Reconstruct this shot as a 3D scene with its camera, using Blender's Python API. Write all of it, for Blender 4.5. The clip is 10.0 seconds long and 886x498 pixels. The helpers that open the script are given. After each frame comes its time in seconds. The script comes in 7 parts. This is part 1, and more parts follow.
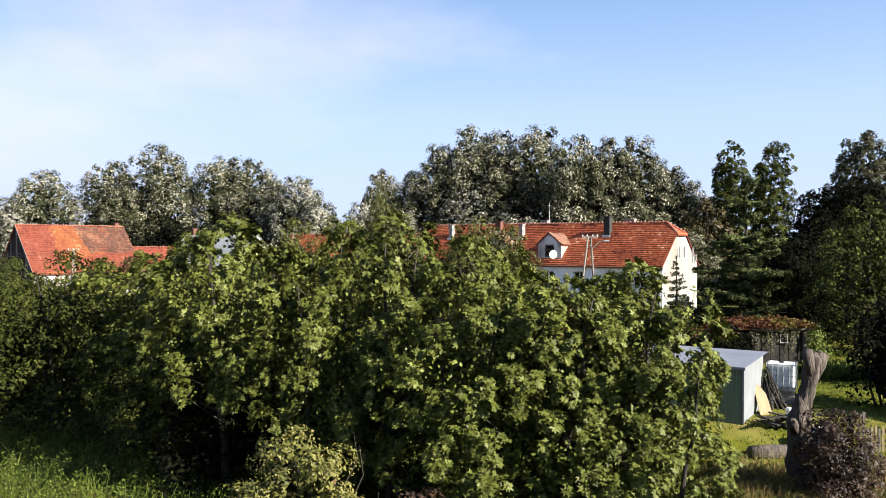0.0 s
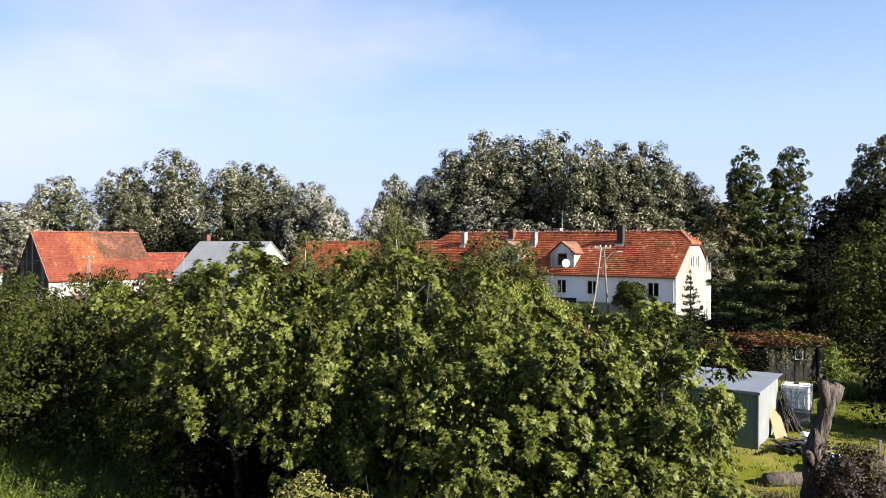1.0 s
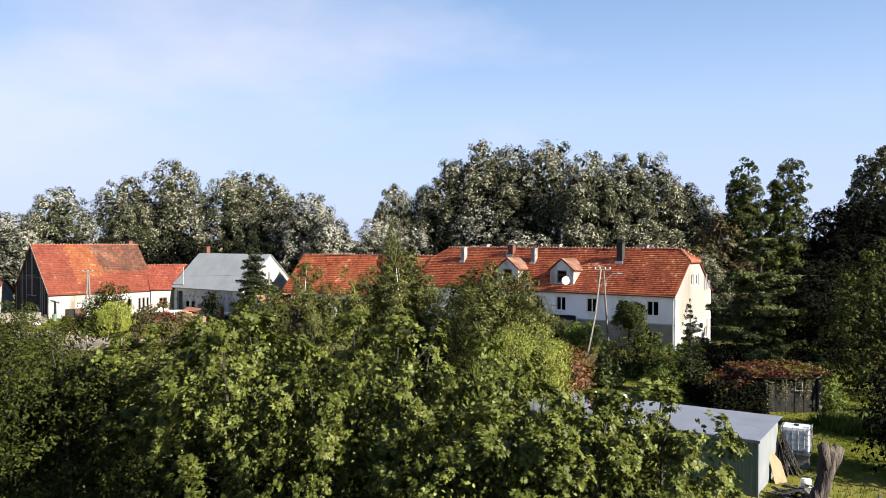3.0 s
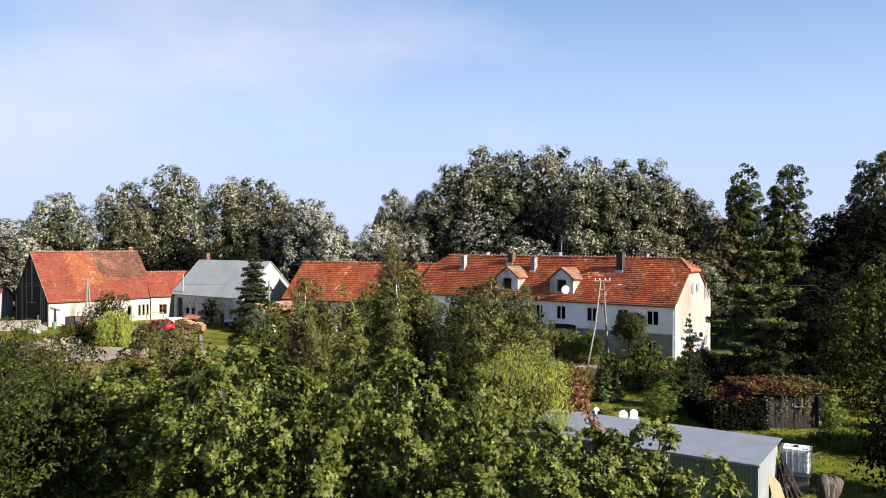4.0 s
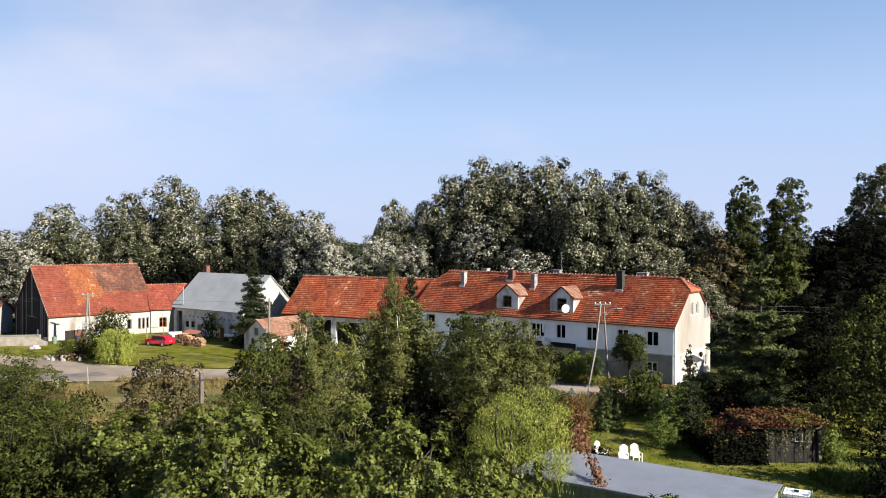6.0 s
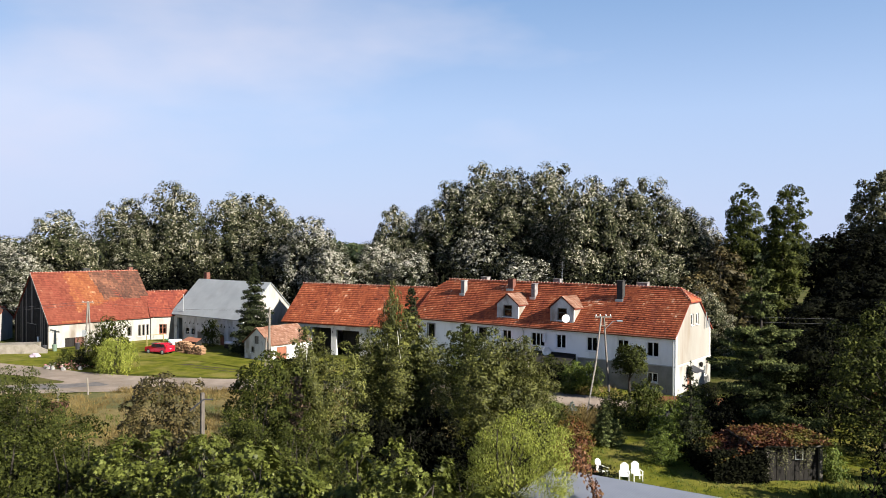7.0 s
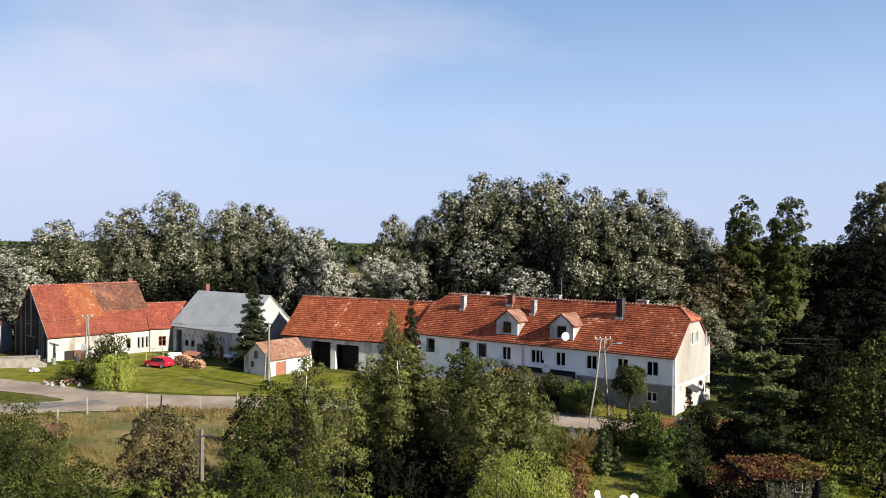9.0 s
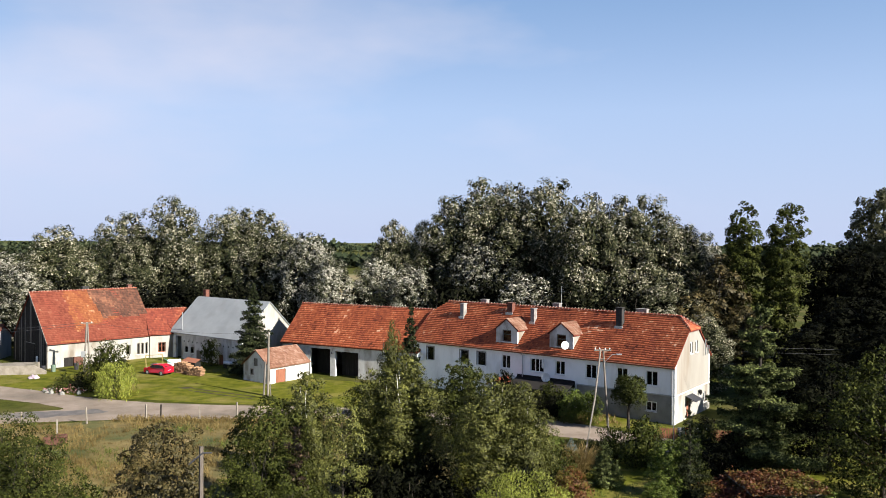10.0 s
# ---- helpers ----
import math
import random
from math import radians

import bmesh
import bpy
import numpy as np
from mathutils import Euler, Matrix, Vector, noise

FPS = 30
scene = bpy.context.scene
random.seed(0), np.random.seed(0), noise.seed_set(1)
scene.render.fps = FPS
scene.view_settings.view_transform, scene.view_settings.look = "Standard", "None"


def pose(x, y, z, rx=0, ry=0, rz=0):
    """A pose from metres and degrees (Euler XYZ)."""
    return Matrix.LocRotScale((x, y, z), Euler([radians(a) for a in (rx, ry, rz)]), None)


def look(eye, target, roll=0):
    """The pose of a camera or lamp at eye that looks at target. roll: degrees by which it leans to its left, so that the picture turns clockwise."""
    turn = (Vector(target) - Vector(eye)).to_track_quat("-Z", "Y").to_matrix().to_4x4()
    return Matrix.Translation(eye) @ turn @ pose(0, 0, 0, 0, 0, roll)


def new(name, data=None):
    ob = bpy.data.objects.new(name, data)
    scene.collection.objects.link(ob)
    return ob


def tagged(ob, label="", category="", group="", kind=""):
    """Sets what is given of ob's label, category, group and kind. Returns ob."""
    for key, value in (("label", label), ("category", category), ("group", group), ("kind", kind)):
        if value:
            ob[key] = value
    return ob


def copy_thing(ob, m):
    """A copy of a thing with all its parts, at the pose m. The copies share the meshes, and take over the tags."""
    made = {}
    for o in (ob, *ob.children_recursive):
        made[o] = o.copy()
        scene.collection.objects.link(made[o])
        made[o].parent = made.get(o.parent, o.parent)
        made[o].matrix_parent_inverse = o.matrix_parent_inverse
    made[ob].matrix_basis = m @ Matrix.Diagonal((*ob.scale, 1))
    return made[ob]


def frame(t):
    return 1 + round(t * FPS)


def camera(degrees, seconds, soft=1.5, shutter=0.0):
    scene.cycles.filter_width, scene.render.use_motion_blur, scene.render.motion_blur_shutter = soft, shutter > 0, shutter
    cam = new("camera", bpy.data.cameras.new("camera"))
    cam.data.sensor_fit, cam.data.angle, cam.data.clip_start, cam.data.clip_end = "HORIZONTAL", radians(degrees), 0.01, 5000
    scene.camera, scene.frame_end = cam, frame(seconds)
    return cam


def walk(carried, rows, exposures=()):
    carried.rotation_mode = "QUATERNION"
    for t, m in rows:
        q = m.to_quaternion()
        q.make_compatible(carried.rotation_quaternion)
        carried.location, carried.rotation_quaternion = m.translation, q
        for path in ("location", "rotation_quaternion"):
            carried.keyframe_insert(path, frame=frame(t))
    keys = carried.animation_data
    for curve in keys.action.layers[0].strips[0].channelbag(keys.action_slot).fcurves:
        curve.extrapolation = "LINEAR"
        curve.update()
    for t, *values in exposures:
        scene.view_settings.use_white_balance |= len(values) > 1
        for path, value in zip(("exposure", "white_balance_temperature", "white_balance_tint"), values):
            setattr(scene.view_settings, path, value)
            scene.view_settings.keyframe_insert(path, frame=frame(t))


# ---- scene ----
cam = camera(59.0, 10.0, soft=0.3)
METRES, EYE, TILT, LEAN, TURN = 10.4, 8.0, -0.4, -0.1, 0.0
ROWS = [
    (0.0, 0.0, 0.0, 0.0, 0.0, 0.0, -0.0),
    (0.5, 0.0002, 0.0029, 0.0461, 0.8, 0.009, -0.01),
    (1.0, 0.0005, 0.0041, 0.0935, 0.913, -0.0, -0.02),
    (1.5, 0.0003, 0.005, 0.1411, 0.904, -0.009, -0.01),
    (2.0, -0.0007, 0.0048, 0.1895, 0.895, -0.019, -0.04),
    (2.5, -0.0032, 0.0044, 0.2382, 0.876, -0.047, -0.05),
    (4.0, -0.0002, 0.0038, 0.3861, 0.876, -0.066, 0.0),
    (4.5, -0.002, 0.0034, 0.4355, 0.857, -0.075, -0.02),
    (5.0, -0.0044, 0.0024, 0.4862, 0.847, -0.094, -0.03),
    (5.5, -0.006, 0.0009, 0.5395, 0.838, -0.104, -0.05),
    (7.0, -0.0176, 0.0004, 0.7038, 0.8, -0.141, -0.14),
    (7.5, -0.0194, 0.002, 0.7537, 0.782, -0.151, -0.17),
    (8.0, -0.0203, 0.0025, 0.805, 0.772, -0.188, -0.19),
    (8.5, -0.0205, 0.0033, 0.8542, 0.772, -0.198, -0.21),
    (9.0, -0.0204, 0.0052, 0.903, 0.763, -0.217, -0.24),
    (9.5, -0.0204, 0.006, 0.9507, 0.763, -0.217, -0.26),
    (10.0, -0.0194, 0.0067, 0.999, 0.753, -0.235, -0.29),
]
walk(cam, [(t, pose(0, 0, EYE, TILT, LEAN, TURN) @ pose(METRES * x, METRES * y, METRES * z, 90 + pitch, roll, yaw)) for t, x, y, z, yaw, pitch, roll in ROWS],
     exposures=[(0.0, 1.94), (2.5, 1.84), (5.0, 1.7), (7.5, 1.63), (10.0, 1.59)])

# ---- light ----
SUN_AZ, SUN_EL = -33.0, 29.0          # degrees from +x, and above the ground
to_sun = Vector((math.cos(radians(SUN_AZ)) * math.cos(radians(SUN_EL)), math.sin(radians(SUN_AZ)) * math.cos(radians(SUN_EL)), math.sin(radians(SUN_EL))))
sun = new("sun", bpy.data.lights.new("sun", "SUN"))
sun.data.energy, sun.data.angle, sun.data.color = 5.0, radians(0.53), (1.0, 0.94, 0.84)
sun.matrix_world = look(to_sun * 100, (0, 0, 0))

world = bpy.data.worlds.new("sky")
scene.world = world
world.use_nodes = True
wn, wl = world.node_tree.nodes, world.node_tree.links
background = wn["Background"]
sky = wn.new("ShaderNodeTexSky")
sky.sky_type, sky.sun_disc = "NISHITA", False
sky.sun_elevation, sky.sun_rotation = radians(SUN_EL), radians(90 - SUN_AZ)
sky.air_density, sky.dust_density, sky.ozone_density = 1.0, 0.3, 2.0
coord = wn.new("ShaderNodeTexCoord")
stretch = wn.new("ShaderNodeMapping")
stretch.inputs["Scale"].default_value = (1.6, 1.6, 4.2)
stretch.inputs["Location"].default_value = (0.35, 0.0, 0.1)
cloud = wn.new("ShaderNodeTexNoise")
cloud.inputs["Scale"].default_value, cloud.inputs["Detail"].default_value, cloud.inputs["Roughness"].default_value = 1.5, 5.0, 0.5
veil = wn.new("ShaderNodeValToRGB")
veil.color_ramp.elements[0].position, veil.color_ramp.elements[0].color = 0.50, (0, 0, 0, 1)
veil.color_ramp.elements[1].position, veil.color_ramp.elements[1].color = 0.80, (0.9, 0.9, 0.9, 1)
axes, west = wn.new("ShaderNodeSeparateXYZ"), wn.new("ShaderNodeMath")      # more cloud towards the west
west.operation, west.inputs[1].default_value = "MULTIPLY_ADD", -0.32
low_sky = wn.new("ShaderNodeMapRange")                                        # pale haze along the horizon
low_sky.inputs["From Min"].default_value, low_sky.inputs["From Max"].default_value = 0.0, 0.34
low_sky.inputs["To Min"].default_value, low_sky.inputs["To Max"].default_value = 0.9, 0.0
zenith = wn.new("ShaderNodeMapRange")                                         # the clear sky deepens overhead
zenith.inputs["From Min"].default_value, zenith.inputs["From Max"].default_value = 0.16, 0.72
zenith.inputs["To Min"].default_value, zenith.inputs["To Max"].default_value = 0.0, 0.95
layers = []
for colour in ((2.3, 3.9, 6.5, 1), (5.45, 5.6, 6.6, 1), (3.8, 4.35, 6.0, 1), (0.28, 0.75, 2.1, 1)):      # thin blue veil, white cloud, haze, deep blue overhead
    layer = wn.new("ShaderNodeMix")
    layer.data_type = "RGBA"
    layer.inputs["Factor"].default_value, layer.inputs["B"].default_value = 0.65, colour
    layers.append(layer)
for a, b in ((coord.outputs["Generated"], stretch.inputs["Vector"]), (stretch.outputs[0], cloud.inputs["Vector"]), (coord.outputs["Generated"], axes.inputs[0]), (axes.outputs["X"], west.inputs[0]),
             (cloud.outputs["Fac"], west.inputs[2]), (west.outputs[0], veil.inputs[0]), (veil.outputs[0], layers[1].inputs["Factor"]), (axes.outputs["Z"], low_sky.inputs["Value"]), (low_sky.outputs[0], layers[2].inputs["Factor"]),
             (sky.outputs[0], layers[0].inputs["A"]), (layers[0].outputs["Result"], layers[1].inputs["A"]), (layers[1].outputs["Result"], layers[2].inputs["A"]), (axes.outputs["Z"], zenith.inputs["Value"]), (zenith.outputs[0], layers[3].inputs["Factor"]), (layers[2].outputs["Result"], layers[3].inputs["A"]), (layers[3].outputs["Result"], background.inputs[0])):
    wl.new(a, b)
background.inputs["Strength"].default_value = 0.05


# ---- materials ----
def material(name, rough=0.8, spec=0.3):
    m = bpy.data.materials.new(name)
    m.use_nodes = True
    p = m.node_tree.nodes["Principled BSDF"]
    p.inputs["Roughness"].default_value, p.inputs["Specular IOR Level"].default_value = rough, spec
    return m, m.node_tree.nodes, m.node_tree.links, p


def ramp_of(nodes, stops):
    r = nodes.new("ShaderNodeValToRGB")
    e = r.color_ramp.elements
    while len(e) < len(stops):
        e.new(0.5)
    for el, (pos, col) in zip(e, stops):
        el.position, el.color = pos, (*col, 1)
    return r


def surface(name, stops, scale=1.0, detail=6.0, rough=0.85, spec=0.25, bump=0.3, bump_scale=12.0, metal=0.0, space="Object", streak=(1, 1, 1), stain=None):
    """Noise-varied surface: a ramp of colours, an optional larger stain layer, and fine relief."""
    m, n, l, p = material(name, rough, spec)
    tc, mp, no = n.new("ShaderNodeTexCoord"), n.new("ShaderNodeMapping"), n.new("ShaderNodeTexNoise")
    mp.inputs["Scale"].default_value = streak
    no.inputs["Scale"].default_value, no.inputs["Detail"].default_value = scale, detail
    no.inputs["Roughness"].default_value = 0.62
    r = ramp_of(n, stops)
    l.new(tc.outputs[space], mp.inputs[0]), l.new(mp.outputs[0], no.inputs["Vector"]), l.new(no.outputs["Fac"], r.inputs[0])
    colour = r.outputs[0]
    if stain:
        col, sc, lo, hi = stain
        n2 = n.new("ShaderNodeTexNoise")
        n2.inputs["Scale"].default_value, n2.inputs["Detail"].default_value = sc, 5
        l.new(mp.outputs[0], n2.inputs["Vector"])
        r2 = ramp_of(n, ((lo, (0, 0, 0)), (hi, (1, 1, 1))))
        l.new(n2.outputs["Fac"], r2.inputs[0])
        mx = n.new("ShaderNodeMix")
        mx.data_type = "RGBA"
        mx.inputs["B"].default_value = (*col, 1)
        l.new(r2.outputs[0], mx.inputs["Factor"]), l.new(colour, mx.inputs["A"])
        colour = mx.outputs["Result"]
    l.new(colour, p.inputs["Base Color"])
    p.inputs["Metallic"].default_value = metal
    if bump:
        nb, b = n.new("ShaderNodeTexNoise"), n.new("ShaderNodeBump")
        nb.inputs["Scale"].default_value, nb.inputs["Detail"].default_value = bump_scale, 4
        b.inputs["Strength"].default_value, b.inputs["Distance"].default_value = bump, 0.05
        l.new(mp.outputs[0], nb.inputs["Vector"]), l.new(nb.outputs["Fac"], b.inputs["Height"]), l.new(b.outputs[0], p.inputs["Normal"])
    return m


def island_surface(name, stops, rough=0.6, spec=0.3, through_light=0.0, object_vary=0.25, patch=None, tone=1.0):
    """Each separate piece of a joined mesh takes its own colour from the ramp; patch adds a slow change over the thing."""
    m, n, l, p = material(name, rough, spec)
    g, r = n.new("ShaderNodeNewGeometry"), ramp_of(n, stops)
    fac = g.outputs["Random Per Island"]
    if patch:
        tc, no, ad = n.new("ShaderNodeTexCoord"), n.new("ShaderNodeTexNoise"), n.new("ShaderNodeMath")
        no.inputs["Scale"].default_value, no.inputs["Detail"].default_value = patch[0], 4
        ma = n.new("ShaderNodeMath")
        ma.operation = "MULTIPLY_ADD"
        ma.inputs[1].default_value, ma.inputs[2].default_value = 2.6 * patch[1], -1.3 * patch[1] + 0.2
        half = n.new("ShaderNodeMath")
        half.operation, half.inputs[1].default_value = "MULTIPLY", 0.6
        ad.operation, ad.use_clamp = "ADD", True
        l.new(tc.outputs["Object"], no.inputs["Vector"]), l.new(no.outputs["Fac"], ma.inputs[0])
        l.new(fac, half.inputs[0]), l.new(half.outputs[0], ad.inputs[0]), l.new(ma.outputs[0], ad.inputs[1])
        fac = ad.outputs[0]
    l.new(fac, r.inputs[0])
    oi, hsv, mr = n.new("ShaderNodeObjectInfo"), n.new("ShaderNodeHueSaturation"), n.new("ShaderNodeMapRange")
    mr.inputs["To Min"].default_value, mr.inputs["To Max"].default_value = tone * (1 - object_vary), tone * (1 + object_vary)
    l.new(oi.outputs["Random"], mr.inputs["Value"]), l.new(mr.outputs[0], hsv.inputs["Value"]), l.new(r.outputs[0], hsv.inputs["Color"])
    l.new(hsv.outputs[0], p.inputs["Base Color"])
    if through_light:
        tr, mix = n.new("ShaderNodeBsdfTranslucent"), n.new("ShaderNodeMixShader")
        l.new(hsv.outputs[0], tr.inputs["Color"])
        mix.inputs[0].default_value = through_light
        l.new(p.outputs[0], mix.inputs[1]), l.new(tr.outputs[0], mix.inputs[2]), l.new(mix.outputs[0], n["Material Output"].inputs["Surface"])
    return m


def plain(name, colour, rough=0.6, metal=0.0, spec=0.4):
    return surface(name, ((0.3, [c * 0.88 for c in colour]), (0.7, colour)), 6.0, rough=rough, metal=metal, spec=spec, bump=0.08)


def glass_pane(name):
    m, n, l, p = material(name, 0.04, 0.6)
    p.inputs["Base Color"].default_value = (0.012, 0.015, 0.018, 1)
    tr, mix, fr = n.new("ShaderNodeBsdfTransparent"), n.new("ShaderNodeMixShader"), n.new("ShaderNodeBsdfGlossy")
    fr.inputs["Roughness"].default_value = 0.03
    f = n.new("ShaderNodeFresnel")
    f.inputs["IOR"].default_value = 1.3
    tr.inputs["Color"].default_value = (0.75, 0.8, 0.82, 1)
    l.new(f.outputs[0], mix.inputs[0]), l.new(tr.outputs[0], mix.inputs[1]), l.new(fr.outputs[0], mix.inputs[2]), l.new(mix.outputs[0], n["Material Output"].inputs["Surface"])
    return m


M_GRASS = surface("grass_ground", ((0.25, (0.0172, 0.023, 0.00344)), (0.5, (0.043, 0.0488, 0.00689)), (0.75, (0.0689, 0.0677, 0.0143))), 0.9, spec=0.06, bump=0.8, bump_scale=9, stain=((0.0861, 0.0746, 0.0287), 0.12, 0.5, 0.68))
M_LAWN = surface("lawn_grass", ((0.22, (0.026, 0.034, 0.003)), (0.42, (0.062, 0.07, 0.006)), (0.58, (0.098, 0.1, 0.011)), (0.8, (0.15, 0.132, 0.026))), 0.75, detail=9.0, spec=0.06, bump=0.9, bump_scale=11, stain=((0.16, 0.135, 0.04), 0.22, 0.5, 0.72))
M_MEADOW = surface("dry_meadow", ((0.25, (0.0704, 0.0531, 0.0173)), (0.5, (0.125, 0.0935, 0.0325)), (0.75, (0.168, 0.13, 0.0514))), 0.8, bump=0.9, bump_scale=7, stain=((0.045, 0.055, 0.014), 0.16, 0.45, 0.62))
M_ROAD = surface("gravel_road", ((0.25, (0.134, 0.104, 0.0807)), (0.5, (0.202, 0.162, 0.128)), (0.8, (0.256, 0.212, 0.175))), 0.5, bump=0.4, bump_scale=20, stain=((0.114, 0.0943, 0.074), 0.14, 0.48, 0.7))
M_FIELD = surface("stubble_field", ((0.3, (0.131, 0.105, 0.0459)), (0.6, (0.197, 0.157, 0.0787))), 0.05, bump=0.0, stain=((0.0787, 0.0918, 0.0262), 0.012, 0.45, 0.6))
# whitewash raised for the shaded front; limewash and cream dimmed for sunlit walls
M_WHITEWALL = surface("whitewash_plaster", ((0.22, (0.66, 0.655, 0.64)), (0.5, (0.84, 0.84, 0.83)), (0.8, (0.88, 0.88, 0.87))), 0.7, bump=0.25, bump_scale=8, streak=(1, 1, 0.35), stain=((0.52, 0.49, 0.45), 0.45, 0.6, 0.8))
M_LIMEWASH_DIMMED = surface("sun_dimmed_stained_limewash", ((0.25, (0.181, 0.17, 0.147)), (0.5, (0.279, 0.268, 0.245)), (0.8, (0.325, 0.317, 0.298))), 0.8, bump=0.3, bump_scale=8, streak=(1, 1, 0.3), stain=((0.151, 0.128, 0.102), 0.5, 0.52, 0.72))
M_CREAM_DIMMED = surface("sun_dimmed_cream_plaster", ((0.25, (0.193, 0.179, 0.155)), (0.55, (0.23, 0.217, 0.193)), (0.8, (0.262, 0.248, 0.224))), 0.5, bump=0.2, bump_scale=8, streak=(1, 1, 0.3), stain=((0.172, 0.144, 0.114), 0.4, 0.5, 0.75))
M_GREYPLINTH = surface("grey_render", ((0.25, (0.176, 0.171, 0.162)), (0.6, (0.257, 0.25, 0.236)), (0.8, (0.338, 0.331, 0.311))), 0.8, bump=0.3, bump_scale=10, stain=((0.135, 0.128, 0.115), 0.5, 0.52, 0.72))
M_OLDWALL = surface("flaking_plaster", ((0.30, (0.20, 0.18, 0.16)), (0.43, (0.50, 0.49, 0.465)), (0.8, (0.66, 0.655, 0.64))), 1.4, bump=0.5, bump_scale=9, streak=(1, 1, 0.5), stain=((0.26, 0.235, 0.205), 0.6, 0.52, 0.7))
M_TILE = island_surface("red_clay_tile", ((0.0, (0.0954, 0.0284, 0.0178)), (0.2, (0.233, 0.0587, 0.0297)), (0.7, (0.36, 0.0961, 0.0416)), (0.9, (0.445, 0.152, 0.0743)), (1.0, (0.615, 0.344, 0.218))), 0.85, 0.15, 0, 0.06, (0.45, 0.5), tone=1)
M_TILE_DEEP = island_surface("deep_red_tile", ((0.0, (0.15, 0.036, 0.022)), (0.5, (0.24, 0.062, 0.038)), (0.88, (0.28, 0.085, 0.05)), (1.0, (0.52, 0.30, 0.2))), 0.85, 0.15, 0, 0.06, (0.5, 0.35), tone=0.541)
M_FELT = plain("roofing_felt", (0.022, 0.02, 0.019), 0.95, 0.0, 0.1)
M_TILE_BRIGHT = island_surface("orange_clay_tile", ((0.0, (0.19, 0.05, 0.022)), (0.4, (0.27, 0.08, 0.030)), (0.75, (0.33, 0.115, 0.042)), (1.0, (0.56, 0.34, 0.20))), 0.8, 0.2, 0, 0.06, (0.5, 0.25), tone=0.525)
M_TILE_OLD = island_surface("old_brown_tile", ((0.0, (0.07, 0.033, 0.024)), (0.5, (0.14, 0.062, 0.04)), (1.0, (0.28, 0.125, 0.075))), 0.85, 0.2, 0, 0.06, (0.5, 0.6), tone=0.574)
M_TILE_RED = island_surface("dark_red_tile", ((0.0, (0.13, 0.026, 0.018)), (0.6, (0.22, 0.05, 0.028)), (1.0, (0.34, 0.12, 0.06))), 0.8, 0.2, 0, 0.06, (0.4, 0.5), tone=0.75)
M_TILE_PALE = island_surface("faded_pink_tile", ((0.0, (0.14, 0.065, 0.042)), (0.5, (0.24, 0.125, 0.085)), (1.0, (0.34, 0.22, 0.17))), 0.9, 0.1, 0, 0.06, (0.6, 0.5), tone=0.607)
M_MORTAR = surface("ridge_mortar", ((0.35, (0.16, 0.08, 0.055)), (0.65, (0.40, 0.32, 0.26))), 5.0, bump=0.3)
M_SHEET = surface("grey_roof_sheet", ((0.3, (0.199, 0.214, 0.221)), (0.7, (0.251, 0.266, 0.273))), 0.5, rough=0.55, spec=0.4, bump=0.1, stain=((0.177, 0.181, 0.184), 0.3, 0.5, 0.75))
M_ZINC = surface("pale_corrugated_steel", ((0.3, (0.138, 0.148, 0.177)), (0.7, (0.177, 0.19, 0.223))), 0.8, rough=0.5, metal=0.2, spec=0.5, bump=0.1, stain=((0.118, 0.121, 0.131), 0.5, 0.55, 0.8))
M_GREENSTEEL = surface("green_corrugated_steel", ((0.3, (0.0853, 0.125, 0.0918)), (0.7, (0.125, 0.171, 0.125))), 1.0, rough=0.5, spec=0.4, bump=0.1, stain=((0.164, 0.171, 0.131), 0.8, 0.55, 0.8))
M_BLUESTEEL = surface("grey_blue_steel", ((0.3, (0.139, 0.148, 0.152)), (0.7, (0.189, 0.201, 0.205))), 1.0, rough=0.5, spec=0.4, bump=0.1)
M_BRICK = surface("chimney_brick", ((0.3, (0.062, 0.031, 0.0248)), (0.7, (0.161, 0.062, 0.0434))), 5.0, bump=0.5, bump_scale=15)
M_GREYCHIM = surface("sooty_render", ((0.3, (0.10, 0.09, 0.09)), (0.7, (0.26, 0.24, 0.23))), 3.0, bump=0.4)
M_BLACKCHIM = surface("black_flue", ((0.3, (0.018, 0.018, 0.018)), (0.7, (0.04, 0.038, 0.036))), 4.0, bump=0.2)
M_DARKWOOD = surface("weathered_black_boards", ((0.3, (0.007, 0.006, 0.005)), (0.6, (0.016, 0.014, 0.012)), (0.8, (0.05, 0.043, 0.037))), 2.0, streak=(3, 3, 0.25), bump=0.5)
M_GREYWOOD = surface("weathered_grey_wood", ((0.3, (0.0825, 0.0713, 0.06)), (0.7, (0.203, 0.184, 0.161))), 3.0, streak=(4, 4, 0.3), bump=0.5)
M_BROWNWOOD = surface("red_brown_boards", ((0.3, (0.13, 0.05, 0.03)), (0.7, (0.25, 0.10, 0.06))), 3.0, streak=(4, 4, 0.3), bump=0.4)
M_PALEWOOD = surface("pale_plywood", ((0.3, (0.16, 0.12, 0.07)), (0.7, (0.25, 0.195, 0.12))), 2.0, streak=(3, 3, 0.4), bump=0.2)
M_LOGEND = island_surface("sawn_log_ends", ((0, (0.112, 0.06, 0.0319)), (0.6, (0.223, 0.132, 0.0754)), (1, (0.341, 0.228, 0.139))), 0.85, 0.2)
M_OLDPOST = surface("old_grey_brown_post", ((0.3, (0.055, 0.046, 0.038)), (0.7, (0.13, 0.112, 0.095))), 3.0, streak=(4, 4, 0.4), bump=0.6, bump_scale=10)
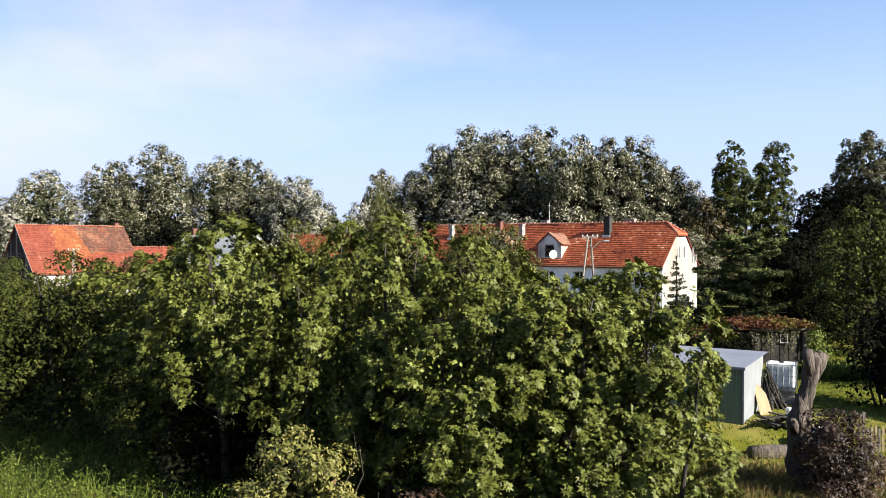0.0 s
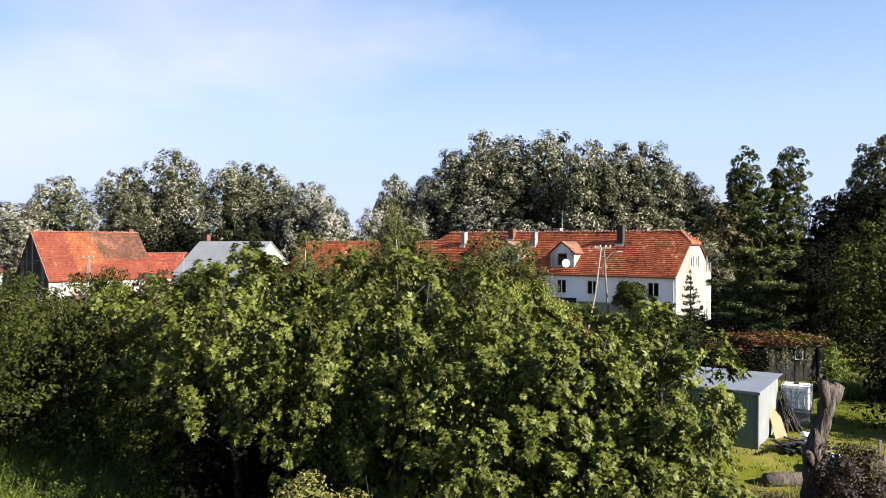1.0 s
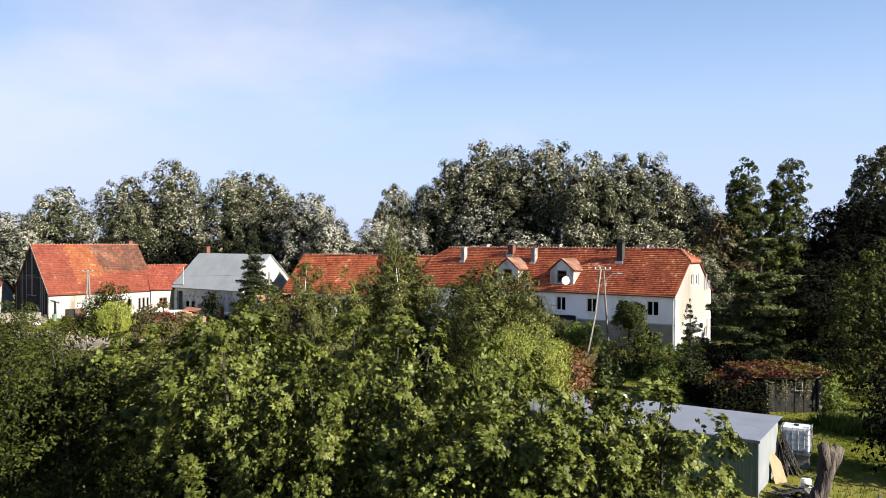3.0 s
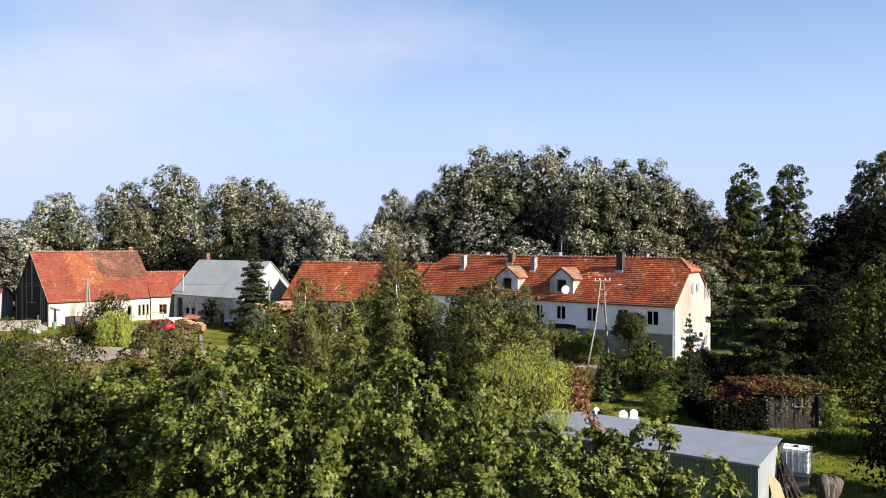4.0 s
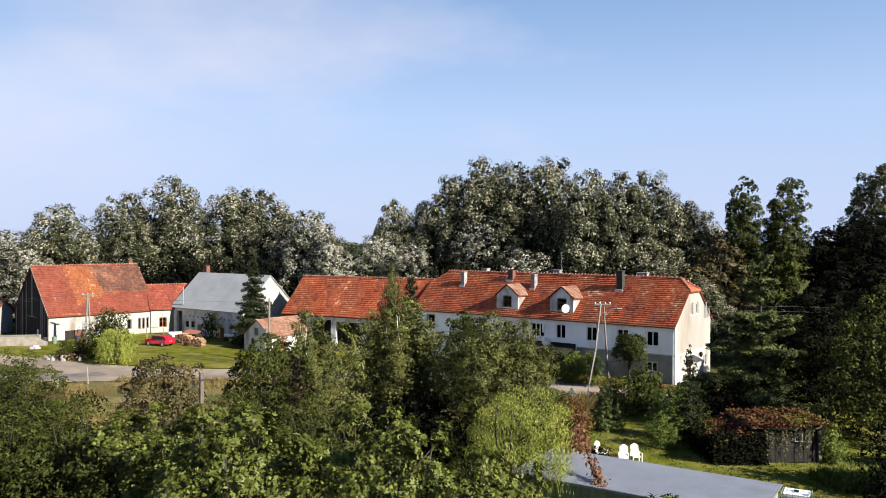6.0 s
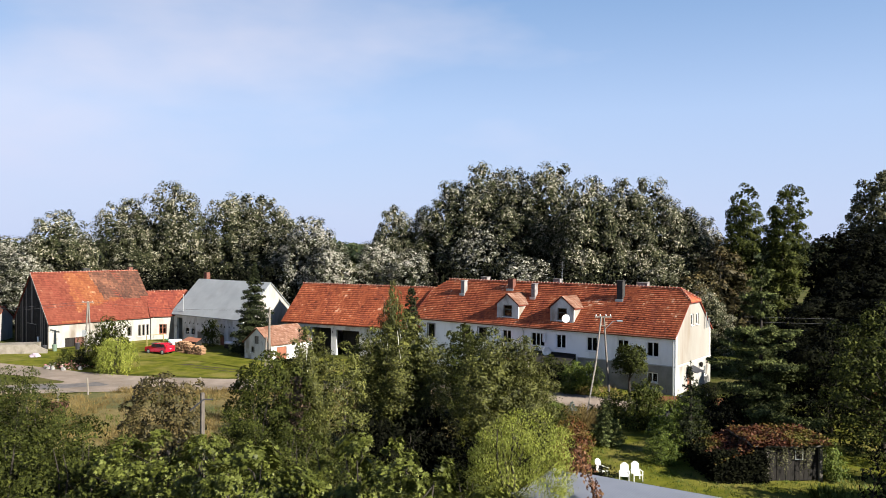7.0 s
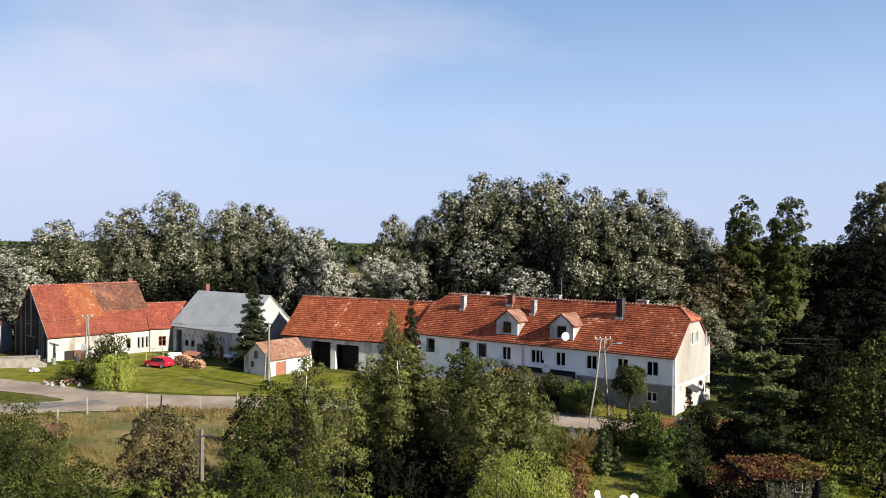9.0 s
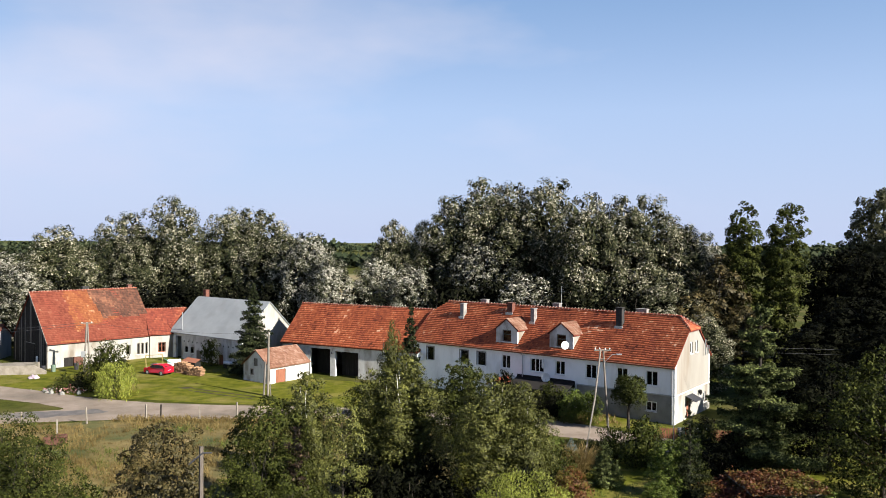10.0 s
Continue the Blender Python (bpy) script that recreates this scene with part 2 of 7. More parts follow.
M_BARK = surface("tree_bark", ((0.3, (0.014, 0.011, 0.009)), (0.7, (0.04, 0.033, 0.027))), 3.0, streak=(3, 3, 0.5), bump=0.8, bump_scale=10)
M_STUMPBARK = surface("stump_bark", ((0.3, (0.022, 0.017, 0.014)), (0.5, (0.07, 0.056, 0.046)), (0.75, (0.14, 0.115, 0.095))), 2.6, streak=(3.5, 3.5, 0.5), bump=1.0, bump_scale=9)
M_BIRCHBARK = surface("birch_bark", ((0.36, (0.05, 0.045, 0.04)), (0.46, (0.45, 0.43, 0.39)), (0.8, (0.62, 0.60, 0.56))), 2.5, streak=(1, 1, 3), bump=0.3)
M_WHITEPLASTIC = plain("white_plastic", (0.72, 0.72, 0.711), 0.4)
M_WHITEPAINT = plain("white_paint", (0.76, 0.76, 0.74), 0.5)
M_RUST = surface("rusty_iron", ((0.3, (0.05, 0.022, 0.016)), (0.7, (0.12, 0.055, 0.04))), 4.0, rough=0.8, bump=0.4)
M_GREYMETAL = plain("galvanised_metal", (0.42, 0.44, 0.45), 0.4, 0.7)
M_DARKMETAL = plain("dark_metal", (0.035, 0.035, 0.04), 0.5, 0.3)
M_CONCRETE = surface("pale_concrete", ((0.3, (0.147, 0.128, 0.103)), (0.7, (0.241, 0.215, 0.181))), 1.5, bump=0.5, stain=((0.0945, 0.0869, 0.0588), 0.8, 0.5, 0.7))
M_DARK = plain("dark_interior", (0.012, 0.011, 0.010), 0.9)
M_CARRED = plain("red_car_paint", (0.40, 0.008, 0.022), 0.22, 0.0, 0.6)
M_RUBBER = plain("black_rubber", (0.02, 0.02, 0.02), 0.8)
M_CLOTH_RED = plain("red_cloth", (0.55, 0.03, 0.04), 0.9)
M_TARP = surface("dark_brush_heap", ((0.3, (0.012, 0.011, 0.010)), (0.7, (0.05, 0.045, 0.04))), 4.0, bump=0.9, bump_scale=8)
M_GLASS = glass_pane("window_glass")
M_YELLOW = plain("yellow_plastic", (0.22, 0.17, 0.05), 0.6)
M_GREENPLASTIC = plain("turquoise_plastic", (0.05, 0.32, 0.30), 0.5)

LEAF_MAPLE = island_surface("maple_leaves", ((0, (0.048, 0.057, 0.00976)), (0.4, (0.124, 0.145, 0.0237)), (0.75, (0.221, 0.25, 0.0523)), (1, (0.355, 0.38, 0.115))), 0.5, 0.14, 0.05, 0.08, (0.5, 0.35), tone=0.452)
LEAF_POPLAR = island_surface("poplar_leaves", ((0.12, (0.0126, 0.019, 0.00704)), (0.45, (0.0504, 0.056, 0.0211)), (0.64, (0.11, 0.108, 0.0546)), (0.72, (0.399, 0.37, 0.273)), (1, (0.756, 0.7, 0.554))), 0.7, 0.1, 0.03, 0.15, (0.16, 0.35), tone=0.564)
LEAF_SILVER = island_surface("silver_poplar_leaves", ((0, (0.0187, 0.022, 0.011)), (0.4, (0.0572, 0.062, 0.0313)), (0.53, (0.125, 0.125, 0.0782)), (0.64, (0.416, 0.4, 0.331)), (1, (0.749, 0.71, 0.616))), 0.7, 0.1, 0.04, 0.15, (0.2, 0.4), tone=0.54)
LEAF_GREEN = island_surface("broad_green_leaves", ((0, (0.00968, 0.0122, 0.00285)), (0.5, (0.0678, 0.0836, 0.0133)), (1, (0.203, 0.224, 0.0427))), 0.7, 0.08, 0.04, 0.2, (0.3, 0.4), tone=0.372)
# near-black leaf colour: deep shade is put into the albedo
LEAF_SHADED = island_surface("shade_darkened_leaves", ((0, (0.004, 0.005, 0.002)), (0.5, (0.010, 0.012, 0.005)), (1, (0.036, 0.040, 0.014))), 0.85, 0.06, 0.1, 0.2, (0.3, 0.5), tone=0.34)
LEAF_BIRCH = island_surface("birch_leaves", ((0, (0.0149, 0.0165, 0.00342)), (0.5, (0.099, 0.108, 0.0188)), (1, (0.277, 0.278, 0.0641))), 0.6, 0.2, 0.08, 0.2, (0.4, 0.4), tone=0.497)
LEAF_WILLOW = island_surface("pale_willow_leaves", ((0, (0.0726, 0.0896, 0.0095)), (0.5, (0.303, 0.347, 0.0427)), (1, (0.557, 0.582, 0.114))), 0.55, 0.25, 0.15, 0.1, (0.5, 0.3), tone=0.539)
LEAF_OLIVE = island_surface("olive_brown_leaves", ((0, (0.033, 0.03, 0.0095)), (0.5, (0.11, 0.092, 0.0304)), (1, (0.264, 0.19, 0.0712))), 0.6, 0.2, 0.1, 0.2, (0.4, 0.4), tone=0.451)
LEAF_RED = island_surface("red_brown_leaves", ((0, (0.015, 0.009, 0.006)), (0.5, (0.05, 0.028, 0.016)), (1, (0.15, 0.085, 0.045))), 0.6, 0.3, 0.15, 0.2, (0.4, 0.5), tone=0.6)
LEAF_SPRUCE = island_surface("spruce_needles", ((0, (0.010, 0.014, 0.007)), (0.6, (0.024, 0.032, 0.013)), (1, (0.085, 0.10, 0.035))), 0.75, 0.1, 0.06, 0.2, tone=0.6)
LEAF_PINE = island_surface("pine_needles", ((0, (0.008, 0.010, 0.004)), (0.5, (0.045, 0.055, 0.018)), (1, (0.15, 0.17, 0.055))), 0.75, 0.1, 0.04, 0.2, (0.4, 0.5), tone=1.2)
LEAF_BLUE = island_surface("blue_spruce_needles", ((0, (0.06, 0.09, 0.085)), (1, (0.20, 0.25, 0.25))), 0.65, 0.2, 0.05, 0.1, tone=0.72)
LEAF_VINE = island_surface("autumn_vine_leaves", ((0, (0.0805, 0.018, 0.0072)), (0.35, (0.172, 0.055, 0.0153)), (0.58, (0.161, 0.11, 0.018)), (1, (0.184, 0.18, 0.027))), 0.6, 0.2, 0.1, 0.1, (0.5, 1.0), tone=0.453)
LEAF_DRY = island_surface("dry_grass", ((0, (0.12, 0.08, 0.025)), (0.5, (0.26, 0.185, 0.062)), (0.85, (0.40, 0.30, 0.12)), (1, (0.12, 0.13, 0.025))), 0.8, 0.2, 0.2, 0.1, (0.15, 0.6), tone=0.59)
LEAF_WEED = island_surface("green_weeds", ((0, (0.0308, 0.05, 0.00513)), (0.5, (0.088, 0.125, 0.0137)), (1, (0.211, 0.25, 0.0428))), 0.7, 0.2, 0.15, 0.1, (0.3, 0.4), tone=0.622)
LEAF_FAR = island_surface("far_wood_leaves", ((0, (0.02, 0.032, 0.015)), (0.5, (0.04, 0.055, 0.025)), (1, (0.075, 0.09, 0.045))), 0.8, 0.1, 0.1, 0.2, tone=0.55)
LEAF_DUSK = island_surface("dusky_green_leaves", ((0, (0.0132, 0.015, 0.0057)), (0.5, (0.055, 0.056, 0.0209)), (1, (0.171, 0.165, 0.076))), 0.6, 0.15, 0.03, 0.2, (0.3, 0.4), tone=0.6)
LEAF_RUST = island_surface("rust_brown_leaves", ((0, (0.06, 0.02, 0.01)), (0.5, (0.17, 0.07, 0.03)), (1, (0.26, 0.14, 0.06))), 0.6, 0.2, 0.1, 0.1, tone=0.7)
LEAF_YELLOW = island_surface("yellowing_leaves", ((0, (0.025, 0.028, 0.006)), (0.5, (0.10, 0.10, 0.02)), (0.8, (0.18, 0.165, 0.045)), (1, (0.16, 0.10, 0.05))), 0.6, 0.25, 0.1, 0.1, (0.8, 0.5), tone=0.8)
FLOWER = island_surface("garden_flowers", ((0, (0.5, 0.03, 0.03)), (0.5, (0.55, 0.25, 0.3)), (1, (0.7, 0.66, 0.5))), 0.7, 0.2, 0.2, 0.1)


# ---- building blocks ----
def ease(a, b, v):
    t = np.clip((v - a) / (b - a), 0, 1)
    return t * t * (3 - 2 * t)


def gz(x, y=0.0):
    """The ground's height: a gentle rise towards the farmyard, and the garden's low terrace."""
    return float(-0.12 - 0.0075 * np.clip(x, -130, 130) + 0.68 * ease(29.6, 32.2, y) * ease(68, 58, y) * ease(1, 8, x) * ease(60, 36, x))


def thing(name, m, label, category, group="", kind=""):
    ob = new(name)
    ob.matrix_basis = m
    return tagged(ob, label, category, group, kind)


def part(name, bm, mat, parent=None, label="", smooth=False):
    me = bpy.data.meshes.new(name)
    if isinstance(bm, bmesh.types.BMesh):
        bm.to_mesh(me)
        bm.free()
    else:
        me.from_pydata(bm[0], [], bm[1])
    me.materials.append(mat)
    if smooth:
        me.polygons.foreach_set("use_smooth", [True] * len(me.polygons))
    me.update()
    ob = new(name, me)
    ob.parent = parent
    if label:
        ob["label"] = label
    return ob


def raw(name, verts, quads, mat, parent=None, label="", kind=""):
    """One mesh from numpy arrays of corners and four-sided faces."""
    me = bpy.data.meshes.new(name)
    v, f = np.asarray(verts, np.float32), np.asarray(quads, np.int32)
    me.vertices.add(len(v))
    me.vertices.foreach_set("co", v.ravel())
    me.loops.add(f.size)
    me.loops.foreach_set("vertex_index", f.ravel())
    me.polygons.add(len(f))
    me.polygons.foreach_set("loop_start", np.arange(0, f.size, f.shape[1], dtype=np.int32))
    me.update(calc_edges=True)
    me.materials.append(mat)
    ob = new(name, me)
    ob.parent = parent
    return tagged(ob, label, "", "", kind)


def box(bm, x0, y0, z0, x1, y1, z1, bevel=0.0):
    vs = [bm.verts.new(c) for c in ((x0, y0, z0), (x1, y0, z0), (x1, y1, z0), (x0, y1, z0), (x0, y0, z1), (x1, y0, z1), (x1, y1, z1), (x0, y1, z1))]
    fs = [bm.faces.new([vs[i] for i in q]) for q in ((0, 3, 2, 1), (4, 5, 6, 7), (0, 1, 5, 4), (1, 2, 6, 5), (2, 3, 7, 6), (3, 0, 4, 7))]
    if bevel:
        es = list({e for f in fs for e in f.edges})
        bmesh.ops.bevel(bm, geom=es, offset=bevel, segments=1, affect="EDGES", profile=0.5)
    return bm


def boxed(x0, y0, z0, x1, y1, z1, bevel=0.0):
    return box(bmesh.new(), x0, y0, z0, x1, y1, z1, bevel)


def prism(pts, y0, y1, bm=None):
    """A polygon in x and z, drawn out along y."""
    bm = bm or bmesh.new()
    a, b = [bm.verts.new((x, y0, z)) for x, z in pts], [bm.verts.new((x, y1, z)) for x, z in pts]
    bm.faces.new(a), bm.faces.new(b[::-1])
    for i in range(len(pts)):
        j = (i + 1) % len(pts)
        bm.faces.new((a[i], b[i], b[j], a[j]))
    bmesh.ops.recalc_face_normals(bm, faces=bm.faces)
    return bm


def tube(path, radii, sides=8, bm=None, wobble=0.0, rnd=None):
    """A tapered round limb along a path."""
    bm = bm or bmesh.new()
    pts = [Vector(p) for p in path]
    last = None
    for i, p in enumerate(pts):
        d = (pts[min(i + 1, len(pts) - 1)] - pts[max(i - 1, 0)]).normalized()
        a = d.orthogonal().normalized() if abs(d.z) < 0.95 else Vector((1, 0, 0))
        a = (a - d * a.dot(d)).normalized()
        b = d.cross(a)
        ring = []
        for k in range(sides):
            an = 2 * math.pi * k / sides
            r = radii[i] * (1 + (rnd.uniform(-wobble, wobble) if rnd else 0))
            ring.append(bm.verts.new(p + a * r * math.cos(an) + b * r * math.sin(an)))
        if last:
            for k in range(sides):
                bm.faces.new((last[k], last[(k + 1) % sides], ring[(k + 1) % sides], ring[k]))
        else:
            bm.faces.new(ring[::-1])
        last = ring
    bm.faces.new(last)
    return bm


def wall(x0, x1, z0, top, y0, y1, holes=()):
    """A wall in x and z with real openings. top: (x, z) corners of its upper edge. holes: x0, z0, x1, z1."""
    tx, tz = [p[0] for p in top], [p[1] for p in top]
    cuts = sorted({x0, x1, *[x for x in tx if x0 < x < x1], *[h[0] for h in holes], *[h[2] for h in holes]})
    bm = bmesh.new()
    for a, b in zip(cuts, cuts[1:]):
        mid, z = (a + b) / 2, z0
        for h in sorted((h for h in holes if h[0] <= mid <= h[2]), key=lambda h: h[1]):
            if h[1] > z:
                prism(((a, z), (b, z), (b, h[1]), (a, h[1])), y0, y1, bm)
            z = h[3]
        prism(((a, z), (b, z), (b, float(np.interp(b, tx, tz))), (a, float(np.interp(a, tx, tz)))), y0, y1, bm)
    bmesh.ops.remove_doubles(bm, verts=bm.verts, dist=0.0005)
    return bm


def tiles(corner, along, up, length, slope, mat, parent, name="roof_tiles", tile=0.27, course=0.34, seed=1, clip=None):
    """Courses of clay tiles on a roof slope: each tile a slab tilted over the one below. clip(s, h) drops those off the slope."""
    rng = np.random.default_rng(seed)
    c, a, u = Vector(corner), Vector(along).normalized(), Vector(up).normalized()
    n = a.cross(u)
    n = n if n.z > 0 else -n
    cols, rows = max(1, round(length / tile)), max(1, round(slope / course))
    s, h = np.meshgrid(np.arange(cols) * length / cols, np.arange(rows) * slope / rows)
    s, h = s.ravel(), h.ravel()
    if clip:
        keep = np.array([clip(x + tile / 2, y + course / 2) for x, y in zip(s, h)], bool)
        s, h = s[keep], h[keep]
    k = len(s)
    jit = rng.normal(0, 0.008, (k, 2))
    w, l = length / cols * 0.96, slope / rows * 1.12
    A, Uv, N, C = (np.array(v) for v in (a, u, n, c))
    sag = 0.03 * np.sin(s * 0.9 + seed) + 0.02 * np.sin(s * 2.3 + h)

    def at(ds, dh, dn):
        return C + np.outer(s + ds + jit[:, 0], A) + np.outer(h + dh + jit[:, 1], Uv) + np.outer(dn + sag, N)
    lift = 0.062 + np.abs(rng.normal(0, 0.016, k))
    v = np.stack([at(0, 0, lift), at(w, 0, lift), at(w, l, np.full(k, 0.03)), at(0, l, np.full(k, 0.03)), at(0, 0.01, np.full(k, 0.0)), at(w, 0.01, np.full(k, 0.0))], 1).reshape(-1, 3)
    base = np.arange(k)[:, None] * 6
    f = np.concatenate([base + [0, 1, 2, 3], base + [4, 5, 1, 0]])
    return raw(name, v, f, mat, parent, kind="stuff")


def ridge_caps(p, q, parent, mat, step=0.42, r=0.13):
    """Half-round ridge tiles from p to q, joined, every one a little proud of the next."""
    p, q = Vector(p), Vector(q)
    d = q - p
    k = max(1, int(d.length / step))
    d.normalize()
    side = d.cross(Vector((0, 0, 1))).normalized()
    up = side.cross(d)
    v, f = [], []
    for i in range(k):
        a, b = p + d * (i * step), p + d * ((i + 1.1) * step)
        for e, rr in ((a, r * 1.18), (b, r * 0.92)):
            for j in range(5):
                an = math.pi * j / 4
                v.append(e + side * rr * math.cos(an) + up * (rr * math.sin(an) + 0.02))
        o = i * 10
        f += [(o + j, o + j + 1, o + 6 + j, o + 5 + j) for j in range(4)] 
    raw("ridge_tiles", np.array(v), np.array(f), M_TILE_RED, parent, kind="stuff")
    beads = np.array([p + d * (i * step) + side * sx * r * 0.75 + up * (r * sz + 0.03 * ((i * 7) % 3)) for i in range(k) for sx, sz in ((-1.1, 0.1), (0, 0.95), (1.1, 0.1))])
    corners = np.array([(-1, -1, 0), (1, -1, 0), (1, 1, 0), (-1, 1, 0), (-0.6, -0.6, 1), (0.6, -0.6, 1), (0.6, 0.6, 1), (-0.6, 0.6, 1)]) * np.array([0.055, 0.055, 0.08])
    bv = (beads[:, None, :] + corners[None]).reshape(-1, 3)
    bf = np.concatenate([np.arange(len(beads))[:, None] * 8 + np.array(q) for q in ((4, 5, 6, 7), (0, 1, 5, 4), (1, 2, 6, 5), (2, 3, 7, 6), (3, 0, 4, 7))])
    return raw("ridge_mortar", bv, bf, mat, parent, kind="stuff")


def window(parent, x, z, w, h, y=0.0, face=-1, bars=(1, 0), frame_mat=None, depth=0.12):
    """A window set into an opening of a wall in x and z: frame, mullions, panes and a sill. x, z: the lower corner."""
    fm = frame_mat or M_WHITEPAINT
    yo = y + depth * (1 if face < 0 else -1)
    root = new("window")
    root.parent = parent
    t = 0.11
    bm = bmesh.new()
    ya, yb = sorted((yo, yo + 0.06))
    box(bm, x, ya, z, x + t, yb, z + h), box(bm, x + w - t, ya, z, x + w, yb, z + h)
    box(bm, x + t, ya, z, x + w - t, yb, z + t), box(bm, x + t, ya, z + h - t, x + w - t, yb, z + h)
    part("frame", bm, fm, root)
    n = bars[0] + 1
    pw = (w - 2 * t) / n
    for i in range(1, n):
        part("mullion", boxed(x + t + i * pw - 0.055, ya - 0.01, z + t, x + t + i * pw + 0.055, yb + 0.01, z + h - t), fm, root)
    if bars[1]:
        part("transom", boxed(x + t, ya - 0.012, z + h * 0.62 - 0.03, x + w - t, yb + 0.008, z + h * 0.62 + 0.03), fm, root)
    for i in range(n):
        g = part("pane", boxed(x + t + i * pw, ya + 0.02, z + t, x + t + (i + 1) * pw, ya + 0.03, z + h - t), M_GLASS, root)
    s0, s1 = (y - 0.09, y + depth) if face < 0 else (y - depth, y + 0.09)
    part("sill", boxed(x - 0.06, s0, z - 0.05, x + w + 0.06, s1, z - 0.003), M_WHITEPAINT, root)
    return root


# ---- plants ----
def unit(v):
    return v / np.maximum(np.linalg.norm(v, axis=1, keepdims=True), 1e-6)


def leaf_cards(rng, P, N, size, slim=0.5, hang=0.0, lobed=False, simple=False, tips=None):
    """Leaves at P that face N: folded rhombs, or palmate trios that share a stalk point. hang turns their tips down; tips points them."""
    k = len(P)
    T = unit(np.cross(N, rng.normal(0, 1, (k, 3)))) if tips is None else unit(tips)
    T = unit(T + np.array([0, 0, -1.0]) * hang)
    B = unit(np.cross(N, T))
    N = unit(np.cross(T, B))
    s = (size * rng.uniform(0.65, 1.3, k))[:, None]
    if simple:
        v = np.stack([P - T * s * 0.42 + B * s * slim * 0.5, P - T * s * 0.42 - B * s * slim * 0.5, P + T * s * 0.6], 1)
        return v.reshape(-1, 3), (np.arange(k)[:, None] * 3 + np.arange(3))
    if not lobed:
        fold = N * s * slim * 0.18
        v = np.stack([P - T * s * 0.5, P + B * s * slim * 0.5 + fold, P + T * s * 0.5, P - B * s * slim * 0.5 + fold], 1)
        return v.reshape(-1, 3), (np.arange(k)[:, None] * 4 + np.arange(4))
    root = P - T * s * 0.45
    V, F = [root], []
    for i, (an, ln) in enumerate(((0.0, 1.0), (0.72, 0.8), (-0.72, 0.8))):
        D = T * math.cos(an) + B * math.sin(an)
        E = B * math.cos(an) - T * math.sin(an)
        V += [root + D * s * ln * 0.5 + E * s * 0.2 + N * s * 0.04, root + D * s * ln * 1.1 - N * s * 0.12, root + D * s * ln * 0.5 - E * s * 0.2 + N * s * 0.04]
        F.append([0, 1 + 3 * i, 2 + 3 * i, 3 + 3 * i])
    v = np.stack(V, 1)
    f = np.concatenate([np.arange(k)[:, None] * 10 + np.array(q) for q in F])
    return v.reshape(-1, 3), f


def crown_blobs(rng, height, radius, low, count, blob, lean=(0, 0), taper=0.6, shell=0.12):
    """Centres and radii of the leafy clumps of a crown: spaced over a lobed, uneven surface, so that shaded gaps stay between them."""
    k = 14 * count + 40
    h, an = rng.uniform(0, 1, k), rng.uniform(0, 2 * math.pi, k)
    prof = np.where(h > 0.4, np.maximum(0, 1 - np.clip((h - 0.35) / 0.67, 0, 1) ** (2 + 3 * (1 - taper))) ** 0.55, 0.7 + 0.75 * h)
    prof = np.clip(prof, 0.1, 1.0)
    keep = rng.uniform(0, 1, k) < np.maximum(prof, 0.3)
    h, an, prof = h[keep], an[keep], prof[keep]
    n, p0, p1, p2 = int(rng.integers(4, 7)), *rng.uniform(0, 2 * math.pi, 3)
    lobe = 1 + 0.15 * np.cos(n * an + p0 + 1.6 * h) + 0.09 * np.cos(2 * an + p1 - 3 * h) + 0.06 * np.cos((2 * n + 1) * an + 9 * h + p2)
    top = 1 - 0.1 * (0.5 + 0.5 * np.cos(3 * an + p1)) - 0.07 * (0.5 + 0.5 * np.cos(7 * an + p2))
    rr = radius * 0.87 * prof * lobe * np.sqrt(rng.uniform(max(shell, 0.5), 1.0, len(h)))
    b = blob * rng.uniform(0.7, 1.3, len(h)) * (1.1 - 0.35 * h)
    C = np.stack([lean[0] * h + rr * np.cos(an), lean[1] * h + rr * np.sin(an), np.minimum(height * (low + (1 - low) * h * top), height - b * 0.8), b], 1)
    gap = 0.92 * math.sqrt(2 * math.pi * radius * height * (1 - low) * 0.75 / count)
    got = [np.array([lean[0], lean[1], height - blob * 0.7, blob * 0.8])]
    for tries in range(4):
        for c in C:
            if len(got) > count:
                break
            d = np.array(got)[:, :3] - c[:3]
            if (d * d).sum(1).min() > (gap * c[3] / blob) ** 2:
                got.append(c)
        gap *= 0.8
    return np.array(got)


def boughs(rng, height, radius, low, count, bough, twigs, blob, lean=(0, 0), taper=0.6):
    """A crown of large boughs with shaded rifts between them, each bough a dome of small leafy clumps."""
    out = []
    for x, y, z, b in crown_blobs(rng, height - 0.3 * bough, radius - 0.45 * bough, low, count, bough, lean, taper, 0.72):
        away = math.hypot(x, y)
        D = np.array([x / (away + 0.4), y / (away + 0.4), 0.6])
        d = unit(rng.normal(0, 1, (twigs, 3)) + 1.5 * D)
        r = b * rng.uniform(0.55, 1.05, (twigs, 1))
        c = np.array([x, y, z]) + d * r * np.array([1, 1, 1.15])
        out.append(np.column_stack([c, blob * rng.uniform(0.7, 1.25, twigs)]))
    out = np.concatenate(out)
    out[:, 2] = np.maximum(out[:, 2], 0.25)
    return out


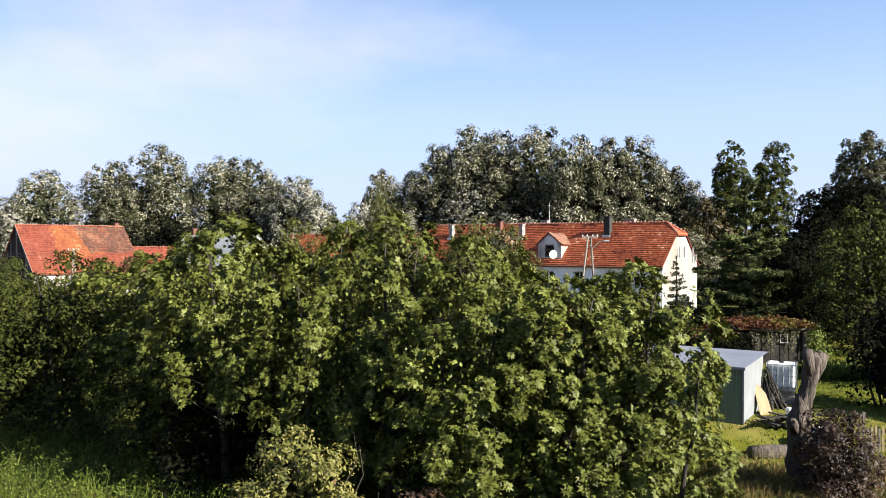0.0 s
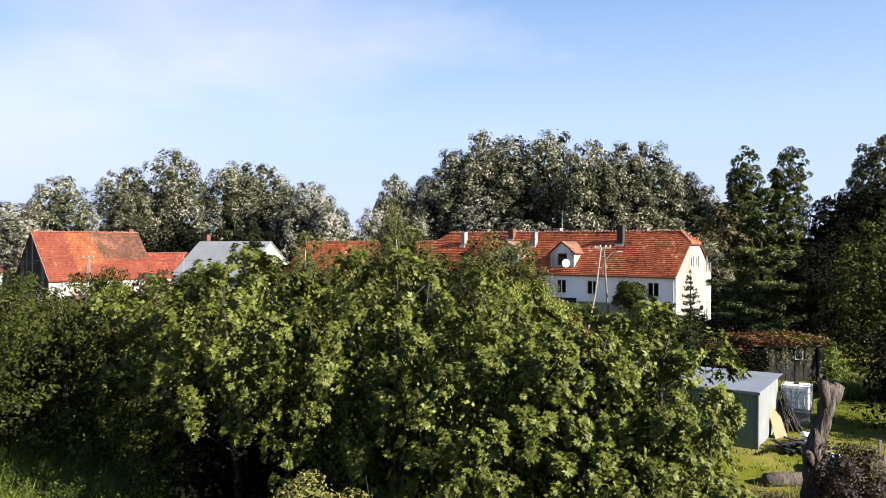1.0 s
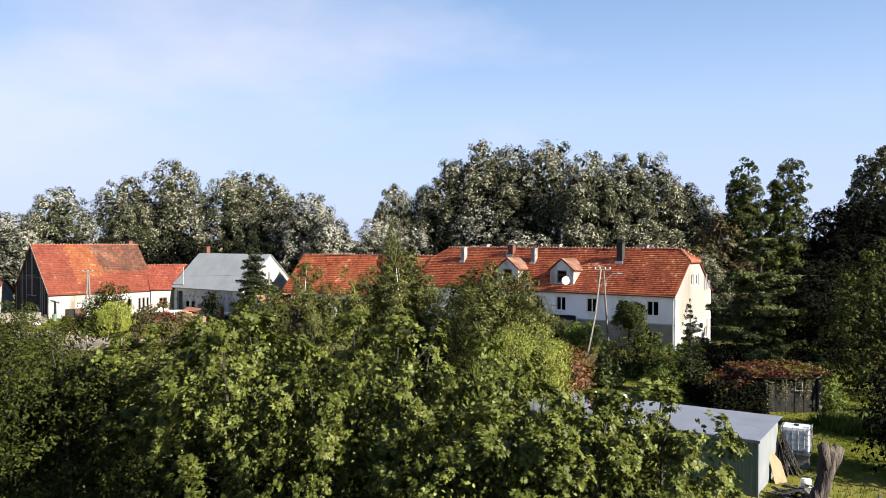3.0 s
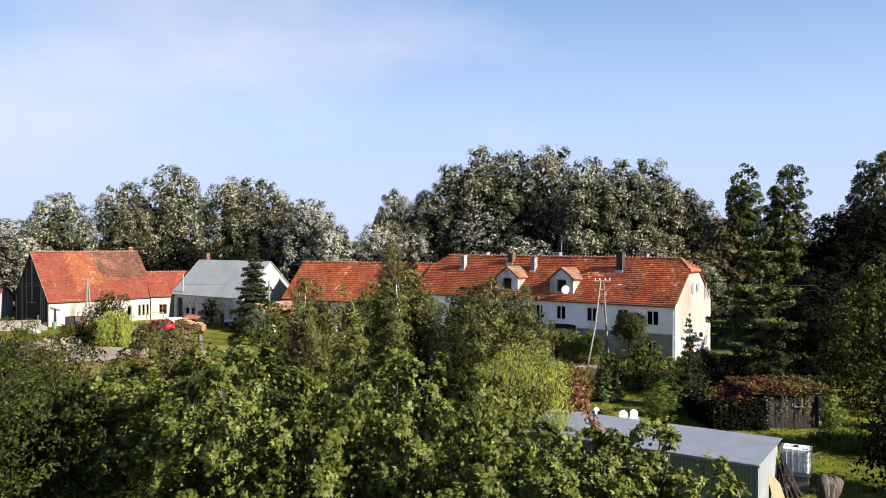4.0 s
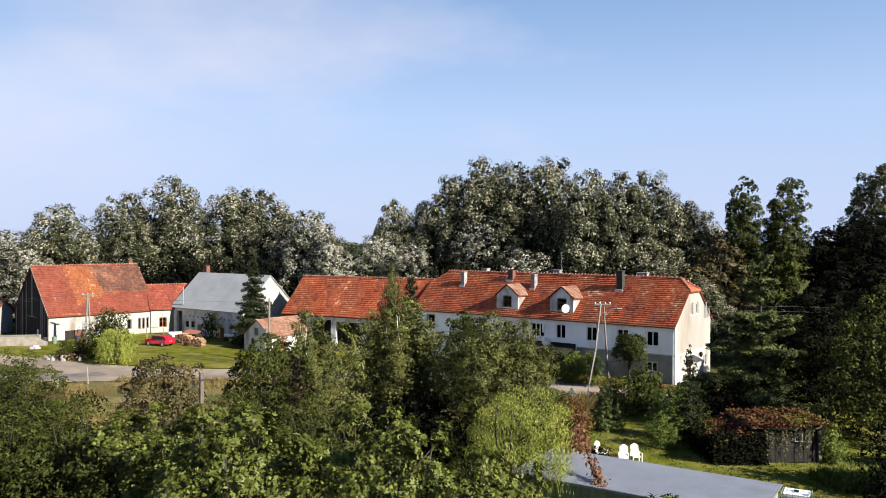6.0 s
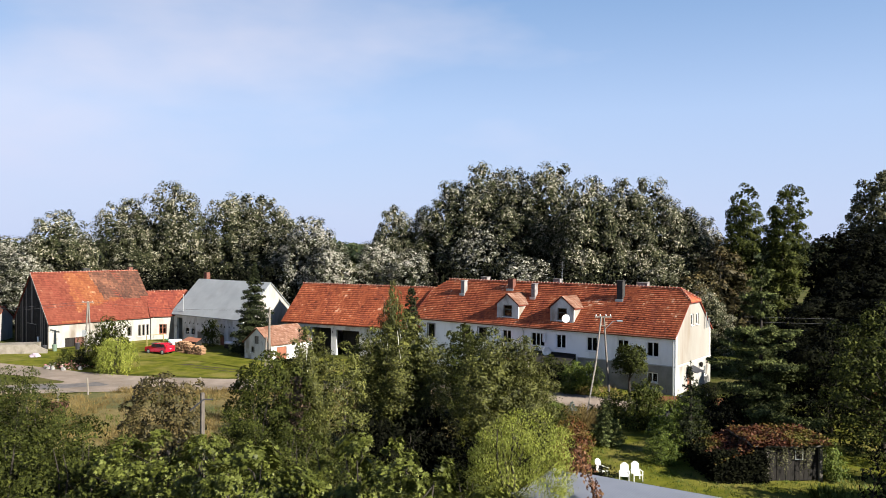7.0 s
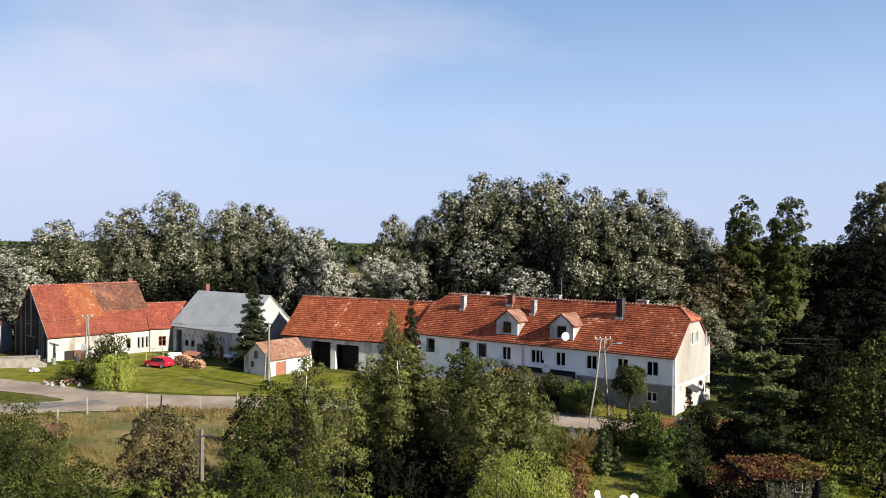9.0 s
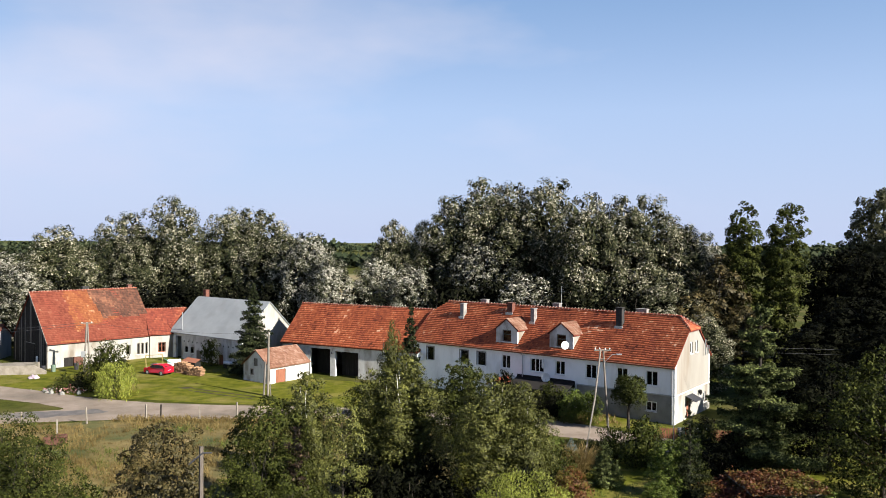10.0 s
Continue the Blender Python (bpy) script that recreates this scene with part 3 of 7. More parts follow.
def foliage(rng, blobs, per_area, size, slim=0.5, lobed=False, hang=0.3, rosette=0, fill=0.25, flat=0.85, rough=0.3, turn=0.5, out=0.8, heart=0, heart_leaf=0, simple=False):
    """Leaves over the outer sides of the clumps, a few inside and behind them; rosette > 0 groups them into star-shaped shoots."""
    P, N = [], []
    up = np.array([0, 0, 1.0])
    for x, y, z, b in blobs:
        k = max(6, int(per_area * 12.57 * b * b))
        away = math.hypot(x, y)
        D = unit(np.array([[x / (away + 0.4), y / (away + 0.4), 0.55]]))
        d = unit(rng.normal(0, 1, (k, 3)) + out * 1.6 * D)
        r = b * (1 + rng.normal(0, rough, k) * 0.6)
        inner = rng.uniform(0, 1, k) < fill
        r[inner] *= rng.uniform(0.2, 0.9, inner.sum())
        P.append(np.array([x, y, z]) + d * r[:, None] * np.array([1, 1, flat]))
        N.append(unit(d * 0.8 + D * 0.35 + rng.normal(0, turn, (k, 3)) + up * 0.3))
    P, N = np.concatenate(P), np.concatenate(N)
    hv, hf = np.zeros((0, 3)), np.zeros((0, 3 if simple else 4), int)
    if heart:
        H = np.repeat(np.asarray(blobs, float), heart, 0)
        c = H[:, :3] * np.array([0.85, 0.85, 1]) - up * 0.2 * H[:, 3:]
        o = unit(rng.normal(0, 1, (len(H), 3))) * (rng.uniform(0, 1.0, (len(H), 1)) ** 0.5 * H[:, 3:] * 0.95)
        hv, hf = leaf_cards(rng, c + o, unit(o + rng.normal(0, 0.2, o.shape)), heart_leaf or size * 1.9, 0.7, simple=simple)
    if rosette:
        R = int(rosette)
        A = np.repeat(unit(N + up * 0.25), R, 0)
        U = np.repeat(unit(np.cross(N, rng.normal(0, 1, N.shape))), R, 0)
        U = unit(U - A * (U * A).sum(1, keepdims=True))
        W = np.cross(A, U)
        an = (np.tile(np.arange(R), len(P)) + rng.uniform(0, 0.8, len(A)))[:, None] * 2 * math.pi / R
        o = U * np.cos(an) + W * np.sin(an)
        e = rng.uniform(-0.35, 0.8, (len(A), 1))
        T = o * np.cos(e) + A * np.sin(e)
        N = unit(A * np.cos(e) - o * np.sin(e) + rng.normal(0, 0.14, A.shape))
        P = np.repeat(P, R, 0) + T * size * 0.55 + A * size * rng.uniform(-0.5, 0.3, (len(A), 1))
        v, f = leaf_cards(rng, P, N, size, slim, hang, lobed, simple, T)
    else:
        v, f = leaf_cards(rng, P, N, size, slim, hang, lobed, simple)
    return np.concatenate([v, hv]), np.concatenate([f, hf + len(v)])


def strands(rng, blobs, per_area, size, drop, slim=0.3, step=0.16):
    """Leaves along twigs that hang from the blobs, as on birches and willows."""
    P, N = [], []
    for x, y, z, b in blobs:
        k = max(4, int(per_area * 12.57 * b * b))
        d = unit(rng.normal(0, 1, (k, 3)) + np.array([0, 0, 0.5]))
        s = np.array([x, y, z]) + d * (b * rng.uniform(0.55, 1.08, k))[:, None]
        for p, q in zip(s, d):
            n = int(drop * rng.uniform(0.4, 1.0) / step) + 2
            t = np.arange(n) * step
            out = np.array([q[0], q[1], 0]) * (1 - np.exp(-t))[:, None] * 0.5
            P.append(p + out + np.stack([t * 0, t * 0, -t * (0.6 + 0.4 * np.minimum(1, t))], 1) + rng.normal(0, 0.06, (n, 3)))
            N.append(np.tile(np.array([q[0], q[1], 0.4]), (n, 1)) + rng.normal(0, 0.45, (n, 3)))
    P, N = np.concatenate(P), unit(np.concatenate(N))
    return leaf_cards(rng, P, N, size, slim, 1.2)


def limbs(rng, height, low, blobs, r0, lean=(0, 0), stems=1):
    """A tapered trunk that leans and bends, with limbs that reach into the leafy masses."""
    bm = bmesh.new()
    rnd = random.Random(int(rng.integers(1e6)))
    for s in range(stems):
        off = (rnd.uniform(-0.5, 0.5) * (stems > 1), rnd.uniform(-0.5, 0.5) * (stems > 1))
        n = 7
        pts = [Vector((off[0] * (1 + i * 0.3) + lean[0] * (i / n) ** 1.5 + rnd.uniform(-0.1, 0.1) * i * 0.3, off[1] * (1 + i * 0.3) + lean[1] * (i / n) ** 1.5 + rnd.uniform(-0.1, 0.1) * i * 0.3, -0.3 + (height * 0.9 + 0.3) * i / n)) for i in range(n + 1)]
        tube(pts, [r0 * (1.25 if i == 0 else 1 - 0.88 * i / n) for i in range(n + 1)], 8, bm)
    for x, y, z, b in blobs[:: max(1, len(blobs) // 14)]:
        h = max(height * low * 0.6, z - b * 1.2 - math.hypot(x, y) * 0.5)
        a = Vector((lean[0] * (h / height) ** 1.5, lean[1] * (h / height) ** 1.5, h))
        e = Vector((x, y, z))
        m = a.lerp(e, 0.5) + Vector((rnd.uniform(-0.2, 0.2), rnd.uniform(-0.2, 0.2), -0.15 * b))
        tube([a, m, e], [r0 * 0.26, r0 * 0.16, r0 * 0.05], 5, bm)
    return bm


def tree(name, label, seed, height, radius, low, count, blob, leaf, size, density, bark=None, r0=0.2, lean=(0, 0), stems=1, group="", taper=0.6, m=None, category="tree", hangers=0.0, blobs=None, core=0, core_leaf=0, shell=0.12, bough=None, **kw):
    rng = np.random.default_rng(seed)
    if blobs is not None:
        b = np.array(blobs)
    elif bough:
        b = boughs(rng, height, radius, low, count, bough[0], bough[1], blob, lean, taper)
    else:
        b = crown_blobs(rng, height, radius, low, count, blob, lean, taper, shell)
    root = thing(name, m or Matrix(), label, category, group)
    part("trunk" if category == "tree" else "stem", limbs(rng, height, low, b, r0, lean, stems), bark or M_BARK, root, smooth=True)
    v, f = foliage(rng, b, density, size, **kw)
    if core:
        q = unit(rng.normal(0, 1, (core, 3))) * rng.uniform(0, 1, (core, 1)) ** 0.4
        q = q * np.array([radius * 0.5, radius * 0.5, height * (0.86 - low) * 0.5]) + np.array([0, 0, height * (low + 0.86) * 0.5])
        v2, f2 = leaf_cards(rng, q, unit(rng.normal(0, 1, q.shape)), core_leaf or size * 1.15, 0.7, simple=kw.get("simple", False))
        v, f = (np.concatenate([v, v2]), np.concatenate([f, f2 + len(v)]))
    if hangers:
        v2, f2 = strands(rng, b, density * 0.22, size * 1.05, hangers, step=0.2)
        v, f = np.concatenate([v, v2]), np.concatenate([f, f2 + len(v)])
    raw("crown", v, f, leaf, root)
    return root


def conifer(name, label, seed, height, radius, leaf, size, whorls, arms, m, r0=0.12, droop=0.35, low=0.05, group="", dense=16, ragged=0.25, swell=0.85):
    rng = np.random.default_rng(seed)
    root = thing(name, m, label, "tree", group)
    bm = tube([(0, 0, -0.3), (0.03, 0, height * 0.5), (0, 0.02, height)], [r0, r0 * 0.6, 0.015], 8)
    P, N = [], []
    for w in range(whorls):
        h = low + (1 - low) * (w + rng.uniform(0, 0.9)) / whorls
        R = radius * (1 - h) ** swell + 0.06
        for a in range(max(3, int(arms * (1 - 0.5 * h)))):
            an = 2 * math.pi * (a + rng.uniform(0, 0.9)) / max(3, int(arms * (1 - 0.5 * h)))
            ln = R * rng.uniform(1 - ragged * 1.6, 1 + ragged * 0.5)
            d = np.array([math.cos(an), math.sin(an), 0])
            side = np.array([-d[1], d[0], 0])
            lift = rng.normal(0, 0.35 / whorls) * height
            n = max(4, int(dense * ln / max(size, 0.1) * 0.5))
            t = rng.uniform(0.02, 1, n) ** 0.65
            fan = rng.normal(0, 0.16, n) * ln * (1.1 - t * 0.6)
            z = h * height + lift * t - droop * ln * t ** 1.3 + 0.12 * ln * t ** 3 + rng.normal(0, 0.32 * size, n) - np.abs(fan) * 0.25
            P.append(np.stack([d[0] * ln * t + side[0] * fan, d[1] * ln * t + side[1] * fan, z], 1))
            N.append(np.tile(np.array([d[0] * 0.35, d[1] * 0.35, 0.9]), (n, 1)) + rng.normal(0, 0.6, (n, 3)))
            if w % 2 == 0:
                tube([(0, 0, h * height), tuple(d[:2] * ln * 0.5) + (h * height - droop * ln * 0.4,), tuple(d[:2] * ln * 0.9) + (h * height - droop * ln * 0.8,)], [r0 * 0.25 * (1 - h) + 0.01, 0.012, 0.005], 5, bm)
    part("trunk", bm, M_BARK, root, smooth=True)
    v, f = leaf_cards(rng, np.concatenate(P), unit(np.concatenate(N)), size, 0.32, 0.25)
    raw("needles", v, f, leaf, root)
    return root


def tufts(name, label, seed, spots, leaf, height, blades, width=0.03, category="grass"):
    """Grass or weeds: thin bent blades that stand in tufts at the spots given."""
    rng = np.random.default_rng(seed)
    P = np.repeat(np.asarray(spots, float), blades, 0)
    k = len(P)
    P[:, :2] += rng.normal(0, 0.12, (k, 2))
    an = rng.uniform(0, 2 * math.pi, k)
    D = np.stack([np.cos(an), np.sin(an), 0 * an], 1)
    S = np.stack([-np.sin(an), np.cos(an), 0 * an], 1)
    h = (height * rng.uniform(0.45, 1.25, k))[:, None]
    w = (width * rng.uniform(0.7, 1.4, k))[:, None]
    up = np.array([0, 0, 1.0])
    lean = rng.uniform(0.15, 1.1, (k, 1))
    v = np.stack([P - S * w, P + S * w, P + D * h * lean + S * w * 0.25 + up * h, P + D * h * lean - S * w * 0.25 + up * h * 0.98], 1).reshape(-1, 3)
    f = np.arange(k)[:, None] * 4 + np.arange(4)
    ob = raw(name, v, f, leaf)
    return tagged(ob, label, category, "", "stuff")


def herbs(name, label, seed, spots, leaf, height, n, size, category="weeds"):
    """Leafy weeds: low mounds of small leaves round each spot, higher in places."""
    rng = np.random.default_rng(seed)
    s = np.asarray(spots, float)
    hh = height * rng.uniform(0.45, 1.3, len(s))
    P = np.repeat(s, n, 0)
    H = np.repeat(hh, n)
    d = rng.normal(0, 0.24, (len(P), 2))
    P[:, :2] += d
    P[:, 2] += H * rng.uniform(0.05, 1, len(P)) * np.exp(-(d ** 2).sum(1) * 4)
    v, f = leaf_cards(rng, P, unit(rng.normal(0, 0.6, P.shape) + [0, -0.1, 0.9]), size, 0.42, 0.1)
    return tagged(raw(name, v, f, leaf), label, category, "", "stuff")


def scatter(rng, n, x0, x1, y0, y1, keep=None):
    p = np.stack([rng.uniform(x0, x1, n), rng.uniform(y0, y1, n)], 1)
    if keep:
        p = p[np.array([keep(x, y) for x, y in p], bool)]
    return np.column_stack([p, [gz(x, y) for x, y in p]])


# ---- ground, road, fields ----
def sheet(name, outline, mat, lift, label, category="ground"):
    """A flat piece of land that lies on the ground's slope."""
    bm = bmesh.new()
    bm.faces.new([bm.verts.new((x, y, gz(x) + lift)) for x, y in outline])
    bmesh.ops.recalc_face_normals(bm, faces=bm.faces)
    if bm.faces[:][0].normal.z < 0:
        bmesh.ops.reverse_faces(bm, faces=bm.faces)
    bmesh.ops.triangulate(bm, faces=bm.faces)
    return tagged(part(name, bm, mat), label, category, "", "structure")


def smooth_loop(pts, n=6, wobble=0.0, seed=3):
    """A closed outline rounded through its corner points."""
    rnd = random.Random(seed)
    out = []
    k = len(pts)
    for i in range(k):
        p0, p1, p2, p3 = (np.array(pts[(i + j - 1) % k], float) for j in range(4))
        for t in np.arange(n) / n:
            q = 0.5 * (2 * p1 + (p2 - p0) * t + (2 * p0 - 5 * p1 + 4 * p2 - p3) * t * t + (3 * p1 - p0 - 3 * p2 + p3) * t ** 3)
            out.append((q[0] + rnd.uniform(-wobble, wobble), q[1] + rnd.uniform(-wobble, wobble)))
    return out


gb = bmesh.new()
xs, ys = (-2600, -130, 130, 2600), (-400, 4000)
grid = [[gb.verts.new((x, y, gz(x))) for x in xs] for y in ys]
for i in range(3):
    gb.faces.new((grid[0][i], grid[0][i + 1], grid[1][i + 1], grid[1][i]))
tagged(part("ground", gb, M_GRASS), "rough green grassland reaching to the horizon", "ground", "", "structure")

sheet("lawn", smooth_loop([(-62, 96), (-50, 90), (-38, 88.5), (-21, 86), (-8, 86.5), (-4, 96), (-12, 101), (-24, 104), (-30, 110), (-45, 119), (-56, 106)], 5, 0.25), M_LAWN, 0.012, "mown bright green lawn before the farm buildings", "lawn")
tb = bmesh.new()
tx, ty = np.arange(0.5, 62, 1.0), np.arange(29.2, 69, 0.8)
rows = [[tb.verts.new((x, y, gz(x, y) + 0.012 + 0.03 * math.sin(x * 1.7) * math.sin(y * 1.3))) for x in tx] for y in ty]
for r0, r1 in zip(rows, rows[1:]):
    for i in range(len(tx) - 1):
        tb.faces.new((r0[i], r0[i + 1], r1[i + 1], r1[i]))
tagged(part("garden_lawn", tb, M_LAWN, smooth=True), "bright green garden lawn on a low terrace", "lawn", "", "structure")
sheet("verge", smooth_loop([(8, 84.2), (15, 79.2), (20.5, 76.2), (22, 79), (12, 86.6), (6, 90)], 4, 0.15), M_LAWN, 0.012, "strip of grass along the house front", "lawn")
sheet("meadow", smooth_loop([(-62, 66), (-44, 74.5), (-32, 77.8), (-17, 78.8), (-4, 78), (0, 66), (-6, 48), (-30, 40), (-60, 46)], 5, 0.4), M_MEADOW, 0.010, "dry tan meadow of uncut grass", "meadow")
sheet("road", smooth_loop([(-75, 101), (-56, 94.6), (-47, 91), (-38, 87.4), (-30, 86.2), (-20, 85.6), (-4, 85.4), (6, 83.6), (14, 78.8), (20, 74.6), (27, 68), (24, 66), (17, 71), (10, 74.5), (2, 77.6), (-8, 79.2), (-20, 79.6), (-33, 78.2), (-44, 75.6), (-62, 69.5), (-75, 66), (-75, 71), (-58, 76), (-46, 80.5), (-41.5, 82.6), (-47, 85.6), (-56, 88.5), (-75, 95)], 5, 0.12), M_ROAD, 0.024, "pale dusty gravel road with tyre marks", "road")
M_EARTH = surface("bare_damp_earth", ((0.3, (0.02, 0.018, 0.008)), (0.7, (0.05, 0.042, 0.02))), 1.5, bump=0.6, bump_scale=14)
sheet("worn_patch", smooth_loop([(-33.8, 95.2), (-32.6, 95.8), (-31.9, 95.4), (-32.8, 94.7)], 4, 0.12), M_EARTH, 0.02, "dark bare patch in the lawn", "earth")
for side in (0.0, 1.3):
    sheet("worn_track", smooth_loop([(-31.6, 95.0 - side), (-28.6, 93.6 - side), (-25.4, 91.9 - side), (-23.2, 90.9 - side), (-23.3, 90.65 - side), (-25.6, 91.6 - side), (-28.8, 93.25 - side), (-31.7, 94.75 - side)], 3, 0.08), M_EARTH, 0.018, "worn wheel track across the lawn", "earth")
sheet("dark_patch", smooth_loop([(-44.2, 80.9), (-41, 81.6), (-38.4, 82.6), (-36.4, 81.4), (-39.4, 79.4), (-43.4, 78.2), (-46.5, 78.6)], 4, 0.3), surface("dark_gravel", ((0.3, (0.075, 0.07, 0.068)), (0.7, (0.14, 0.125, 0.115))), 0.9, rough=0.7, bump=0.4, bump_scale=20), 0.032, "dark patch on the gravel road", "road")
for i, (outline, lab) in enumerate((([(-120, 240), (-20, 240), (-30, 420), (-190, 420)], "green and tan field behind the trees"), ([(-400, 260), (-160, 240), (-260, 560), (-560, 560)], "pale stubble field far off"), ([(-900, 620), (400, 620), (500, 900), (-1100, 900)], "broad stubble field before the woods"))):
    sheet("field", outline, M_FIELD, 0.05, lab, "field")

rng0 = np.random.default_rng(11)


def far_wood(name, seed, x0, x1, y, h, n):
    """A far belt of woodland: many small crowns with an uneven top."""
    rng = np.random.default_rng(seed)
    px, s = rng.uniform(x0, x1, n), rng.uniform(0.6, 1.0, n)
    hh = h * (0.75 + 0.3 * np.sin(px * 0.013 + seed) * np.sin(px * 0.037)) * s
    P = np.stack([px, y + rng.uniform(-25, 25, n), np.abs(rng.uniform(0, 1, n)) ** 0.6 * hh], 1)
    P[:, 2] += np.array([gz(x) for x in px])
    v, f = leaf_cards(rng, P, unit(rng.normal(0, 0.6, (n, 3)) + np.array([0, -0.4, 0.6])), h * 0.3, 0.8)
    return tagged(raw(name, v, f, LEAF_FAR), "dark far belt of woodland under the horizon", "woodland", "", "stuff")


far_wood("woodland", 1, -1300, 1300, 1150, 21, 9000)
far_wood("woodland", 2, -700, -200, 640, 13, 3000)
far_wood("woodland", 3, -110, 60, 520, 15, 1800)
far_wood("woodland", 4, 100, 700, 560, 18, 4500)

# ---- silver poplars behind the farm ----
POP = dict(simple=True, size=0.38, slim=0.62, hang=0.1, fill=0.08, rough=0.3, shell=0.6, turn=0.3, heart=12, flat=1.0, heart_leaf=0.8)
pop = [tree("poplar", "tall olive-green poplar behind the farm", 20 + i, 24, 6.6, 0.06, 130, 1.45, LEAF_POPLAR, density=7.2, core=500, core_leaf=1.5, r0=0.34, group="poplars behind the farm", m=pose(*p), **POP)
       for i, p in enumerate(((-42, 147, gz(-42)), (10, 148, gz(10)), (32.4, 134.5, gz(32))))]
sil = [tree("poplar", "silver-leaved poplar with white leaf undersides", 26 + i, 20, 5.4, 0.04, 110, 1.25, LEAF_SILVER, density=7.4, core=400, core_leaf=1.3, r0=0.28, group="silver poplars behind the farm", m=pose(*p), **POP)
       for i, p in enumerate(((-25, 135.5, gz(-25)), (-71, 128, gz(-71))))]
sil[0].scale, sil[1].scale = (0.95, 0.95, 0.97), (0.9, 0.9, 0.7)
TREES = [(-77, 133, 15.5, 1.15, 1), (-68.5, 134.5, 19.5, 0.95, 0), (-61.5, 145, 22, 1.0, 0), (-57, 138, 17.5, 0.8, 0), (-51.5, 143, 25.0, 1.05, 0), (-36.5, 148, 23, 1.1, 0), (-31, 142, 18.5, 1.0, 0),
         (-20.8, 131, 15.5, 0.8, 1), (-13.8, 138, 15.2, 0.85, 1), (-11.8, 150, 21.6, 0.75, 0), (-5.5, 153, 21.6, 0.85, 0), (-7.5, 135, 14, 0.85, 1), (0, 150, 26, 1.1, 0), (4, 140, 18, 0.9, 1), (5.2, 150, 29.2, 1.2, 0), (17, 147, 29.4, 1.25, 0),
         (22.6, 133.5, 26.0, 0.95, 0), (27.5, 134, 25.6, 0.9, 0), (38.5, 138, 22.4, 1.0, 0), (43, 150, 21.2, 1.0, 1), (47.6, 151, 20.5, 0.85, 1), (12, 130, 13, 0.95, 1), (33, 125, 12, 0.85, 0), (11, 142, 23, 1.0, 0), (24, 140, 20, 0.9, 1)]
pop[1].scale, pop[2].scale = (1.15, 1.15, 1.22), (1.0, 1.0, 1.1)
for i, (x, y, h, w, silver) in enumerate(TREES):
    src = sil[i % 2] if silver else pop[i % 3]
    copy_thing(src, pose(x, y, gz(x, y), 0, 0, 47 * i) @ Matrix.Diagonal((w / src.scale[0], w / src.scale[1], h / (20 if silver else 23.4) / src.scale[2], 1)))

# ---- green and dark trees at the sides ----
tree("tree", "tall narrow broadleaf tree with gaps in its crown", 41, 25.6, 2.7, 0.05, 100, 1.1, LEAF_GREEN, 0.36, 13, heart=12, core=300, core_leaf=1.0, simple=True, fill=0.05, rough=0.2, r0=0.22, group="tall pair beyond the house", m=pose(47.6, 130, gz(47.6, 130)), slim=0.6, taper=0.2)
tree("tree", "tall broadleaf tree with a forked open crown", 42, 25.4, 3.5, 0.05, 110, 1.15, LEAF_GREEN, 0.36, 13, heart=12, core=400, core_leaf=1.0, simple=True, fill=0.05, rough=0.2, r0=0.24, group="tall pair beyond the house", lean=(1.5, 0), m=pose(52.6, 128.3, gz(52.6, 128.3)), slim=0.6, taper=0.2)
# these trees carry their shade in the darkened leaf colour
dark = tree("tree", "broad tree with leaf colour darkened for deep shade", 43, 17, 6.0, 0.04, 120, 1.25, LEAF_SHADED, 0.42, 8.0, heart=14, core=500, core_leaf=1.2, simple=True, fill=0.05, rough=0.2, shell=0.4, r0=0.3, group="dark trees by the garden", m=pose(60, 112, gz(60, 112)), slim=0.6)
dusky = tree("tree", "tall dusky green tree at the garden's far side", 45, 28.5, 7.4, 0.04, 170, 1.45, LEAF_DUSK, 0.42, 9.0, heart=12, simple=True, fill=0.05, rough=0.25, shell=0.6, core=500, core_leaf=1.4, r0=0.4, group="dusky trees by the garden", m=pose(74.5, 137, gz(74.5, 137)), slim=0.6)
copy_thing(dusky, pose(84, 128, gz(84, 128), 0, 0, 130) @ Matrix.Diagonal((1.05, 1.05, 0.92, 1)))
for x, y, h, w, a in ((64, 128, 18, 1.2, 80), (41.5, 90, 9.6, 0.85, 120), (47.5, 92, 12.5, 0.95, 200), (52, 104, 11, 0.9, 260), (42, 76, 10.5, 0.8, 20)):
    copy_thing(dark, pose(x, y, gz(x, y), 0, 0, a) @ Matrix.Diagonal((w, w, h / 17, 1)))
brown = tree("tree", "brownish autumn tree behind the gable", 44, 15, 4.4, 0.05, 34, 1.7, LEAF_OLIVE, 0.55, 8, r0=0.25, group="brown trees behind the house", m=pose(42.5, 126, gz(42.5, 126)), slim=0.6)
for x, y, h, w, a in ((47, 138, 16.5, 1.1, 70), (37.5, 122, 11, 0.9, 160), (44.5, 121, 9, 0.8, 220)):
    copy_thing(brown, pose(x, y, gz(x, y), 0, 0, a) @ Matrix.Diagonal((w, w, h / 15, 1)))
copy_thing(pop[1], pose(31, 98, gz(31, 98), 0, 0, 15) @ Matrix.Diagonal((0.45, 0.45, 0.34, 1)))

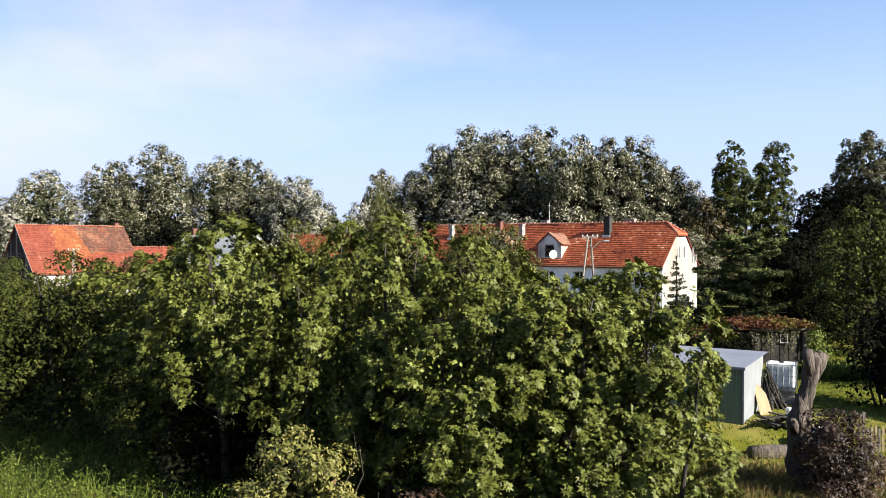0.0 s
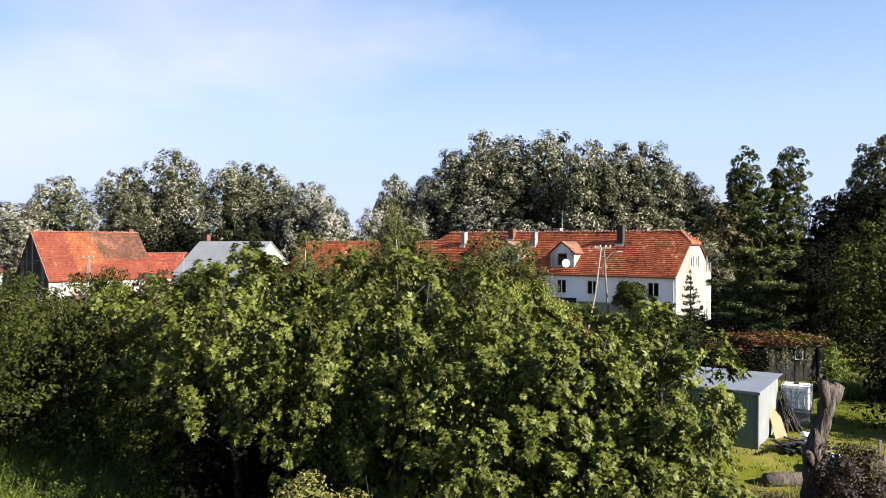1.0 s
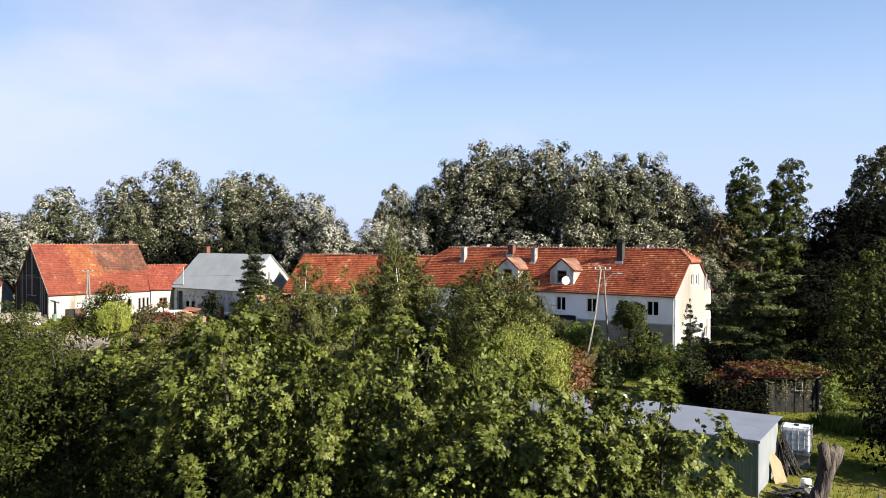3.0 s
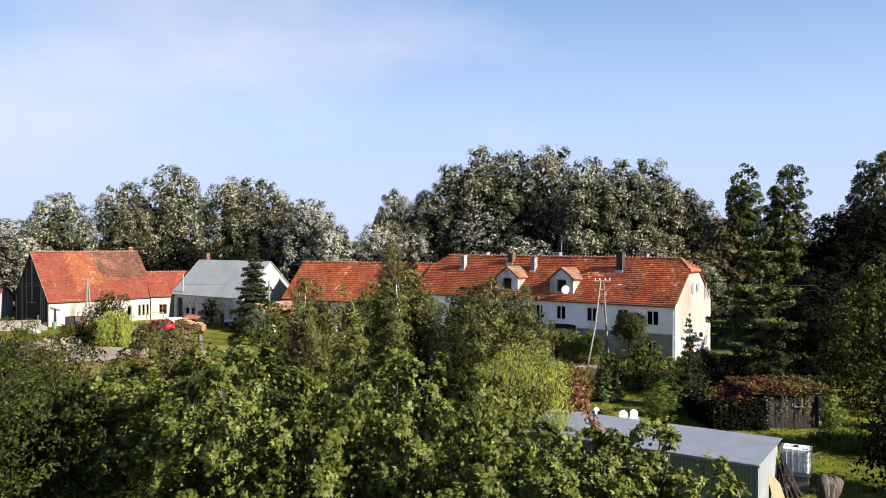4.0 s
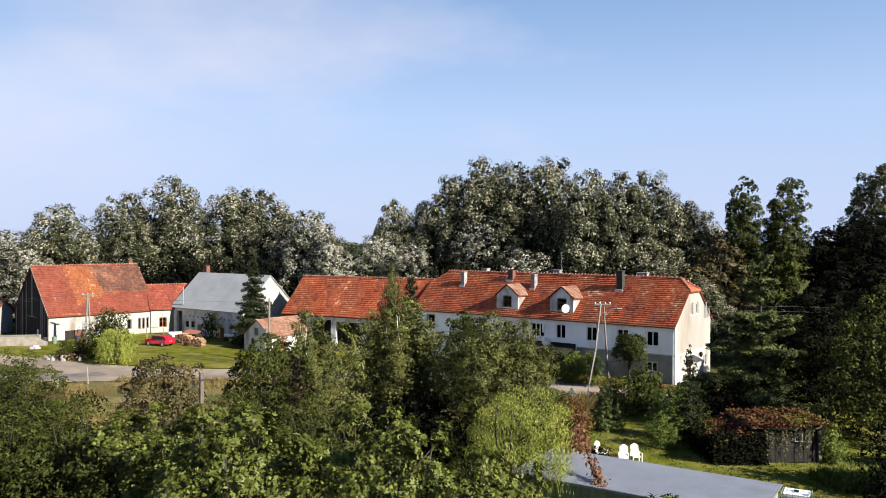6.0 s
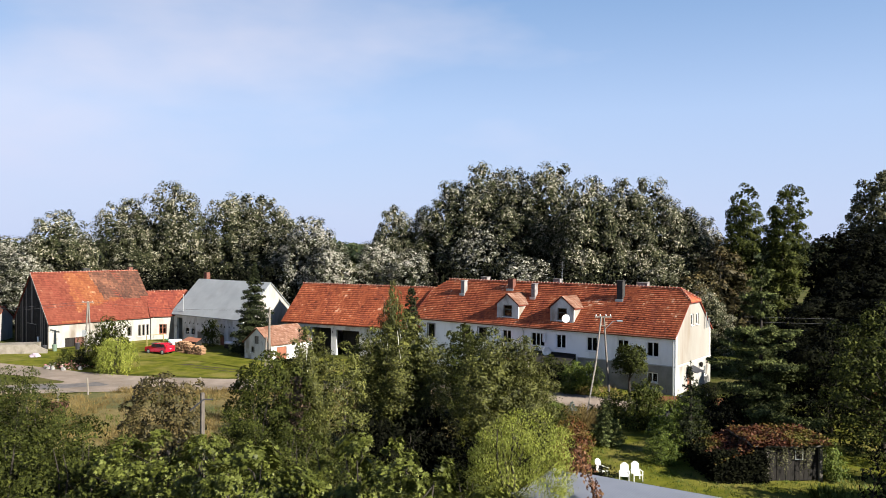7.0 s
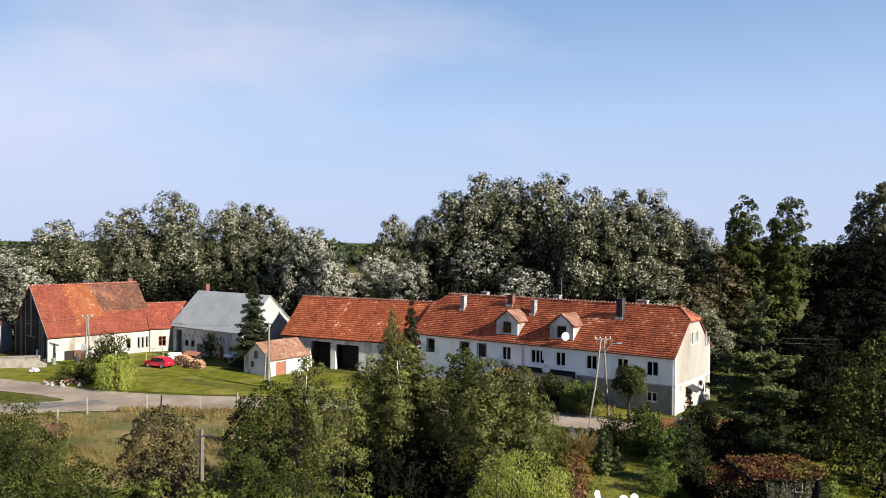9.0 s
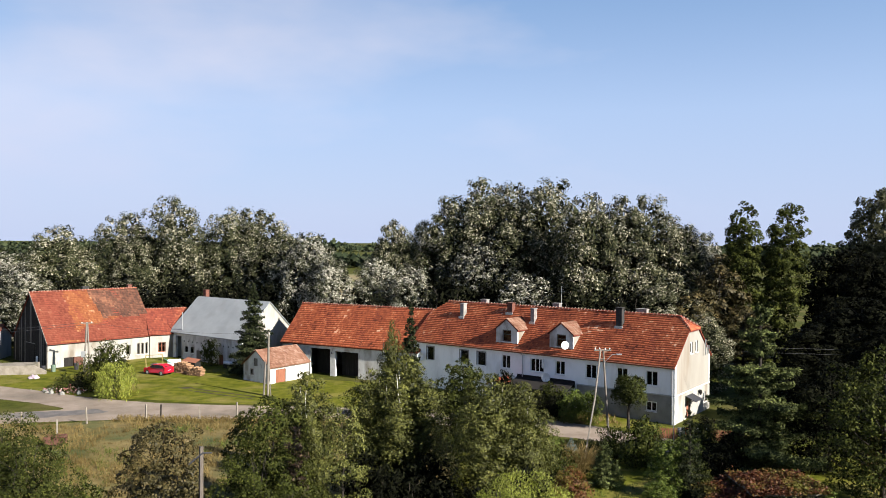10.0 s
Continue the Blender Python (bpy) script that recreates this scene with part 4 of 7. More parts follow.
conifer("pine_tree", "large dark green pine beside the house", 51, 13.4, 4.8, LEAF_PINE, 0.3, 15, 9, pose(24.2, 62.5, gz(24.2, 62.5)), r0=0.24, droop=0.06, low=0.03, dense=190, ragged=0.4, swell=0.62)
tree("tree", "dark green garden tree with sunlit leaf edges", 52, 11.0, 4.3, 0.04, 100, 0.8, LEAF_GREEN, 0.22, 16, heart=18, heart_leaf=0.26, core=1500, core_leaf=0.3, simple=True, fill=0.05, rough=0.2, shell=0.35, r0=0.2, m=pose(29.6, 54.5, gz(29.6, 54.5)), slim=0.6)
tree("tree", "green tree beside the pine, leaf colour darkened as shade", 53, 9.0, 3.4, 0.04, 40, 1.3, LEAF_SHADED, 0.26, 20, heart=14, simple=True, r0=0.18, m=pose(30.2, 63.5, gz(30.2, 63.5)), slim=0.6)
conifer("spruce", "dark spruce in front of the grey-roofed barn", 54, 12.4, 4.1, LEAF_SPRUCE, 0.3, 34, 10, pose(-27.3, 106, gz(-27.3, 106)), droop=0.3, dense=50, ragged=0.32, swell=0.95)
conifer("spruce", "slim ragged dark spruce behind the overgrown shed", 55, 6.7, 1.35, LEAF_SPRUCE, 0.15, 26, 8, pose(16.2, 54.3, gz(16.2, 54.3)), droop=0.1, dense=34, ragged=0.5)
conifer("spruce", "young dark green spruce in the garden", 56, 3.5, 1.5, LEAF_PINE, 0.16, 16, 11, pose(11.0, 57.6, gz(11.0, 57.6)), droop=0.05, dense=45)
conifer("blue_spruce", "small silvery blue spruce", 57, 2.2, 0.9, LEAF_BLUE, 0.14, 12, 9, pose(9.6, 64.6, gz(9.6, 64.6)), droop=-0.1, dense=40)


# ---- the long house ----
def mesh_roof_slab(pts, thick=0.12):
    """A roof slope as a slab: its corners in order, drawn downwards."""
    bm = bmesh.new()
    a, b = [bm.verts.new(p) for p in pts], [bm.verts.new((p[0], p[1], p[2] - thick)) for p in pts]
    bm.faces.new(a), bm.faces.new(b[::-1])
    for i in range(len(pts)):
        j = (i + 1) % len(pts)
        bm.faces.new((a[j], a[i], b[i], b[j]))
    bmesh.ops.recalc_face_normals(bm, faces=bm.faces)
    return bm


def turned(bm, m):
    bmesh.ops.transform(bm, matrix=m, verts=bm.verts)
    return bm


HL, HW, HE, HR, HB = 34.0, 10.9, 5.92, 10.3, -0.5     # length, width, eaves, ridge, foot
house = thing("long_house", pose(22.4, 80.0, 0, 0, 0, -36), "long white two-storey house with a red clay tile roof", "house")
UP = [(-31.92, 3.35, 1.05, 1.62), (-26.8, 3.5, 1.2, 1.5), (-24.25, 3.45, 1.15, 1.55), (-20.85, 3.4, 1.25, 1.62), (-16.95, 3.42, 1.8, 1.58), (-13.72, 3.42, 1.25, 1.6), (-9.97, 3.42, 1.32, 1.58), (-6.35, 3.43, 1.3, 1.57), (-3.07, 3.43, 1.32, 1.58)]
LOW = [(-10.04, 0.80, 1.2, 1.02), (-3.05, 0.80, 1.2, 1.04)]
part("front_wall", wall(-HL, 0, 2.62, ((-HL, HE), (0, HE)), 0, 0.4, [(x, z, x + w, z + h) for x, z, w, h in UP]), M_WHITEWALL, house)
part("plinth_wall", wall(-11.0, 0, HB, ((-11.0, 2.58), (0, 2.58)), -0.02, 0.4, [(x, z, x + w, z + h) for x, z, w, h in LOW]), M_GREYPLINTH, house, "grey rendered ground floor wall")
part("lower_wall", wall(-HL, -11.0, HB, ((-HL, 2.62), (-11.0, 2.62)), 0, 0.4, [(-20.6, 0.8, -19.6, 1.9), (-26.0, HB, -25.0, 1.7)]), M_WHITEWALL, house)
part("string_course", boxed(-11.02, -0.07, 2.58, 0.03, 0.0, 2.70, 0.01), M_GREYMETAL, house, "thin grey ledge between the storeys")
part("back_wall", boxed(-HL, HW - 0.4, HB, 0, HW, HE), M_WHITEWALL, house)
HIP = 9.0
hy = lambda z: (z - HE) / (HR - HE) * HW / 2
gable_top = ((0, HE), (hy(HIP), HIP), (HW - hy(HIP), HIP), (HW, HE))
GW = [(4.55, 6.45, 0.78, 1.25), (6.15, 6.45, 0.78, 1.25)]
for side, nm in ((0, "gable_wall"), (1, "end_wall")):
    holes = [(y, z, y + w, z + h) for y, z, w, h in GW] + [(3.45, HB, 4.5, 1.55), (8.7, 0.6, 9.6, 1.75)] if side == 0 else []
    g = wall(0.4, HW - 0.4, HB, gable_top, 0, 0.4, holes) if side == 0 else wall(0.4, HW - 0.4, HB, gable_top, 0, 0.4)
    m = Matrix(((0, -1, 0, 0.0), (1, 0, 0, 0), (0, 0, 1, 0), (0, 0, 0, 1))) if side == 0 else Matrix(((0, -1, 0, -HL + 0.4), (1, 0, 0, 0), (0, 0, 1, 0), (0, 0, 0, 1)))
    part(nm, turned(g, m), M_CREAM_DIMMED, house, "cream plaster gable, colour dimmed for the sun")
# added dark panel behind the windows, so that the panes look black
part("dark_backing", boxed(-HL + 0.6, 1.1, HB, -0.6, 1.2, HE - 0.1), M_DARKWOOD, house)
part("lower_gable", turned(wall(0.42, HW, HB, ((0.42, 2.555), (HW, 2.555)), -0.022, -0.003, [(3.45, HB, 4.5, 1.55), (8.7, 0.6, 9.6, 1.75)]), Matrix(((0, -1, 0, 0.0), (1, 0, 0, 0), (0, 0, 1, 0), (0, 0, 0, 1)))), M_LIMEWASH_DIMMED, house, "brighter whitewash on the lower gable, colour dimmed for the sun")
part("gable_ledge", boxed(0.0, 0.42, 2.56, 0.05, HW, 2.66), M_WHITEPAINT, house)
part("corner_strip", boxed(-0.30, -0.055, HB, 0.012, -0.003, HE - 0.1), M_WHITEWALL, house)
part("gable_corner", boxed(0.003, -0.05, HB, 0.06, 0.35, HE - 0.15), M_WHITEPAINT, house)

ov, k = 0.35, (HR - HE) / (HW / 2)
ez = HE - ov * k
slope_len = math.hypot(HW / 2 + ov, HR - ez)
up_f, up_b = (0, HW / 2 + ov, HR - ez), (0, -(HW / 2 + ov), HR - ez)
RI = 1.45       # the ridge ends this far in from the gables
xl, xr = -HL - 0.15, 0.15
hz = HIP + 0.05
hyy = hy(hz)
part("roof_slope", mesh_roof_slab([(xl, -ov, ez), (xr, -ov, ez), (xr, hyy, hz), (-RI, HW / 2, HR), (-HL + RI, HW / 2, HR), (xl, hyy, hz)]), M_TILE_RED, house)
part("roof_slope", mesh_roof_slab([(xl, HW + ov, ez), (xr, HW + ov, ez), (xr, HW - hyy, hz), (-RI, HW / 2, HR), (-HL + RI, HW / 2, HR), (xl, HW - hyy, hz)]), M_TILE_RED, house)
part("hip_slope", mesh_roof_slab([(xr + 0.1, hyy, hz - 0.05), (xr + 0.1, HW - hyy, hz - 0.05), (-RI, HW / 2, HR)]), M_TILE_RED, house)
part("hip_slope", mesh_roof_slab([(xl - 0.1, hyy, hz - 0.05), (xl - 0.1, HW - hyy, hz - 0.05), (-HL + RI, HW / 2, HR)]), M_TILE_RED, house)
hip_h = slope_len * (hz - ez) / (HR - ez)


def on_slope(s, h):
    cut = max(0.0, (h - hip_h) / (slope_len - hip_h)) * (RI + 0.15)
    return cut < s < HL + 0.3 - cut


tiles((xl, -ov, ez), (1, 0, 0), up_f, HL + 0.3, slope_len, M_TILE, house, tile=0.25, course=0.33, seed=2, clip=on_slope)
tiles((xl, HW + ov, ez), (1, 0, 0), up_b, HL + 0.3, slope_len, M_TILE, house, tile=0.25, course=0.33, seed=3, clip=on_slope)
hl = math.hypot(RI + 0.25, HR - hz)
tiles((xr + 0.1, hyy, hz - 0.05), (0, 1, 0), (-(RI + 0.25), 0, HR - hz + 0.05), HW - 2 * hyy, hl, M_TILE, house, tile=0.25, course=0.33, seed=4, clip=lambda s, h: h / hl * (HW / 2 - hyy) < s < (HW - 2 * hyy) - h / hl * (HW / 2 - hyy))
ridge_caps((-HL + RI, HW / 2, HR + 0.02), (-RI, HW / 2, HR + 0.02), house, M_MORTAR)
ridge_caps((-RI, HW / 2, HR), (xr + 0.1, hyy, hz), house, M_MORTAR)
ridge_caps((-RI, HW / 2, HR), (xr + 0.1, HW - hyy, hz), house, M_MORTAR)
part("verge_board", mesh_roof_slab([(xl - 0.05, -ov, ez + 0.12), (xl + 0.02, -ov, ez + 0.12), (xl + 0.02, hyy, hz + 0.12), (xl - 0.05, hyy, hz + 0.12)], 0.75), M_TILE_RED, house)
part("eaves_board", boxed(xl, -ov - 0.02, ez - 0.2, xr, -ov + 0.03, ez - 0.02), M_BROWNWOOD, house)
part("gutter", tube([(xl, -ov - 0.09, ez - 0.05), (xr, -ov - 0.09, ez - 0.08)], [0.07, 0.07], 8), M_BROWNWOOD, house)
for x in (-0.2, -17.9):
    part("downpipe", tube([(x, -ov - 0.09, ez - 0.05), (x, -0.13, ez - 0.55), (x, -0.13, HB + 0.2)], [0.055] * 3, 8), M_GREYMETAL, house, "pale grey downpipe")
for x, z, w, h in UP:
    if x > -23:
        window(house, x, z, w, h, 0.0, -1, (2 if w > 1.6 else 1, 0))
    else:
        window(house, x, z, w, h, 0.0, -1, (0, 0), M_DARKWOOD, 0.2)
        bm = bmesh.new()
        for b in ((x - 0.14, z, x, z + h), (x + w, z, x + w + 0.14, z + h), (x - 0.14, z + h, x + w + 0.14, z + h + 0.14)):
            box(bm, b[0], -0.04, b[1], b[2], 0.02, b[3])
        part("surround", bm, M_GREYPLINTH, house, "grey window surround")
for x, z, w, h in LOW:
    window(house, x, z, w, h, -0.02, -1, (1, 0))
window(house, -20.6, 0.8, 1.0, 1.1, 0, -1, (1, 0))
part("front_door", boxed(-26.0, 0.12, HB, -25.0, 0.18, 1.7), M_BROWNWOOD, house, "brown wooden front door")
gable_turn = Matrix(((0, -1, 0, 0.0), (1, 0, 0, 0), (0, 0, 1, 0), (0, 0, 0, 1)))
for y, z, w, h in GW + [(8.7, 0.6, 0.9, 1.15)]:
    g = window(house, y, z, w, h, 0.0, -1, (0, 0))
    g.matrix_basis = gable_turn
part("side_door", boxed(-0.2, 3.45, HB, -0.14, 4.5, 1.55), M_BROWNWOOD, house, "dark brown side door")
part("door_canopy", mesh_roof_slab([(0.06, 3.1, 2.2), (0.06, 5.2, 2.2), (1.15, 5.2, 1.75), (1.15, 3.1, 1.75)], 0.06), M_DARKMETAL, house, "small dark sheet canopy over the side door")
for y in (3.2, 5.1):
    part("canopy_bracket", tube([(0.06, y, 1.35), (0.95, y, 1.8)], [0.025, 0.025], 6), M_DARKMETAL, house)
part("flower_basket", tube([(0.25, 7.2, 1.75), (0.25, 7.2, 2.05), (0.25, 7.2, 2.3)], [0.09, 0.2, 0.13], 9), M_DARKWOOD, house, "round hanging flower basket")
part("stove_pipe", tube([(0.2, 8.9, 5.9), (0.2, 8.9, 7.6)], [0.07, 0.07], 8), M_GREYMETAL, house)
for y in (9.5, 10.0):
    part("stove_pipe", tube([(0.2, y, 5.9), (0.2, y, 6.9)], [0.05, 0.05], 8), M_GREYMETAL, house)

# dormers
for dx in (-20.4, -13.2):
    d = new("dormer")
    d.parent = house
    w, y0, zb, ze, za = 2.95, 0.42, 6.15, 8.05, 9.2
    yb = lambda z: (z - HE) / k
    x0, x1 = dx - w / 2, dx + w / 2
    part("front", wall(x0, x1, zb - 0.25, ((x0, ze), (dx, za), (x1, ze)), y0, y0 + 0.2, [(dx - 0.6, zb + 0.35, dx + 0.6, zb + 1.75)]), M_OLDWALL, d, "grey plaster dormer front")
    for xs0, xs1 in ((x0, x0 + 0.15), (x1 - 0.15, x1)):
        bm = bmesh.new()
        side = [(y0 + 0.2, zb - 0.25), (y0 + 0.2, ze), (yb(ze) + 0.3, ze), (yb(zb), zb - 0.25)]
        a, b = [bm.verts.new((xs0, y, z)) for y, z in side], [bm.verts.new((xs1, y, z)) for y, z in side]
        bm.faces.new(a), bm.faces.new(b[::-1])
        for i in range(4):
            bm.faces.new((a[i], b[i], b[(i + 1) % 4], a[(i + 1) % 4]))
        bmesh.ops.recalc_face_normals(bm, faces=bm.faces)
        # sunlit cheeks share the cream that is dimmed for the sun
        part("cheek", bm, M_CREAM_DIMMED, d)
    for sgn in (-1, 1):
        e = dx + sgn * (w / 2 + 0.18)
        zz = ze - 0.16
        part("roof_slope", mesh_roof_slab([(e, y0 - 0.18, zz), (dx, y0 - 0.18, za + 0.02), (dx, yb(za) + 0.1, za + 0.02), (e, yb(zz) + 0.1, zz)], 0.08), M_TILE_RED, d)
        ln = yb(za) + 0.28 - y0
        tiles((e, y0 - 0.18, zz), (0, 1, 0), (-sgn * (w / 2 + 0.18), 0, za - zz), ln, math.hypot(w / 2 + 0.18, za - zz), M_TILE_PALE, d, tile=0.25, course=0.33, seed=int(40 + dx + sgn),
              clip=lambda s, h, ln=ln, zz=zz: s < yb(zz + (za - zz) * h / math.hypot(w / 2 + 0.18, za - zz)) + 0.28 - y0)
    window(d, dx - 0.6, zb + 0.35, 1.2, 1.4, y0, -1, (0, 1), M_GREYWOOD).name = "dormer_window"

# chimneys
for cx, cy, top, w, mat, lab in ((-28.9, 3.6, 10.3, 0.55, M_GREYPLINTH, "grey plastered chimney"), (-27.6, 6.6, 10.7, 0.9, M_GREYCHIM, "grey chimney behind the ridge"), (-22.4, 4.6, 10.65, 0.75, M_BRICK, "dark brick chimney"),
                                 (-18.6, 3.6, 10.25, 0.5, M_GREYCHIM, "sooty grey chimney"), (-17.2, 6.8, 10.75, 0.9, M_GREYCHIM, "grey chimney behind the ridge"), (-7.7, 3.9, 10.95, 0.7, M_BLACKCHIM, "tall black chimney"), (-6.2, 6.6, 10.7, 1.2, M_GREYCHIM, "wide grey chimney behind the ridge")):
    c = part("chimney", boxed(cx - w / 2, cy - 0.35, HE + (min(cy, HW - cy) - 0.35) * k - 0.4, cx + w / 2, cy + 0.35, top, 0.02), mat, house, lab)
    part("chimney_cap", boxed(cx - w / 2 - 0.06, cy - 0.41, top + 0.003, cx + w / 2 + 0.06, cy + 0.41, top + 0.1, 0.01), mat, c)
    part("flashing", boxed(cx - w / 2 - 0.1, cy - 0.55, HE + (cy - 0.55) * k + 0.1, cx + w / 2 + 0.1, cy - 0.36, HE + (cy - 0.36) * k + 0.22), M_GREYMETAL, c) if cy < HW / 2 else None
part("antenna_mast", tube([(-16.2, 6.0, 9.8), (-16.2, 6.0, 13.0)], [0.03, 0.02], 6), M_GREYMETAL, house, "thin television mast")
for i, z in enumerate((12.3, 12.6, 12.9)):
    part("antenna_rod", tube([(-16.6 + 0.1 * i, 6.0, z), (-15.8 - 0.1 * i, 6.0, z)], [0.012, 0.012], 5), M_GREYMETAL, house)


def dish(m, r, label, arm=0.45):
    """A shallow satellite dish with feed arm and wall bracket, facing -y."""
    d = thing("satellite_dish", m, label, "satellite dish", "satellite dishes on the house")
    bm = bmesh.new()
    rings = []
    for back in (0.0, 0.025):
        rr = [bm.verts.new((0, 0.0 + back, 0))]
        grid = []
        for i in range(1, 6):
            q = r * i / 5
            grid.append([bm.verts.new((q * math.cos(a), back - 0.28 * q * q / r, q * 1.08 * math.sin(a))) for a in np.linspace(0, 2 * math.pi, 20, endpoint=False)])
        for j in range(20):
            bm.faces.new((rr[0], grid[0][j], grid[0][(j + 1) % 20]))
            for i in range(4):
                bm.faces.new((grid[i][j], grid[i + 1][j], grid[i + 1][(j + 1) % 20], grid[i][(j + 1) % 20]))
        rings.append(grid[-1])
    for j in range(20):
        bm.faces.new((rings[0][j], rings[0][(j + 1) % 20], rings[1][(j + 1) % 20], rings[1][j]))
    bmesh.ops.recalc_face_normals(bm, faces=bm.faces)
    part("reflector", bm, M_WHITEPLASTIC, d, smooth=True)
    part("feed_arm", tube([(0, 0.02, -r), (0, -arm, -r * 0.35)], [0.018, 0.015], 6), M_GREYMETAL, d)
    part("feed_horn", tube([(0, -arm, -r * 0.35), (0, -arm + 0.1, -r * 0.2)], [0.04, 0.035], 8), M_GREYMETAL, d)
    part("bracket", tube([(0, 0.02, 0), (0, 0.35, -0.05)], [0.03, 0.03], 6), M_GREYMETAL, d)
    return d


HM = pose(22.4, 80.0, 0, 0, 0, -36)
dish(HM @ pose(-12.5, -0.05, 6.8, 0, 0, 40), 0.44, "round white satellite dish on the dormer")
dish(HM @ pose(-14.6, -0.5, 3.05, 0, 0, 20), 0.5, "grey satellite dish on a wall bracket")
dish(HM @ pose(-32.6, -0.45, 3.7, 0, 0, 30), 0.5, "white satellite dish by the end window")
ant = thing("panel_antenna", HM @ pose(-15.1, -0.35, 4.0), "white panel antenna on the house wall", "antenna")
part("panel", boxed(-0.12, -0.06, 0, 0.12, 0.06, 0.95, 0.02), M_WHITEPLASTIC, ant)
part("bracket", tube([(0, 0.06, 0.45), (0, 0.4, 0.45)], [0.025, 0.025], 6), M_GREYMETAL, ant)


def gable_building(name, m, label, L, W, eave, ridge, foot, walls, roof, tile_kind, holes=(), right_holes=(), overhang=0.3, ends=("", ""), roof_label="", tile=0.27, course=0.36, seed=9, left_wall=None, left_holes=(), right_wall=None):
    """A plain building with gables at both ends: local x runs along the front, y goes back."""
    b = thing(name, m, label, "building")
    part("front_wall", wall(0, L, foot, ((0, eave), (L, eave)), 0, 0.4, holes), walls, b)
    part("back_wall", boxed(0, W - 0.4, foot, L, W, eave), walls, b)
    top = ((0, eave), (W / 2, ridge), (W, eave))
    for x, hs, mt in ((0.4, left_holes, left_wall or walls), (L, right_holes, right_wall or walls)):
        part("gable_wall", turned(wall(0.4, W - 0.4, foot, top, 0, 0.4, hs), Matrix(((0, -1, 0, x), (1, 0, 0, 0), (0, 0, 1, 0), (0, 0, 0, 1)))), mt, b)
    kk = (ridge - eave) / (W / 2)
    e, o = eave - overhang * kk, overhang
    sl = math.hypot(W / 2 + o, ridge - e)
    for f in (0, 1):
        y = -o if f == 0 else W + o
        part("roof_slope", mesh_roof_slab([(-0.2, y, e + 0.1), (L + 0.2, y, e + 0.1), (L + 0.2, W / 2, ridge + 0.1), (-0.2, W / 2, ridge + 0.1)], 0.1), roof, b, roof_label)
        if tile_kind:
            tiles((-0.2, y, e + 0.1), (1, 0, 0), (0, (W / 2 + o) * (1 if f == 0 else -1), ridge - e), L + 0.4, sl, tile_kind, b, tile=tile, course=course, seed=seed + f)
    if tile_kind:
        ridge_caps((-0.2, W / 2, ridge + 0.12), (L + 0.2, W / 2, ridge + 0.12), b, M_MORTAR)
    return b


# ---- the cart barn joined to the house ----
GDOORS = [(4.7, -0.5, 8.0, 3.6), (8.8, -0.5, 12.5, 3.4)]
garage = gable_building("cart_barn", pose(-23.9, 108.8, 0.0, 0, 0, -26), "long low barn with a red tile roof and open cart doors", 21.6, 9.6, 4.3, 9.05, -0.5, M_OLDWALL, M_TILE_RED, M_TILE, GDOORS, seed=12)
for x0, z0, x1, z1 in GDOORS:
    part("door_leaf", boxed(x0 + 0.06, 1.6, z0, x1 - 0.06, 1.66, z1 - 0.1), M_DARKWOOD, garage, "dark inner door in shadow")
part("cart_lamp", tube([(8.4, -0.2, 3.0), (8.4, -0.2, 3.3)], [0.12, 0.05], 8), M_DARKMETAL, garage)

# ---- the grey-roofed barn ----
BW = [(1.1, -0.4, 2.6, 3.55), (3.4, 1.2, 4.25, 2.1), (4.8, 1.2, 5.65, 2.1), (8.0, 1.15, 8.85, 2.05), (9.5, 1.15, 10.35, 2.05), (11.6, -0.4, 12.6, 1.6)]
# sunlit right gable takes the dimmed limewash; shaded walls keep paler plaster
barn = gable_building("stable_barn", pose(-43.6, 120.2, 0.0, 0, 0, -36), "whitewashed barn with a pale grey sheet roof", 16.8, 10.0, 4.3, 9.15, -0.4, M_OLDWALL, M_SHEET, None, BW, overhang=0.35, roof_label="pale grey sheet metal roof", right_wall=M_LIMEWASH_DIMMED)
for x in np.arange(0.3, 16.8, 0.9):
    part("roof_seam", turned(boxed(x, 0, 0, x + 0.03, math.hypot(5.35, 4.85 + 0.34), 0.006), Matrix.Translation((0, -0.35, 4.3 - 0.34 + 0.1)) @ Matrix.Rotation(math.atan2(4.85 + 0.34, 5.35), 4, "X")), M_SHEET, barn)
for x0, z0, x1, z1 in BW[1:5]:
    window(barn, x0, z0, x1 - x0, z1 - z0, 0, -1, (0, 0), M_DARKWOOD)
# added dark panel inside, blackens the windows and the open doorway
part("dark_backing", boxed(0.6, 1.4, -0.4, 16.2, 1.5, 4.0), M_DARKWOOD, barn)
part("stable_door", boxed(6.4, -0.05, -0.4, 7.5, 0.0, 1.75), M_GREYWOOD, barn, "grey stable door")
part("stable_door", boxed(11.62, 0.1, -0.4, 12.58, 0.15, 1.58), M_BROWNWOOD, barn, "brown stable door")
for i in range(12):
    part("vent_block", boxed(3.2 + i * 1.05, -0.03, 2.75, 3.4 + i * 1.05, 0.0, 2.95), M_DARK, barn)
part("chimney", boxed(0.9, 5.1, 8.4, 1.6, 5.8, 10.3, 0.02), M_BRICK, barn, "short red brick chimney")
part("stove_pipe", tube([(2.6, 0.15, 3.4), (2.6, 0.15, 7.2)], [0.05, 0.05], 7), M_GREYMETAL, barn)

